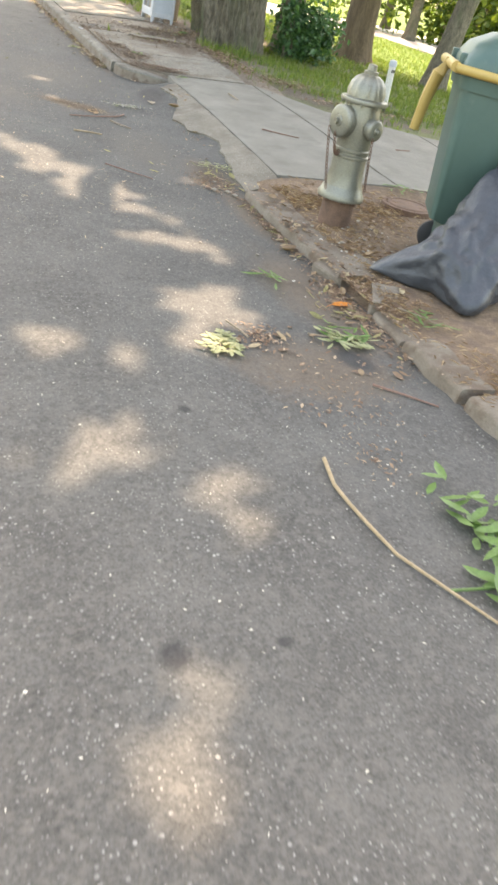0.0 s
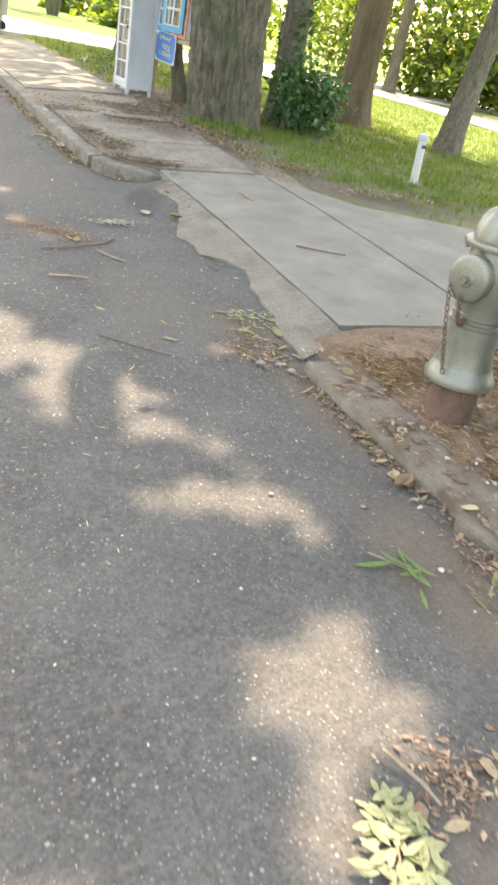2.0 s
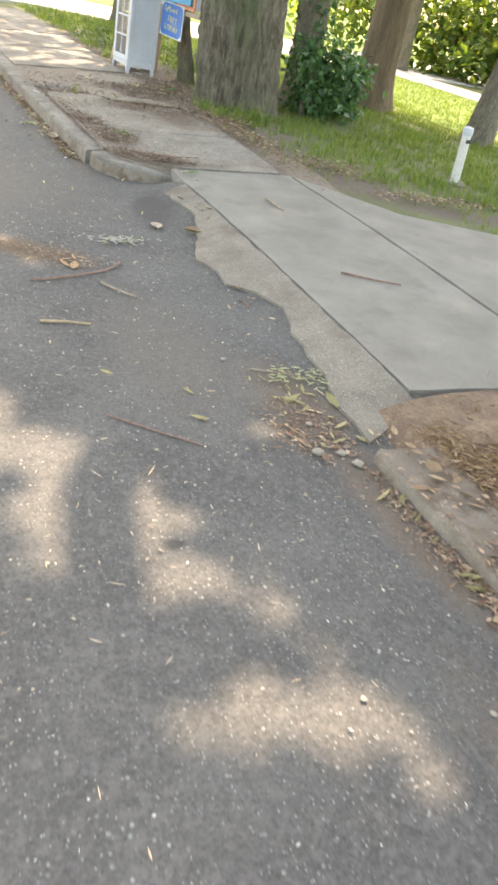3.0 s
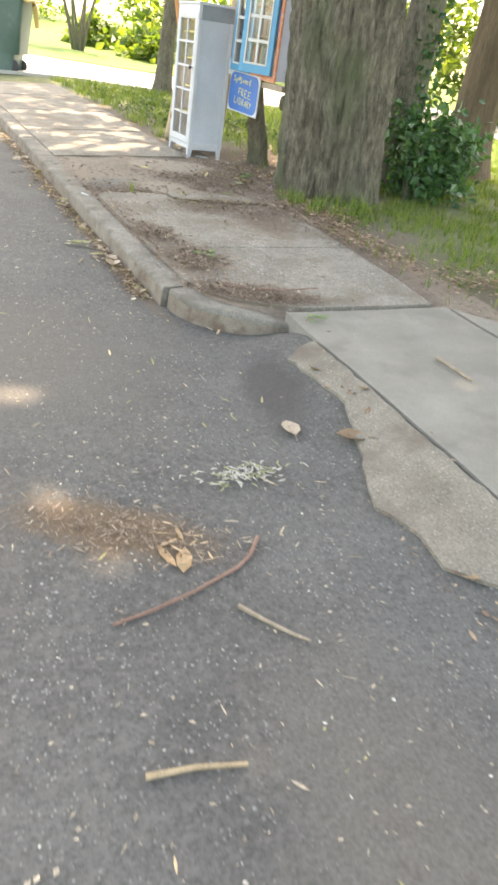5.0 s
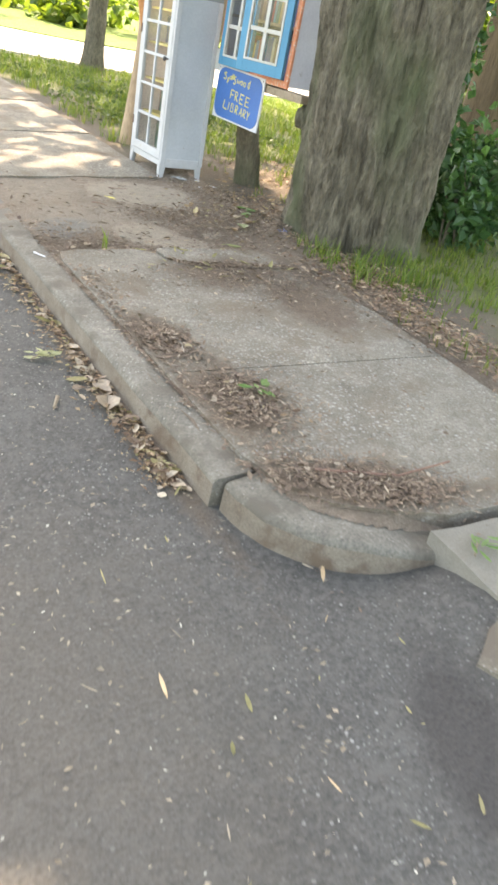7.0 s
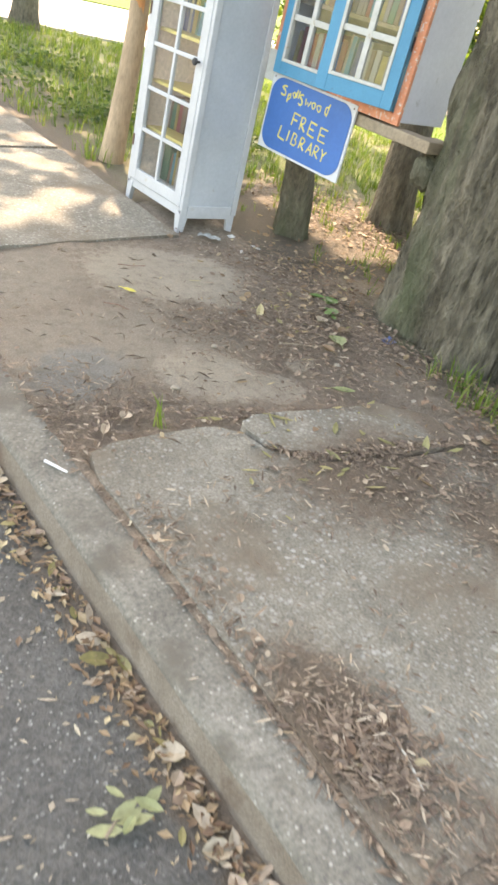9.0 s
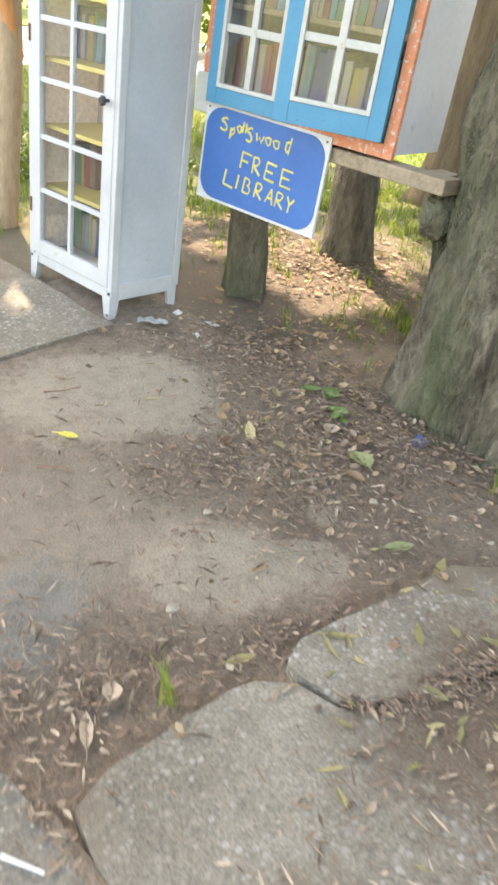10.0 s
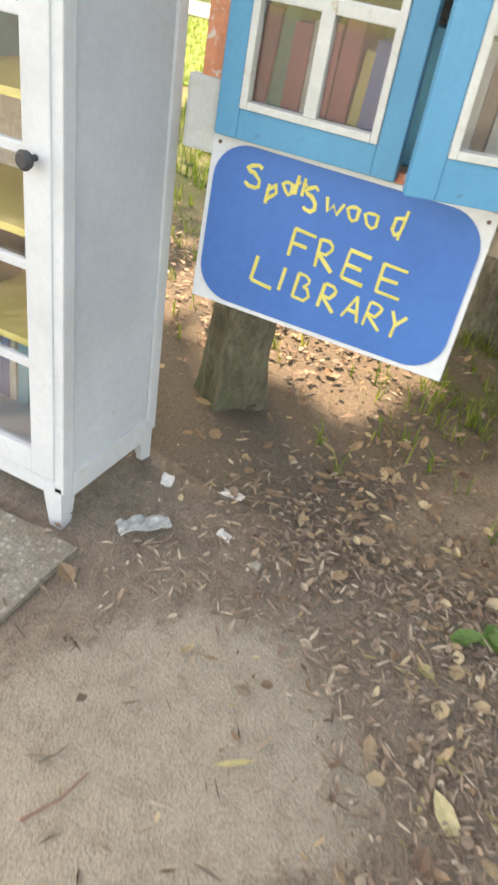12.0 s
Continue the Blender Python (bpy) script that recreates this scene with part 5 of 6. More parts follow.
for i in range(34):
    x, y = -8 + 34 * i / 33 + rnd.uniform(-1, 1), 46 + rnd.uniform(-4, 5)
    far.append(blob_points((x, y, rnd.uniform(1.2, 4.5)), (2.2, 2.0, 2.0), 260, 200 + i, 12))
for x, y, z, r in ((9.0, 31, 1.0, 0.9), (10.5, 33, 1.6, 1.3), (12.5, 32, 2.2, 1.8), (8.2, 34, 1.1, 0.9), (14, 30, 2, 1.8)):
    far.append(blob_points((x, y, z), (r, r, r * 0.8), 500, int(x * 10), 16))
band("far_foliage", "sunlit shrubs and trees beyond the far drive", far, 0.34, HEDGE, 42)
for i, (x, y) in enumerate(((14.6, 22.2), (17.2, 19.6), (20.0, 17.8), (16.0, 26.0), (19.0, 22.5))):
    t = plain_tree("slender tree in the wooded garden edge", x, y, 0.16 + 0.03 * (i % 3), 0, 50 + i, BARK, (0.2, 0.1), None, 8.0)
    tagged(t, group="trees at the garden edge")


def multi_stem():
    ob = thing("multi_stem_shrub", "bare multi-stemmed shrub on the sunny lawn", "shrub")
    x, y = 6.9, 31.0
    z = ground_z(x, y)
    for i in range(8):
        a = 2 * math.pi * i / 8
        part("stem", tube([(x + 0.1 * math.cos(a), y + 0.1 * math.sin(a), z - 0.03), (x + 0.3 * math.cos(a), y + 0.3 * math.sin(a), z + 0.9), (x + 0.75 * math.cos(a + 0.2), y + 0.75 * math.sin(a + 0.2), z + 2.4)], [0.05, 0.04, 0.025], 8), BARK, ob)
    leaf_mesh("foliage", blob_points((x, y, z + 2.9), (1.3, 1.3, 0.8), 900, 77), 0.2, HEDGE, 0.2, 9, 0.5, 0.2, ob)


multi_stem()
sheet("lawn", LAWN, 8.8, 12.8, 8.2, 20.8, 0.5, lambda x, y: land(x, y) + 0.015, "bright sunlit grass beyond the trees", "lawn", thick=0.05, rough=0.02)
sheet("far_lawn", LAWN, 3.6, 34.0, 27.0, 60.0, 2.0, lambda x, y: walk_z(x, y) + 0.05 + 0.03 * (y - 27), "sunny mown lawn beyond the far drive", "lawn", thick=0.05)


def grass(name, n, area, height, seed, label, dense):
    """Blades as thin bent triangles, thicker where dense(x, y) says so."""
    rng = np.random.default_rng(seed)
    vs, fs = [], []
    x0, x1, y0, y1 = area
    for _ in range(n):
        x, y = rng.uniform(x0, x1), rng.uniform(y0, y1)
        if rng.uniform() > dense(x, y):
            continue
        z = ground_z(x, y) - 0.01
        for k in range(int(rng.integers(3, 7))):
            a, h, ln = rng.uniform(0, 6.28), height * rng.uniform(0.5, 1.4), rng.uniform(0.2, 0.9)
            bx, by = x + rng.uniform(-0.02, 0.02), y + rng.uniform(-0.02, 0.02)
            w = 0.002 + 0.0012 * rng.uniform()
            px, py = -math.sin(a) * w, math.cos(a) * w
            mx, my = bx + math.cos(a) * h * ln * 0.35, by + math.sin(a) * h * ln * 0.35
            tx, ty = bx + math.cos(a) * h * ln, by + math.sin(a) * h * ln
            i = len(vs)
            vs += [(bx - px, by - py, z), (bx + px, by + py, z), (mx + px, my + py, z + h * 0.65), (mx - px, my - py, z + h * 0.65), (tx, ty, z + h)]
            fs += [(i, i + 1, i + 2, i + 3), (i + 3, i + 2, i + 4)]
    me = bpy.data.meshes.new(name)
    me.from_pydata(vs, [], fs)
    me.materials.append(GRASS)
    return tagged(new(name, me), label, "grass", "", "stuff")


def verge_density(x, y):
    edge = 3.86 + 0.5 * smooth(10.4, 12.4, y) if y > 8.85 else 4.5 + 0.6 * smooth(8.9, 8.0, y)
    if x < edge + 0.05 or (x > 4.2 and y > 12.7 and x < 6.5):
        return 0.0 if x < edge + 0.05 else 0.012 + 0.16 * smooth(4.6, 5.3, x)
    if 5.45 < x < 9.5 and y < 8.05 - 0.15 * (x - 5.45):
        return 0.0
    base = (0.45 + 1.3 * noise.noise((x * 2.1, y * 2.1, 0))) * (0.25 + 0.75 * smooth(edge + 0.35, edge + 1.3, x))
    return min(1.0, max(0.13, base + 0.25 * smooth(edge + 0.3, edge + 1.6, x)))


grass("verge_grass", 15000, (3.85, 9.0, 7.6, 14.5), 0.07, 51, "patchy shaded grass under the trees", verge_density)
grass("lawn_grass", 8000, (8.8, 12.7, 8.6, 20.6), 0.08, 52, "bright sunlit grass blades on the lawn", lambda x, y: 1.0)
grass("weeds", 330, (4.0, 4.75, 10.75, 11.5), 0.12, 53, "tall weeds at the foot of the tree", lambda x, y: 0.5 if math.hypot(x - 4.69, y - 11.70) > 0.5 else 0)
grass("weeds", 2, (2.785, 2.825, 11.52, 11.56), 0.09, 55, "bright grass tuft at the slab edge", lambda x, y: 1.0)
grass("shade_grass", 7000, (3.95, 9.2, 14.2, 20.7), 0.1, 54, "sun-dappled rough grass behind the book box", lambda x, y: min(1.0, max(0.1, 0.6 + noise.noise((x * 1.5, y * 1.5, 2)) + 0.3 * smooth(5.5, 7.0, x))))
cover = [blob_points((4.05 + 1.9 * RNG.uniform(), 15.0 + 5.2 * RNG.uniform(), 0.56), (0.35, 0.35, 0.1), 120, 300 + i, 8) for i in range(34)]
band("ground_cover", "low leafy ground cover beside the pavement", cover, 0.055, COVER, 43)

# lattice screen far behind
lat = thing("lattice_screen", "pale timber lattice screen among the greenery", "fence", at=Matrix.Translation((17.0, 22.3, 1.25)) @ Matrix.Rotation(radians(-38), 4, "Z"))
part("frame", boxed((-1.0, -0.03, 0.5), (1.0, 0.03, 0.57), 0.004), TIMBER, lat)
part("frame", boxed((-1.0, -0.03, -0.05), (1.0, 0.03, 0.02), 0.004), TIMBER, lat)
for x in (-1.0, 0.94):
    part("post", boxed((x, -0.035, -0.8), (x + 0.06, 0.035, 0.6), 0.004), TIMBER, lat)
for i in range(17):
    for sgn in (-1, 1):
        part("slat", boxed((-0.36, -0.006 + 0.008 * sgn, -0.012), (0.36, 0.0 + 0.008 * sgn, 0.012), 0, Matrix.Translation((-0.84 + 0.105 * i, 0, 0.26)) @ Matrix.Rotation(radians(45 * sgn), 4, "Y")), TIMBER, lat)


# ---- a second bin, far along the pavement ----
far_bin = [o for o in scene.objects if o.name == "rubbish_bin"][0]
fb = copy_thing(far_bin, Matrix.Translation((3.42, 21.3, walk_z(3.2, 21.3) + 0.03)) @ Matrix.Rotation(radians(150), 4, "Z"))
tagged(fb, "dark green wheeled bin standing at the far end of the pavement")

# ---- fallen leaves, twigs and crumbs ----
DRY = leaf_mat("dry_leaves", [(0.0, (0.12, 0.07, 0.045)), (0.5, (0.22, 0.14, 0.085)), (0.85, (0.33, 0.235, 0.14)), (1.0, (0.43, 0.35, 0.22))], 0.15, 0.7)
MULCH = leaf_mat("leaf_crumbs", [(0.0, (0.125, 0.085, 0.063)), (0.5, (0.205, 0.145, 0.105)), (0.85, (0.29, 0.21, 0.15)), (1.0, (0.44, 0.36, 0.27))], 0.05, 0.85)
RED_MULCH = leaf_mat("reddish_leaf_crumbs", [(0.0, (0.13, 0.078, 0.052)), (0.6, (0.26, 0.165, 0.108)), (1.0, (0.42, 0.31, 0.21))], 0.05, 0.85)
PALE_DRY = leaf_mat("pale_dry_leaves", [(0.0, (0.22, 0.15, 0.11)), (0.4, (0.33, 0.25, 0.185)), (1.0, (0.5, 0.43, 0.33))], 0.15, 0.6)
YELLOWISH = leaf_mat("fading_leaves", [(0.0, (0.2, 0.185, 0.08)), (0.6, (0.31, 0.27, 0.13)), (1.0, (0.40, 0.33, 0.18))], 0.25, 0.6)
FRESH = leaf_mat("fresh_leaves", [(0.0, (0.05, 0.12, 0.03)), (1.0, (0.135, 0.23, 0.07))], 0.3, 0.45)
PALE_LEAF = leaf_mat("pale_green_leaves", [(0.0, (0.14, 0.17, 0.075)), (0.5, (0.24, 0.26, 0.125)), (1.0, (0.35, 0.355, 0.2))], 0.25, 0.5)
ORANGE_LEAF = leaf_mat("orange_leaf", [(0.0, (0.55, 0.18, 0.03)), (1.0, (0.6, 0.22, 0.04))], 0.2, 0.6)
CHIPS = rough_surface("pale_chips", (0.33, 0.305, 0.25), (0.48, 0.45, 0.385), 20.0, 100.0, 0.8, island=0.35)
TAN_SHREDS = rough_surface("tan_shreds", (0.20, 0.155, 0.11), (0.36, 0.30, 0.225), 20.0, 100.0, 0.85, island=0.4)
WOOD_CHIP = rough_surface("fresh_wood", (0.50, 0.34, 0.19), (0.64, 0.47, 0.29), 20.0, 100.0, 0.8, island=0.15)
TWIG = rough_surface("twig_bark", (0.20, 0.155, 0.105), (0.32, 0.255, 0.18), 25.0, 200.0, 0.8)
TWIG_RED = rough_surface("dark_twig_bark", (0.16, 0.085, 0.06), (0.26, 0.15, 0.11), 25.0, 200.0, 0.8)
TAN_TWIG = rough_surface("peeled_twig", (0.27, 0.195, 0.11), (0.38, 0.285, 0.17), 25.0, 200.0, 0.7)
STONE = rough_surface("pale_stone", (0.21, 0.18, 0.14), (0.33, 0.29, 0.23), 12.0, 150.0, 0.9, None, 0.4, 0.003)
PLASTIC = rough_surface("dirty_clear_plastic", (0.24, 0.245, 0.225), (0.36, 0.365, 0.35), 14.0, 80.0, 0.3)


def surface_z(x, y):
    """Height of whatever one stands on there."""
    if x < road_edge(y):
        return road_z(y) + ramp_up(x, y) + 0.012 * math.exp(-((x - 0.5) / 2) ** 2) + 0.004
    if y > 9.3 and x < 2.51:
        return road_z(y) + 0.122
    if 5.55 < y < 8.9 and x < 2.83:
        return road_z(y) + 0.021 + ramp_up(x, y)
    if x > 4.45 and y > 8.9:
        return ground_z(x, y) + 0.01
    if y < slab_end(x):
        return walk_z(x, y) + 0.012
    return walk_z(x, y) + 0.004 - worn(x, y)


def one_leaf(size, slim, rnd, curl=0.25):
    """Verts and faces of one curled leaf lying about level, pointed at both ends."""
    L, w = size, size * slim
    prof = [(-0.5, 0.0), (-0.22, 0.42), (0.12, 0.5), (0.34, 0.28), (0.5, 0.0)]
    vs, fs = [], []
    for u, h in prof:
        z = curl * L * (u * u * 1.2)
        lift = curl * w * 0.7
        if h == 0:
            vs.append((u * L, 0, z))
        else:
            vs += [(u * L, -h * w, z + lift * h * 2), (u * L, 0, z), (u * L, h * w, z + lift * h * 2)]
    fs = [(0, 1, 2), (0, 2, 3), (1, 4, 5, 2), (2, 5, 6, 3), (4, 7, 8, 5), (5, 8, 9, 6), (7, 10, 8), (8, 10, 9)]
    return vs, fs


def scatter(name, label, spots, material, size, slim, seed, curl=0.25, category="leaves", kind="stuff", tilt=14, shape=None):
    """Leaves lying at spots (x, y[, extra height])."""
    rnd = random.Random(seed)
    vs, fs = [], []
    for s in spots:
        x, y = s[0], s[1]
        lv, lf = one_leaf(size * rnd.choice((0.4, 0.6, 0.8, 1.0, 1.15, 1.6)) * rnd.uniform(0.8, 1.2), slim * rnd.uniform(0.4, 1.5), rnd, curl * rnd.uniform(-0.4, 1.4))
        m = Matrix.Translation((x, y, surface_z(x, y) + 0.003 + (s[2] if len(s) > 2 else rnd.uniform(0, 0.006)))) @ pose(0, 0, 0, rnd.gauss(0, tilt), rnd.gauss(0, tilt), rnd.uniform(0, 360))
        i = len(vs)
        vs += [tuple(m @ Vector(p)) for p in lv]
        fs += [tuple(i + k for k in f) for f in lf]
    me = bpy.data.meshes.new(name)
    me.from_pydata(vs, [], fs)
    me.materials.append(material)
    return tagged(new(name, me), label, category, "", kind)


def cloud(rnd, n, x, y, rx, ry, turn=0.0):
    c, s = math.cos(radians(turn)), math.sin(radians(turn))
    out = []
    for _ in range(n):
        u, v = rnd.gauss(0, 0.5) * rx, rnd.gauss(0, 0.5) * ry
        out.append((x + u * c - v * s, y + u * s + v * c))
    return out


R = random.Random(9)
gutter = []
for _ in range(330):
    y = 9.45 + 8 * R.random() ** 1.4
    gutter.append((kerb_x(y) - 0.012 - abs(R.gauss(0, 0.05)), y))
scatter("gutter_leaves", "dry tan and yellow leaves along the gutter", gutter[:230], PALE_DRY, 0.06, 0.5, 61)
scatter("gutter_leaves", "fading green-yellow leaves along the gutter", gutter[230:], YELLOWISH, 0.055, 0.4, 62)
crumbs = []
for x, y, rx, ry, turn, n in ((2.62, 10.33, 0.13, 0.17, 0, 170), (2.70, 9.80, 0.17, 0.24, 10, 230), (2.76, 9.22, 0.3, 0.1, -32, 240), (2.97, 9.06, 0.2, 0.06, -10, 80), (3.1, 11.3, 0.5, 0.3, 0, 130), (3.55, 10.9, 0.3, 0.4, 0, 140), (3.75, 11.75, 0.35, 0.35, 0, 120), (3.95, 12.1, 0.35, 0.35, 0, 150), (2.62, 11.85, 0.2, 0.25, 0, 60), (3.3, 11.85, 0.4, 0.25, 0, 90), (4.1, 12.55, 0.4, 0.4, 0, 130), (4.05, 11.9, 0.45, 0.6, 0, 170), (3.7, 12.05, 0.5, 0.3, 0, 130), (3.98, 12.75, 0.3, 0.25, 0, 70), (3.0, 11.5, 0.6, 0.1, -8, 90), (2.56, 10.9, 0.06, 0.5, 0, 60), (2.5, 10.4, 0.03, 1.0, 0, 110), (2.7, 12.2, 0.4, 0.6, 0, 60), (3.9, 10.4, 0.12, 0.8, 0, 130)):
    crumbs += cloud(R, int(n * 6.5), x, y, rx * 1.3, ry * 1.3, turn)
MOUNDS = ((3.33, 12.65, 0.52, 0.33), (3.1, 11.7, 0.29, 0.15), (2.95, 12.15, 0.4, 0.28))
crumbs = [c for c in crumbs if c[0] > 2.45 and (R.random() < 0.16 or all(math.hypot((c[0] - x) / rx, (c[1] - y) / ry) > 1 for x, y, rx, ry in MOUNDS))]
crumbs = [c for c in crumbs if not (2.5 < c[0] < 3.72 and 11.22 < c[1] < slab_end(c[0]) + 0.02 and R.random() < 0.85)]
scatter("leaf_crumbs", "brown crumbled leaf litter on the pavement", crumbs[::3], MULCH, 0.019, 0.5, 63, 0.3, tilt=18)
scatter("shredded_litter", "thin brown shreds of leaf and twig on the pavement", [c for i, c in enumerate(crumbs) if i % 3], MULCH, 0.03, 0.11, 79, 0.12, tilt=10)
dry = []
for x, y, rx, ry, n in ((4.0, 12.1, 0.5, 0.5, 210), (4.4, 12.6, 0.5, 0.4, 200), (2.72, 9.75, 0.18, 0.25, 26), (2.62, 10.33, 0.12, 0.15, 14), (3.7, 11.2, 0.4, 0.4, 26), (4.05, 10.2, 0.2, 0.8, 60), (4.3, 11.4, 0.5, 0.5, 70), (5.4, 13.3, 1.0, 0.8, 420), (4.4, 12.5, 0.4, 0.4, 70), (4.3, 10.4, 0.5, 0.8, 60), (4.6, 9.2, 0.6, 0.4, 60), (3.0, 11.6, 0.5, 0.2, 18), (3.7, 12.3, 0.6, 0.5, 22), (5.6, 14.3, 0.9, 0.6, 160)):
    dry += cloud(R, n, x, y, rx, ry)
dry = [d for d in dry if d[0] > 2.5 and math.hypot(d[0] - 4.69, d[1] - 11.70) > 0.55]
scatter("fallen_leaves", "dry brown fallen leaves under the trees", dry, DRY, 0.03, 0.5, 64)
scatter("fallen_leaves", "fading yellow leaves on the dirt and slabs", cloud(R, 40, 3.35, 11.2, 0.45, 0.3) + cloud(R, 16, 3.9, 12.2, 0.4, 0.4), YELLOWISH, 0.055, 0.24, 65)
verge = []
for x, y, rx, ry, n in ((2.45, 3.5, 0.24, 0.4, 460), (2.33, 2.95, 0.15, 0.5, 150), (2.4, 4.6, 0.1, 0.8, 150), (2.30, 5.5, 0.2, 0.25, 70), (2.75, 4.0, 0.35, 0.5, 150), (3.1, 4.7, 0.5, 0.5, 260), (1.95, 2.75, 0.25, 0.3, 90), (1.65, 3.0, 0.2, 0.2, 60), (2.5, 6.9, 0.12, 0.6, 60), (2.75, 8.0, 0.1, 0.4, 60), (2.62, 5.1, 0.22, 0.35, 200), (2.5, 4.55, 0.12, 0.5, 220), (2.95, 3.9, 0.4, 0.5, 160)):
    verge += cloud(R, int(n * 2.2), x, y, rx, ry)
scatter("verge_litter", "reddish brown leaf litter along the broken kerb", verge[::3], RED_MULCH, 0.022, 0.4, 66)
scatter("verge_leaves", "tan dry leaves along the broken kerb", verge[1::20], DRY, 0.05, 0.5, 67)
scatter("verge_leaves", "fading leaves along the broken kerb", cloud(R, 40, 2.2, 3.3, 0.25, 0.4) + cloud(R, 34, 2.3, 5.75, 0.2, 0.3) + cloud(R, 20, 2.35, 4.6, 0.06, 0.6), YELLOWISH, 0.062, 0.25, 68)
scatter("stone_crumbs", "pale crumbs in the verge dirt", cloud(R, 120, 2.9, 4.3, 0.5, 0.6), CHIPS, 0.018, 0.7, 69, 0.3)
scatter("verge_leaves", "curled brown leaves heaped by the broken kerb", cloud(R, 110, 2.42, 3.55, 0.14, 0.4) + cloud(R, 24, 2.35, 4.3, 0.06, 0.3), DRY, 0.042, 0.45, 90, 0.3, tilt=14)
# needles and shreds on the asphalt
scatter("bark_shreds", "brown bark shreds on the asphalt", cloud(R, 900, 1.56, 7.40, 0.36, 0.15, -30), MULCH, 0.022, 0.14, 70, 0.15)
scatter("bark_shreds", "pale bark shreds on the asphalt", cloud(R, 16, 1.70, 7.3, 0.2, 0.12, -35), WOOD_CHIP, 0.04, 0.12, 71, 0.15)
road_bits = [(R.uniform(-0.6, 2.3), R.uniform(0.2, 11.5)) for _ in range(360)]
scatter("road_crumbs", "pale chips and petals scattered on the asphalt", road_bits[:230], CHIPS, 0.010, 0.5, 72, 0.1, tilt=4)
scatter("tan_road_shreds", "small tan shreds scattered on the asphalt", [(R.uniform(0.2, 2.4), R.uniform(4.5, 11)) for _ in range(330)], TAN_SHREDS, 0.03, 0.14, 78, 0.1, tilt=4)
scatter("road_shreds", "thin dry shreds scattered on the asphalt", [(x + 0.3, y) for x, y in road_bits[230:] if y > 4], WOOD_CHIP, 0.05, 0.11, 73, 0.1, tilt=4)
scatter("road_leaves", "small green and yellow leaves on the asphalt", cloud(R, 13, 2.2, 8.3, 0.4, 0.6) + cloud(R, 9, 1.9, 6.3, 0.5, 0.9) + cloud(R, 8, 1.6, 9.0, 0.5, 0.8), YELLOWISH, 0.045, 0.22, 74)
scatter("dirt_shreds", "thin pale shreds on the trodden dirt", cloud(R, 130, 3.2, 12.1, 0.8, 0.6) + cloud(R, 160, 3.1, 10.4, 0.5, 0.9), TAN_SHREDS, 0.024, 0.16, 75, 0.2)


def flakes(name, label, spots, material, size, slim, seed, lift=0.012, category="leaves"):
    """Very many tiny folded shreds at spots (x, y)."""
    rng = np.random.default_rng(seed)
    g = np.asarray(spots)
    n = len(g)
    z = np.array([surface_z(x, y) for x, y in g]) + 0.002 + lift * rng.uniform(0, 1, n) ** 2
    a = rng.uniform(0, 2 * math.pi, n)
    L = size * np.minimum(np.exp(rng.normal(0, 0.45, n)), 1.7) * 0.5
    W = L * slim * rng.uniform(0.5, 1.6, n)
    d = np.stack([np.cos(a), np.sin(a), rng.normal(0, 0.16, n)], 1)
    s = np.stack([-np.sin(a), np.cos(a), rng.normal(0, 0.25, n)], 1)
    c = np.stack([g[:, 0], g[:, 1], z], 1)
    up = np.array([0, 0, 1.0]) * (L * 0.18)[:, None]
    v = np.stack([c - d * L[:, None], c + s * W[:, None] + up, c + d * L[:, None], c - s * W[:, None] + up], 1)
    idx = np.arange(n)[:, None] * 4
    f = np.concatenate([idx + np.array([0, 1, 2]), idx + np.array([0, 2, 3])], 1).reshape(-1, 3)
    me = bpy.data.meshes.new(name)
    me.from_pydata(v.reshape(-1, 3).tolist(), [], f.tolist())
    me.materials.append(material)
    return tagged(new(name, me), label, category, "", "stuff")


# dense crumbled litter: on the trodden dirt, at the slab edges, under the oak and round the hydrant
DARK_MULCH = leaf_mat("dark_leaf_crumbs", [(0.0, (0.10, 0.07, 0.052)), (0.6, (0.18, 0.13, 0.098)), (0.9, (0.28, 0.21, 0.16)), (1.0, (0.42, 0.35, 0.27))], 0.05, 0.85)
STRAW = leaf_mat("rusty_straw", [(0.0, (0.19, 0.112, 0.06)), (0.6, (0.34, 0.215, 0.125)), (1.0, (0.5, 0.37, 0.23))], 0.1, 0.8)
PALE = ((3.46, 12.66, 0.44, 0.30), (3.2, 11.8, 0.24, 0.17), (3.4, 11.66, 0.14, 0.1), (2.85, 12.2, 0.35, 0.3))
fine = []
for x, y, rx, ry, turn, n in ((3.95, 11.95, 0.5, 0.6, 0, 6500), (3.45, 12.1, 0.5, 0.16, -25, 2600), (2.75, 11.70, 0.36, 0.12, -5, 1700), (3.15, 11.52, 0.3, 0.06, -20, 700), (3.85, 12.8, 0.3, 0.3, 0, 1200), (4.2, 12.5, 0.4, 0.4, 0, 2200), (3.4, 10.95, 0.45, 0.26, -15, 1900), (3.3, 11.15, 0.3, 0.03, -25, 500), (3.86, 10.6, 0.2, 0.7, 0, 1200), (2.62, 10.3, 0.1, 0.14, 0, 1200), (2.72, 9.78, 0.17, 0.26, 0, 2000), (2.8, 9.22, 0.3, 0.1, -30, 1100), (2.50, 10.6, 0.02, 1.2, 0, 900), (3.0, 12.0, 0.8, 0.8, 0, 1100), (3.1, 10.2, 0.7, 1.2, 0, 900)):
    fine += cloud(R, int(n * 0.36), x, y, rx * 1.15, ry * 1.15, turn)
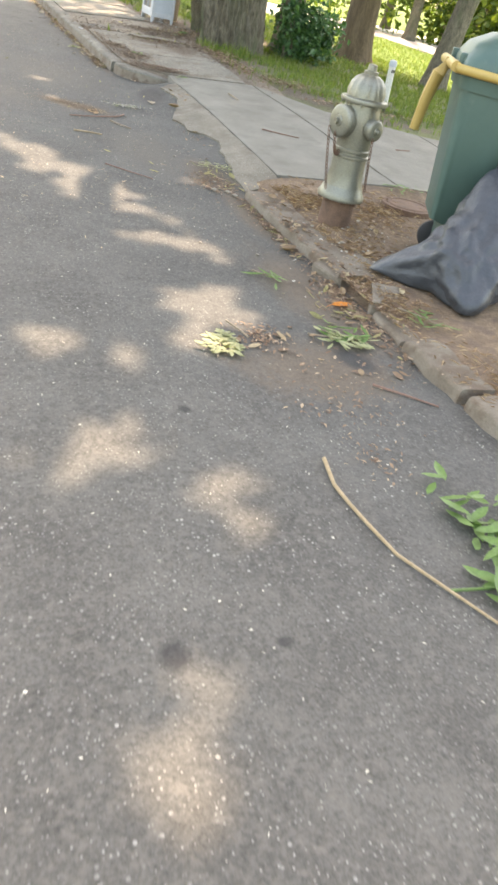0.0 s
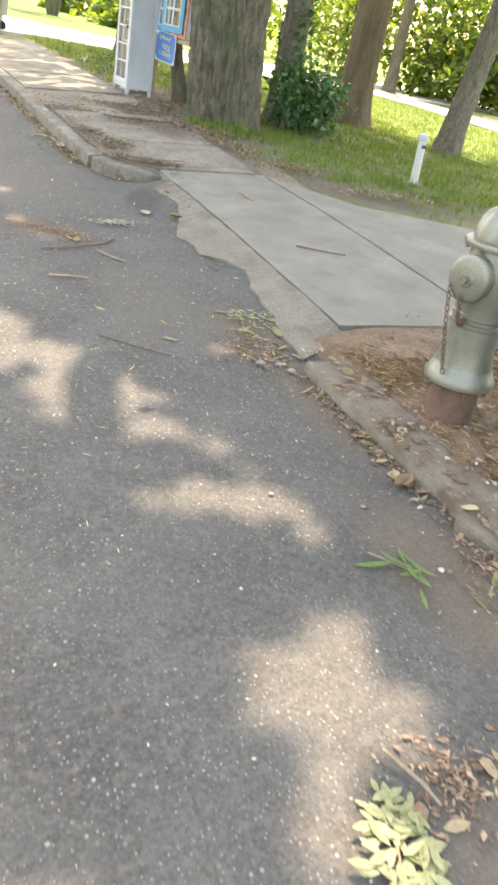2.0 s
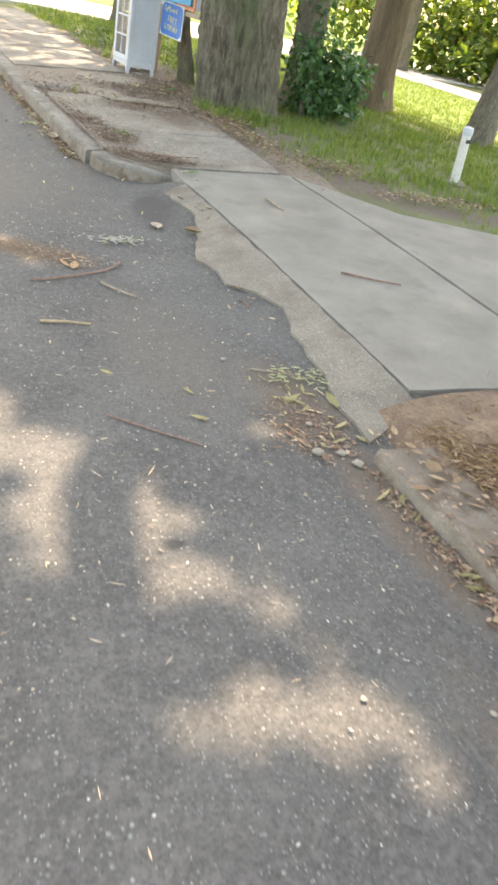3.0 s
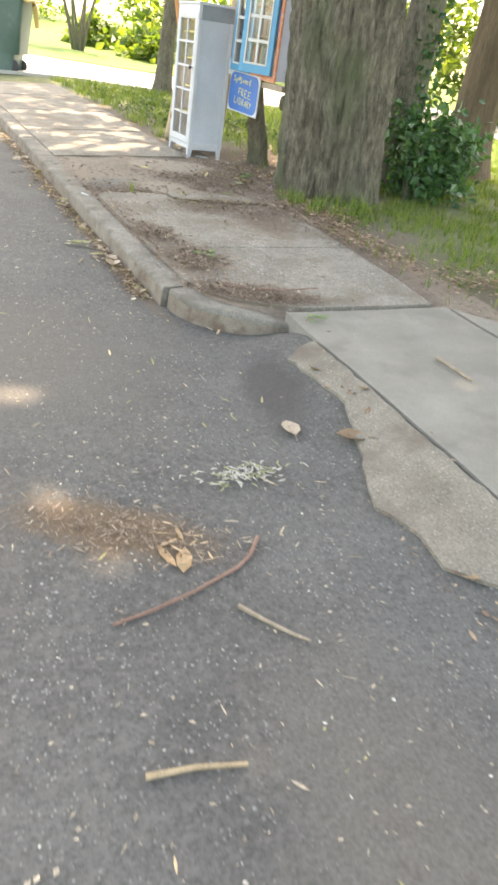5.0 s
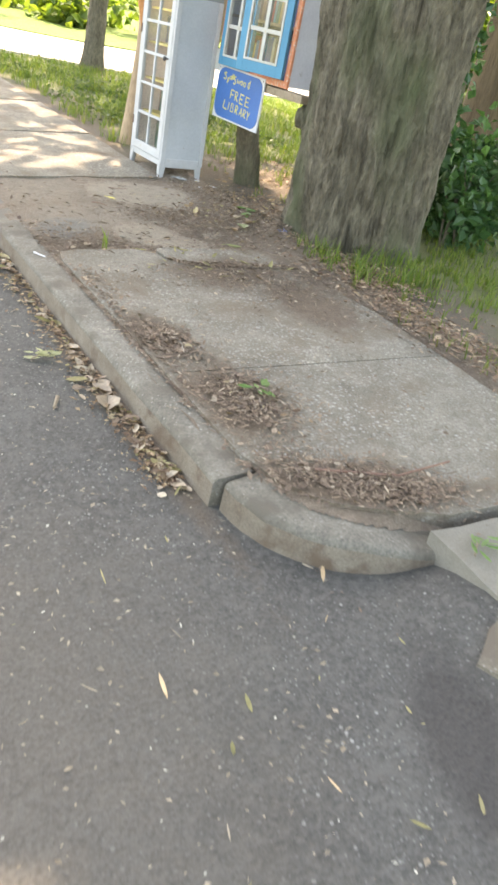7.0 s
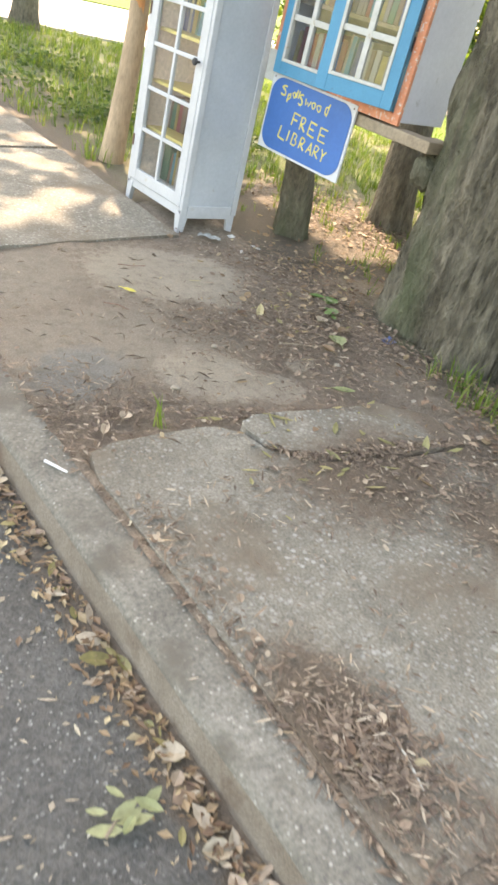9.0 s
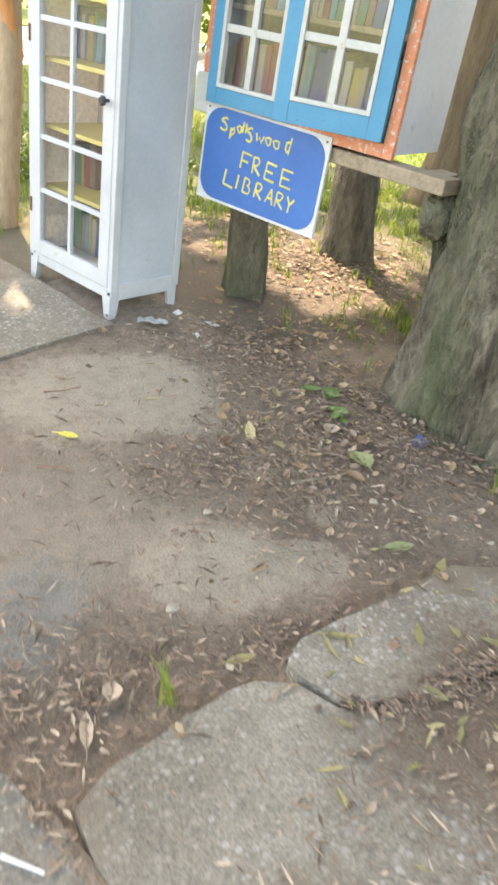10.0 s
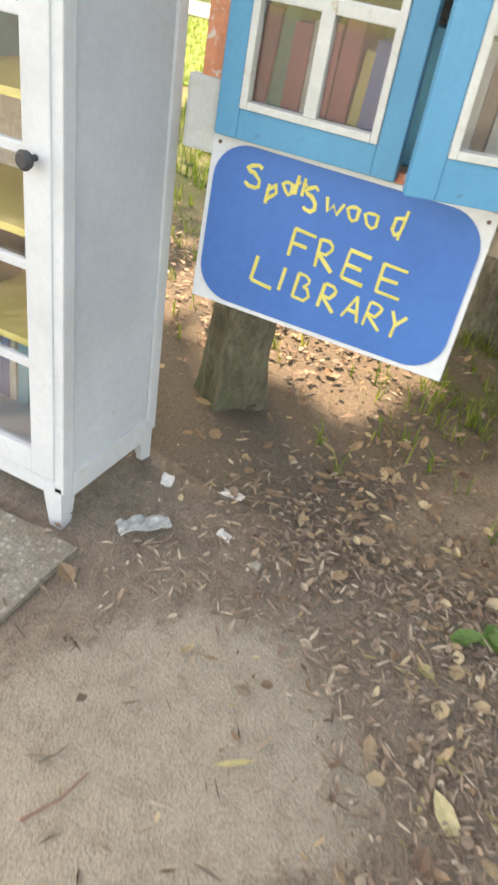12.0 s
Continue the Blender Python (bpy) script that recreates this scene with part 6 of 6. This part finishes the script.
fine = [c for c in fine if c[0] > 2.47 and math.hypot(c[0] - 4.69, c[1] - 11.70) > 0.47 and (R.random() < 0.06 or all(math.hypot((c[0] - x) / rx, (c[1] - y) / ry) > 1 + 0.3 * noise.noise((c[0] * 5, c[1] * 5, 0)) for x, y, rx, ry in PALE))]
fine = [c for c in fine if not (2.5 < c[0] < 3.72 and 11.22 < c[1] < slab_end(c[0]) + 0.02 and R.random() < 0.88)]
flakes("fine_litter", "dark crumbled leaf and bark litter on the dirt", fine[::2], DARK_MULCH, 0.017, 0.34, 81, 0.008)
flakes("fine_litter", "brown crumbled leaf litter on the dirt", fine[1::2], MULCH, 0.022, 0.2, 82, 0.008)
strip = cloud(R, 1500, 4.05, 10.3, 0.22, 1.1) + cloud(R, 800, 4.25, 11.0, 0.25, 0.5) + cloud(R, 600, 4.5, 9.2, 0.5, 0.3) + cloud(R, 500, 5.2, 8.5, 0.9, 0.2)
flakes("fine_litter", "reddish leaf litter between pavement and tree", [c for c in strip if c[0] > 3.82 and math.hypot(c[0] - 4.69, c[1] - 11.70) > 0.47], RED_MULCH, 0.03, 0.42, 83, 0.02)
flakes("sunny_litter", "pale dry leaf litter behind the book box", [c for c in cloud(R, 4200, 5.5, 13.2, 1.0, 0.8) if c[0] > 4.75][::2], MULCH, 0.028, 0.45, 84, 0.02)
needles = cloud(R, 2600, 2.75, 5.15, 0.4, 0.3, 20) + cloud(R, 1800, 2.75, 4.3, 0.3, 0.5) + cloud(R, 1500, 3.3, 4.9, 0.4, 0.45) + cloud(R, 1700, 2.5, 3.45, 0.25, 0.4) + cloud(R, 700, 2.6, 2.4, 0.3, 0.5)
flakes("straw_litter", "rusty pine straw round the hydrant foot", [c for c in needles[::2] if c[0] > (2.64 + 0.06 * noise.noise((c[0], c[1] * 4, 3)) if c[1] > 3.7 else 2.4)], STRAW, 0.045, 0.07, 85, 0.008)
flakes("verge_crumbs", "dark crumbs and bits along the broken kerb", cloud(R, 1300, 2.38, 3.4, 0.16, 0.55) + cloud(R, 700, 2.36, 4.7, 0.06, 0.7) + cloud(R, 500, 2.25, 5.55, 0.2, 0.25) + cloud(R, 160, 1.75, 2.4, 0.3, 0.3) + cloud(R, 260, 1.6, 3.05, 0.13, 0.14) + cloud(R, 60, 1.65, 2.0, 0.12, 0.2), RED_MULCH, 0.02, 0.3, 86, 0.006)
flakes("road_grit", "tiny tan chips and grit scattered on the asphalt", [(R.uniform(0.1, 2.32), 4.4 + 7.2 * R.random() ** 0.8) for _ in range(2800)], TAN_SHREDS, 0.013, 0.45, 88, 0.003, "grit")
flakes("road_grit", "tiny pale chips scattered on the asphalt", [(R.uniform(-0.4, 2.3), R.uniform(0.4, 11.0)) for _ in range(1100)], CHIPS, 0.009, 0.5, 89, 0.003, "grit")
flakes("fine_litter", "leaf crumbs lodged in the crack of the slab", [(x + R.gauss(0, 0.012), 11.18 - 0.22 * (x - 3.3) + 0.9 * max(0.0, 3.16 - x) + R.gauss(0, 0.012)) for x in [3.08 + 0.68 * R.random() for _ in range(700)]], MULCH, 0.026, 0.25, 91, 0.006)
flakes("dark_bits", "short dark twigs and bits on the trodden dirt", cloud(R, 170, 3.2, 12.3, 0.9, 0.8) + cloud(R, 60, 3.0, 11.8, 0.5, 0.3), DARK_MULCH, 0.04, 0.09, 92, 0.004)
flakes("gutter_crumbs", "small tan and brown leaf bits along the gutter", [(kerb_x(y) - 0.01 - abs(R.gauss(0, 0.06)), y) for y in [9.5 + 7 * R.random() ** 1.3 for _ in range(2600)]], DRY, 0.022, 0.4, 87)


def lone_leaf(label, x, y, size, slim, material, turn, curl=0.3, seed=1, lift=0.004):
    rnd = random.Random(seed)
    v, f = one_leaf(size, slim, rnd, curl)
    bm = bmesh.new()
    vv = [bm.verts.new(p) for p in v]
    for q in f:
        bm.faces.new([vv[i] for i in q])
    tube([(-size * 0.72, 0, 0.002), (-size * 0.5, 0, curl * size * 0.3), (0, 0, 0.001), (size * 0.4, 0, curl * size * 0.2)], [0.0012, 0.0014, 0.0012, 0.0006], 5, bm)
    ob = link_bm("leaf", bm, material, True)
    ob.matrix_world = Matrix.Translation((x, y, surface_z(x, y) + lift)) @ pose(0, 0, 0, 0, 0, turn)
    return tagged(ob, label, "leaf")


lone_leaf("single bright orange dead leaf by the kerb", 2.275, 3.425, 0.15, 0.42, ORANGE_LEAF, 10)
lone_leaf("curled tan dead leaf by the kerb", 2.32, 4.26, 0.15, 0.45, DRY, 25, 0.5, 2)
lone_leaf("single yellow leaf on the trodden dirt", 3.213, 12.485, 0.07, 0.5, leaf_mat("yellow_leaf", [(0, (0.66, 0.56, 0.10)), (1, (0.7, 0.6, 0.14))], 0.2), -55, 0.15)
lone_leaf("large pale tan leaf in the gutter", 2.255, 10.05, 0.125, 0.75, PALE_DRY, 70, 0.5, 3)
lone_leaf("large tan leaf in the gutter", 2.28, 10.18, 0.10, 0.6, PALE_DRY, 120, 0.4, 4)
lone_leaf("pale tan leaf on the asphalt", 2.41, 7.90, 0.13, 0.6, PALE_DRY, 80, 0.3, 5)
lone_leaf("broad dry leaf by the driveway edge", 2.60, 7.74, 0.13, 0.7, DRY, 150, 0.4, 6)
lone_leaf("tan leaf on the dirt beside the cabinet", 3.74, 13.02, 0.065, 0.55, DRY, 60, 0.3, 7)
lone_leaf("broad tan leaf in the litter under the oak", 3.92, 12.01, 0.075, 0.75, PALE_DRY, 20, 0.4, 9)
lone_leaf("wilting green lobed leaf in the litter", 3.865, 11.84, 0.10, 0.8, PALE_LEAF, 70, 0.3, 10)
lone_leaf("pale curled leaf beside the broken slab", 3.63, 11.53, 0.10, 0.4, PALE_LEAF, -30, 0.4, 11)
lone_leaf("whitish dry leaf beside the broken slab", 2.75, 11.653, 0.055, 0.8, PALE_DRY, 40, 0.3, 12)
lone_leaf("long tan leaf beside the broken slab", 2.654, 11.61, 0.095, 0.3, PALE_DRY, 55, 0.35, 13)
lone_leaf("slender yellowed leaf at the slab edge", 3.02, 11.54, 0.08, 0.3, YELLOWISH, -20, 0.3, 14)
lone_leaf("slender yellowed leaf on the broken slab", 3.22, 11.42, 0.09, 0.24, YELLOWISH, -45, 0.3, 15)
lone_leaf("brown curled leaf under the oak", 3.78, 11.8, 0.07, 0.6, DRY, 100, 0.6, 16)
lone_leaf("orange-brown leaf under the oak", 3.95, 11.9, 0.075, 0.6, DRY, 10, 0.5, 17)
lone_leaf("yellow flower-like leaf on the dirt", 3.95, 12.28, 0.05, 0.6, YELLOWISH, 60, 0.3, 8)


def sprig(name, label, x, y, n, size, slim, material, spread, turn, seed, stem=None):
    """A broken-off sprig: leaves fanning from a thin stem on the ground."""
    rnd = random.Random(seed)
    ob = thing(name, label, "sprig", at=Matrix.Translation((x, y, surface_z(x, y) + 0.004)) @ pose(0, 0, 0, 0, 0, turn))
    part("stem", tube([(-spread * 1.1, 0, 0.004), (0, 0.01, 0.012), (spread * 0.7, 0, 0.008)], [0.004, 0.003, 0.0015], 6), TWIG, ob)
    for i in range(n):
        v, f = one_leaf(size * rnd.uniform(0.7, 1.2), slim, rnd, rnd.uniform(0.1, 0.35))
        bm = bmesh.new()
        vv = [bm.verts.new(p) for p in v]
        for q in f:
            bm.faces.new([vv[k] for k in q])
        lf = part("leaf", bm, material, ob, smooth=True)
        a = rnd.uniform(0, 360)
        u = rnd.uniform(-0.7, 0.7) * spread
        lf.matrix_basis = Matrix.Translation((u, rnd.uniform(-0.5, 0.5) * spread, 0.006 + rnd.uniform(0, 0.014))) @ pose(0, 0, 0, rnd.gauss(0, 9), rnd.gauss(0, 5), a) @ Matrix.Translation((size * 0.55, 0, 0))
    return ob


sprig("leafy_sprig", "heap of pale green leaves lying on the asphalt", 1.37, 2.95, 84, 0.06, 0.36, PALE_LEAF, 0.14, 60, 1)
sprig("leafy_sprig", "broken green leafy sprig by the kerb", 2.10, 3.02, 22, 0.11, 0.18, FRESH, 0.15, -40, 2)
sprig("leafy_sprig", "wilted olive leafy sprig beside the kerb", 2.05, 2.98, 40, 0.085, 0.26, PALE_LEAF, 0.17, -30, 17)
sprig("leafy_sprig", "broken green leafy sprig by the kerb", 1.97, 3.78, 9, 0.13, 0.16, FRESH, 0.12, -60, 3)
sprig("leafy_sprig", "wilted grey-green sprig on the asphalt", 2.40, 5.95, 70, 0.045, 0.24, PALE_LEAF, 0.19, -30, 4)
sprig("leafy_sprig", "small green sprig on the asphalt by the gutter", 2.139, 10.50, 9, 0.065, 0.36, PALE_LEAF, 0.05, 20, 5)
sprig("leafy_sprig", "small green sprig on the leaf litter", 2.78, 9.83, 8, 0.06, 0.35, FRESH, 0.06, -30, 6)
sprig("leafy_sprig", "green tuft growing at the kerb end", 2.97, 8.78, 10, 0.07, 0.2, FRESH, 0.06, 30, 7)
sprig("leafy_sprig", "green sprig lying on the verge under the bag", 2.62, 3.1, 14, 0.12, 0.13, FRESH, 0.16, -60, 8)
sprig("leafy_sprig", "small green seedling in the leaf litter", 4.0, 12.05, 6, 0.06, 0.55, FRESH, 0.04, 0, 9)

sprig("leafy_sprig", "green weed growing at the driveway edge", 3.85, 5.42, 16, 0.09, 0.22, FRESH, 0.14, 20, 12)
sprig("leafy_sprig", "green weed growing at the driveway edge", 4.1, 5.38, 12, 0.08, 0.22, FRESH, 0.1, -20, 13)

# the long fallen twig with its fresh leaves
branch = thing("fallen_branch", "long curved fallen twig with fresh green leaves", "branch")
pts = [(1.435, 2.0), (1.395, 1.84), (1.398, 1.73), (1.408, 1.62), (1.43, 1.45), (1.516, 1.264), (1.59, 1.11), (1.66, 0.97)]
part("stem", tube([(x, y, road_z(y) + 0.022) for x, y in pts], [0.0085, 0.0075, 0.007, 0.0068, 0.0062, 0.0055, 0.0045, 0.003], 8), TAN_TWIG, branch, "tan bent stem", True)
part("side_shoot", tube([(1.516, 1.264, road_z(1.2) + 0.022), (1.66, 1.24, road_z(1.2) + 0.03), (1.80, 1.23, road_z(1.2) + 0.04)], [0.006, 0.005, 0.003], 7), FRESH, branch, "green side shoot", True)
rnd = random.Random(21)
for i in range(74):
    v, f = one_leaf(0.115 * rnd.uniform(0.7, 1.2), 0.34, rnd, rnd.uniform(0.05, 0.3))
    bm = bmesh.new()
    vv = [bm.verts.new(p) for p in v]
    for q in f:
        bm.faces.new([vv[k] for k in q])
    lf = part("leaf", bm, FRESH, branch, smooth=True)
    x, y = (1.86 + rnd.gauss(0, 0.075), 1.50 + rnd.gauss(0, 0.13)) if i < 50 else (1.74 + rnd.gauss(0, 0.06), 1.2 + rnd.gauss(0, 0.09))
    lf.matrix_basis = Matrix.Translation((x, y, road_z(y) + 0.025 + rnd.uniform(0, 0.045))) @ pose(0, 0, 0, rnd.gauss(0, 18), rnd.gauss(0, 14), rnd.uniform(0, 360))


def stick(label, pts, r, material, seed=0, lift=0.0):
    rnd = random.Random(seed)
    p = [(x, y, surface_z(x, y) + r + lift) for x, y in pts]
    bm = tube(p, [r * (1 - 0.35 * i / (len(p) - 1)) for i in range(len(p))], 8)
    for v in bm.verts:
        v.co += Vector((rnd.uniform(-1, 1), rnd.uniform(-1, 1), rnd.uniform(-1, 1))) * r * 0.12
    ob = link_bm("stick", bm, material, True)
    return tagged(ob, label, "stick")


stick("dark reddish curved stick on the asphalt", [(1.968, 7.265), (1.91, 7.19), (1.845, 7.14), (1.686, 7.074), (1.55, 7.03), (1.424, 7.003)], 0.0065, TWIG_RED, 1)
stick("short grey-brown stick on the asphalt", [(1.780, 6.985), (1.83, 6.91), (1.88, 6.845), (1.918, 6.808)], 0.007, TWIG, 2)
stick("pale broken stick on the asphalt", [(1.372, 6.545), (1.485, 6.535), (1.596, 6.508)], 0.0075, TAN_TWIG, 3)
stick("thin dark twig across the asphalt", [(1.45, 5.75), (1.6, 5.62), (1.75, 5.5)], 0.004, TWIG_RED, 4)
stick("thin twig lying near the kerb", [(1.98, 2.55), (2.1, 2.45), (2.22, 2.34)], 0.006, TWIG_RED, 5)
stick("thin twig in the leaf heap", [(1.46, 3.16), (1.5, 3.05), (1.51, 2.98)], 0.006, TWIG, 6, 0.02)
stick("short brown stick on the asphalt by the gutter", [(2.09, 10.15), (2.05, 10.07)], 0.008, TWIG, 7)
stick("dark twig on the driveway", [(3.2, 6.9), (3.36, 6.78), (3.5, 6.7)], 0.006, TWIG_RED, 8)
stick("brown stick on the driveway slab", [(3.345, 8.21), (3.35, 7.95)], 0.009, TWIG, 9)
stick("thin dark twig on the driveway", [(4.6, 6.7), (4.8, 6.75)], 0.006, TWIG_RED, 10)
stick("long thin twig in the litter by the kerb", [(2.68, 9.28), (2.95, 9.16), (3.2, 9.17)], 0.006, TWIG_RED, 11)
stick("thin twig on the trodden dirt", [(3.3, 12.75), (3.36, 12.72), (3.42, 12.71)], 0.003, TWIG_RED, 12)
stick("short twig on the trodden dirt", [(3.05, 12.4), (3.1, 12.37), (3.12, 12.32)], 0.003, TWIG_RED, 13)
stick("thin twig on the trodden dirt", [(3.6, 11.9), (3.75, 11.84), (3.85, 11.83)], 0.004, TWIG, 14)
stick("white curved straw on the pavement", [(2.67, 10.34), (2.665, 10.28), (2.64, 10.2)], 0.004, CHIPS, 15)
stick("pale blue-white plastic tube on the kerb", [(2.40, 11.495), (2.437, 11.424)], 0.005, SIGN_WHITE, 16)

# a split wood chip in the patch of sun
chip = thing("wood_chip", "split pale wood chips lying on the asphalt", "wood chip", at=Matrix.Translation((1.70, 7.215, road_z(7.2) + 0.013)))
for i, (dx, dy, a, L, w) in enumerate(((0, 0, 68, 0.13, 0.05), (-0.045, 0.03, 100, 0.12, 0.03), (0.03, 0.13, 88, 0.09, 0.016), (-0.02, 0.09, 20, 0.10, 0.012))):
    v, f = one_leaf(L, w / L, rnd, 0.12)
    bm = bmesh.new()
    vv = [bm.verts.new(p) for p in v]
    for q in f:
        bm.faces.new([vv[k] for k in q])
    bmesh.ops.solidify(bm, geom=bm.faces[:], thickness=0.006)
    part("splinter", bm, WOOD_CHIP, chip).matrix_basis = Matrix.Translation((dx, dy, 0.002 * i)) @ pose(0, 0, 0, 0, 0, a)

# frayed white strips stuck to the road
strips = thing("torn_paper", "frayed white strips flattened on the asphalt", "paper", at=Matrix.Translation((2.08, 7.62, road_z(7.6) + 0.014)))
for i in range(110):
    L = rnd.uniform(0.015, 0.045) if i % 12 else rnd.uniform(0.06, 0.09)
    bm = bmesh.new()
    tube([(-L / 2, 0, 0), (0, rnd.uniform(-0.012, 0.012), 0.003), (L / 2, 0, 0)], [0.0015, 0.0042, 0.0012], 5, bm, squash=0.3)
    part("strip", bm, CHIPS if i % 4 else PALE_LEAF, strips).matrix_basis = Matrix.Translation((rnd.gauss(0, 0.085), rnd.gauss(0, 0.03), 0.0001 * i)) @ pose(0, 0, 0, 0, 0, rnd.gauss(-30, 55))


def pebble(x, y, r, label="small pale stone by the driveway edge"):
    bm = bmesh.new()
    bmesh.ops.create_icosphere(bm, subdivisions=2, radius=r * 0.7)
    for v in bm.verts:
        v.co *= 1 + 0.35 * noise.noise(v.co * (1.4 / r) + Vector((x, y, 0)))
        v.co.z *= 0.45
    ob = link_bm("stone", bm, STONE, True)
    ob.matrix_world = Matrix.Translation((x, y, surface_z(x, y) + r * 0.25))
    tagged(ob, label, "stone", "stones along the kerb")


for x, y, r in ((2.20, 5.38, 0.035), (2.30, 5.36, 0.03), (2.33, 5.28, 0.035), (2.12, 6.15, 0.018), (2.27, 5.58, 0.022), (1.72, 4.3, 0.014), (2.05, 4.15, 0.016), (2.7, 4.25, 0.025), (2.62, 4.55, 0.02), (2.78, 4.1, 0.018), (2.9, 4.3, 0.02)):
    pebble(x, y, r)
for x, y, r in ((3.3, 11.95, 0.02), (3.0, 11.75, 0.025), (3.5, 12.2, 0.014), (4.0, 12.7, 0.02), (3.75, 11.7, 0.02)):
    pebble(x, y, r, "small pale stone on the trodden dirt")

# lumps of broken kerb in the verge
for x, y, sx, sy, sz, a in ((2.56, 3.44, 0.16, 0.09, 0.035, 60), (2.58, 3.9, 0.2, 0.13, 0.02, 20)):
    bm = bmesh.new()
    box(bm, (-sx, -sy, -0.05), (sx, sy, sz), 0.02)
    for v in bm.verts:
        v.co += noise.noise_vector(v.co * 7 + Vector((x, y, 0))) * 0.03
    ob = link_bm("concrete_lump", bm, DIRTY_KERB)
    ob.matrix_world = Matrix.Translation((x, y, walk_z(x, y) - 0.015)) @ pose(0, 0, 0, 3, -4, a)
    tagged(ob, "broken piece of concrete kerb in the dirt", "rubble", "broken kerb pieces")

# a crushed clear plastic wrapper by the cabinet
bm = bmesh.new()
bmesh.ops.create_grid(bm, x_segments=10, y_segments=6, size=0.5)
for v in bm.verts:
    v.co.x *= 0.12
    v.co.y *= 0.05
    v.co.z = 0.014 + 0.014 * noise.noise((v.co.x * 60, v.co.y * 60, 2))
wrap = link_bm("wrapper", bm, PLASTIC)
wrap.modifiers.new("thickness", "SOLIDIFY").thickness = 0.002
wrap.matrix_world = Matrix.Translation((3.95, 12.97, walk_z(3.95, 12.97) + 0.008)) @ pose(0, 0, 0, 0, 0, -40)
tagged(wrap, "crushed dirty clear plastic wrapper on the dirt", "wrapper")


def paper_scrap(x, y, size, turn, seed):
    """A torn scrap, buckled and thin."""
    bm = bmesh.new()
    bmesh.ops.create_grid(bm, x_segments=4, y_segments=3, size=0.5)
    for v in bm.verts:
        q = noise.noise_vector(v.co * 3 + Vector((seed, 0, 0)))
        v.co = Vector((v.co.x * size + q.x * size * 0.25, v.co.y * size * 0.6 + q.y * size * 0.2, 0.006 + 0.006 * q.z))
    bmesh.ops.solidify(bm, geom=bm.faces[:], thickness=0.001)
    ob = link_bm("paper_scrap", bm, PAPER)
    ob.matrix_world = Matrix.Translation((x, y, surface_z(x, y) - 0.008)) @ pose(0, 0, 0, 6, 0, turn)
    return tagged(ob, "small torn white paper scrap on the dirt", "paper", "paper scraps by the cabinet")


BLUE_FILM = rough_surface("blue_plastic_film", (0.06, 0.12, 0.32), (0.12, 0.2, 0.42), 20.0, 90.0, 0.4)
PAPER = rough_surface("dirty_paper", (0.52, 0.52, 0.5), (0.66, 0.66, 0.64), 20.0, 90.0, 0.8)
scrap = paper_scrap(4.15, 11.80, 0.075, 10, 5)
scrap.data.materials[0] = BLUE_FILM
tagged(scrap, "crumpled blue plastic scrap at the foot of the oak", "wrapper")
paper_scrap(4.14, 13.03, 0.05, 20, 1)
paper_scrap(4.20, 12.87, 0.055, 100, 2)
paper_scrap(4.05, 12.81, 0.045, 80, 3)
sprig("leafy_sprig", "green seedling growing by the tree foot", 4.12, 12.2, 7, 0.07, 0.5, FRESH, 0.04, 40, 15)
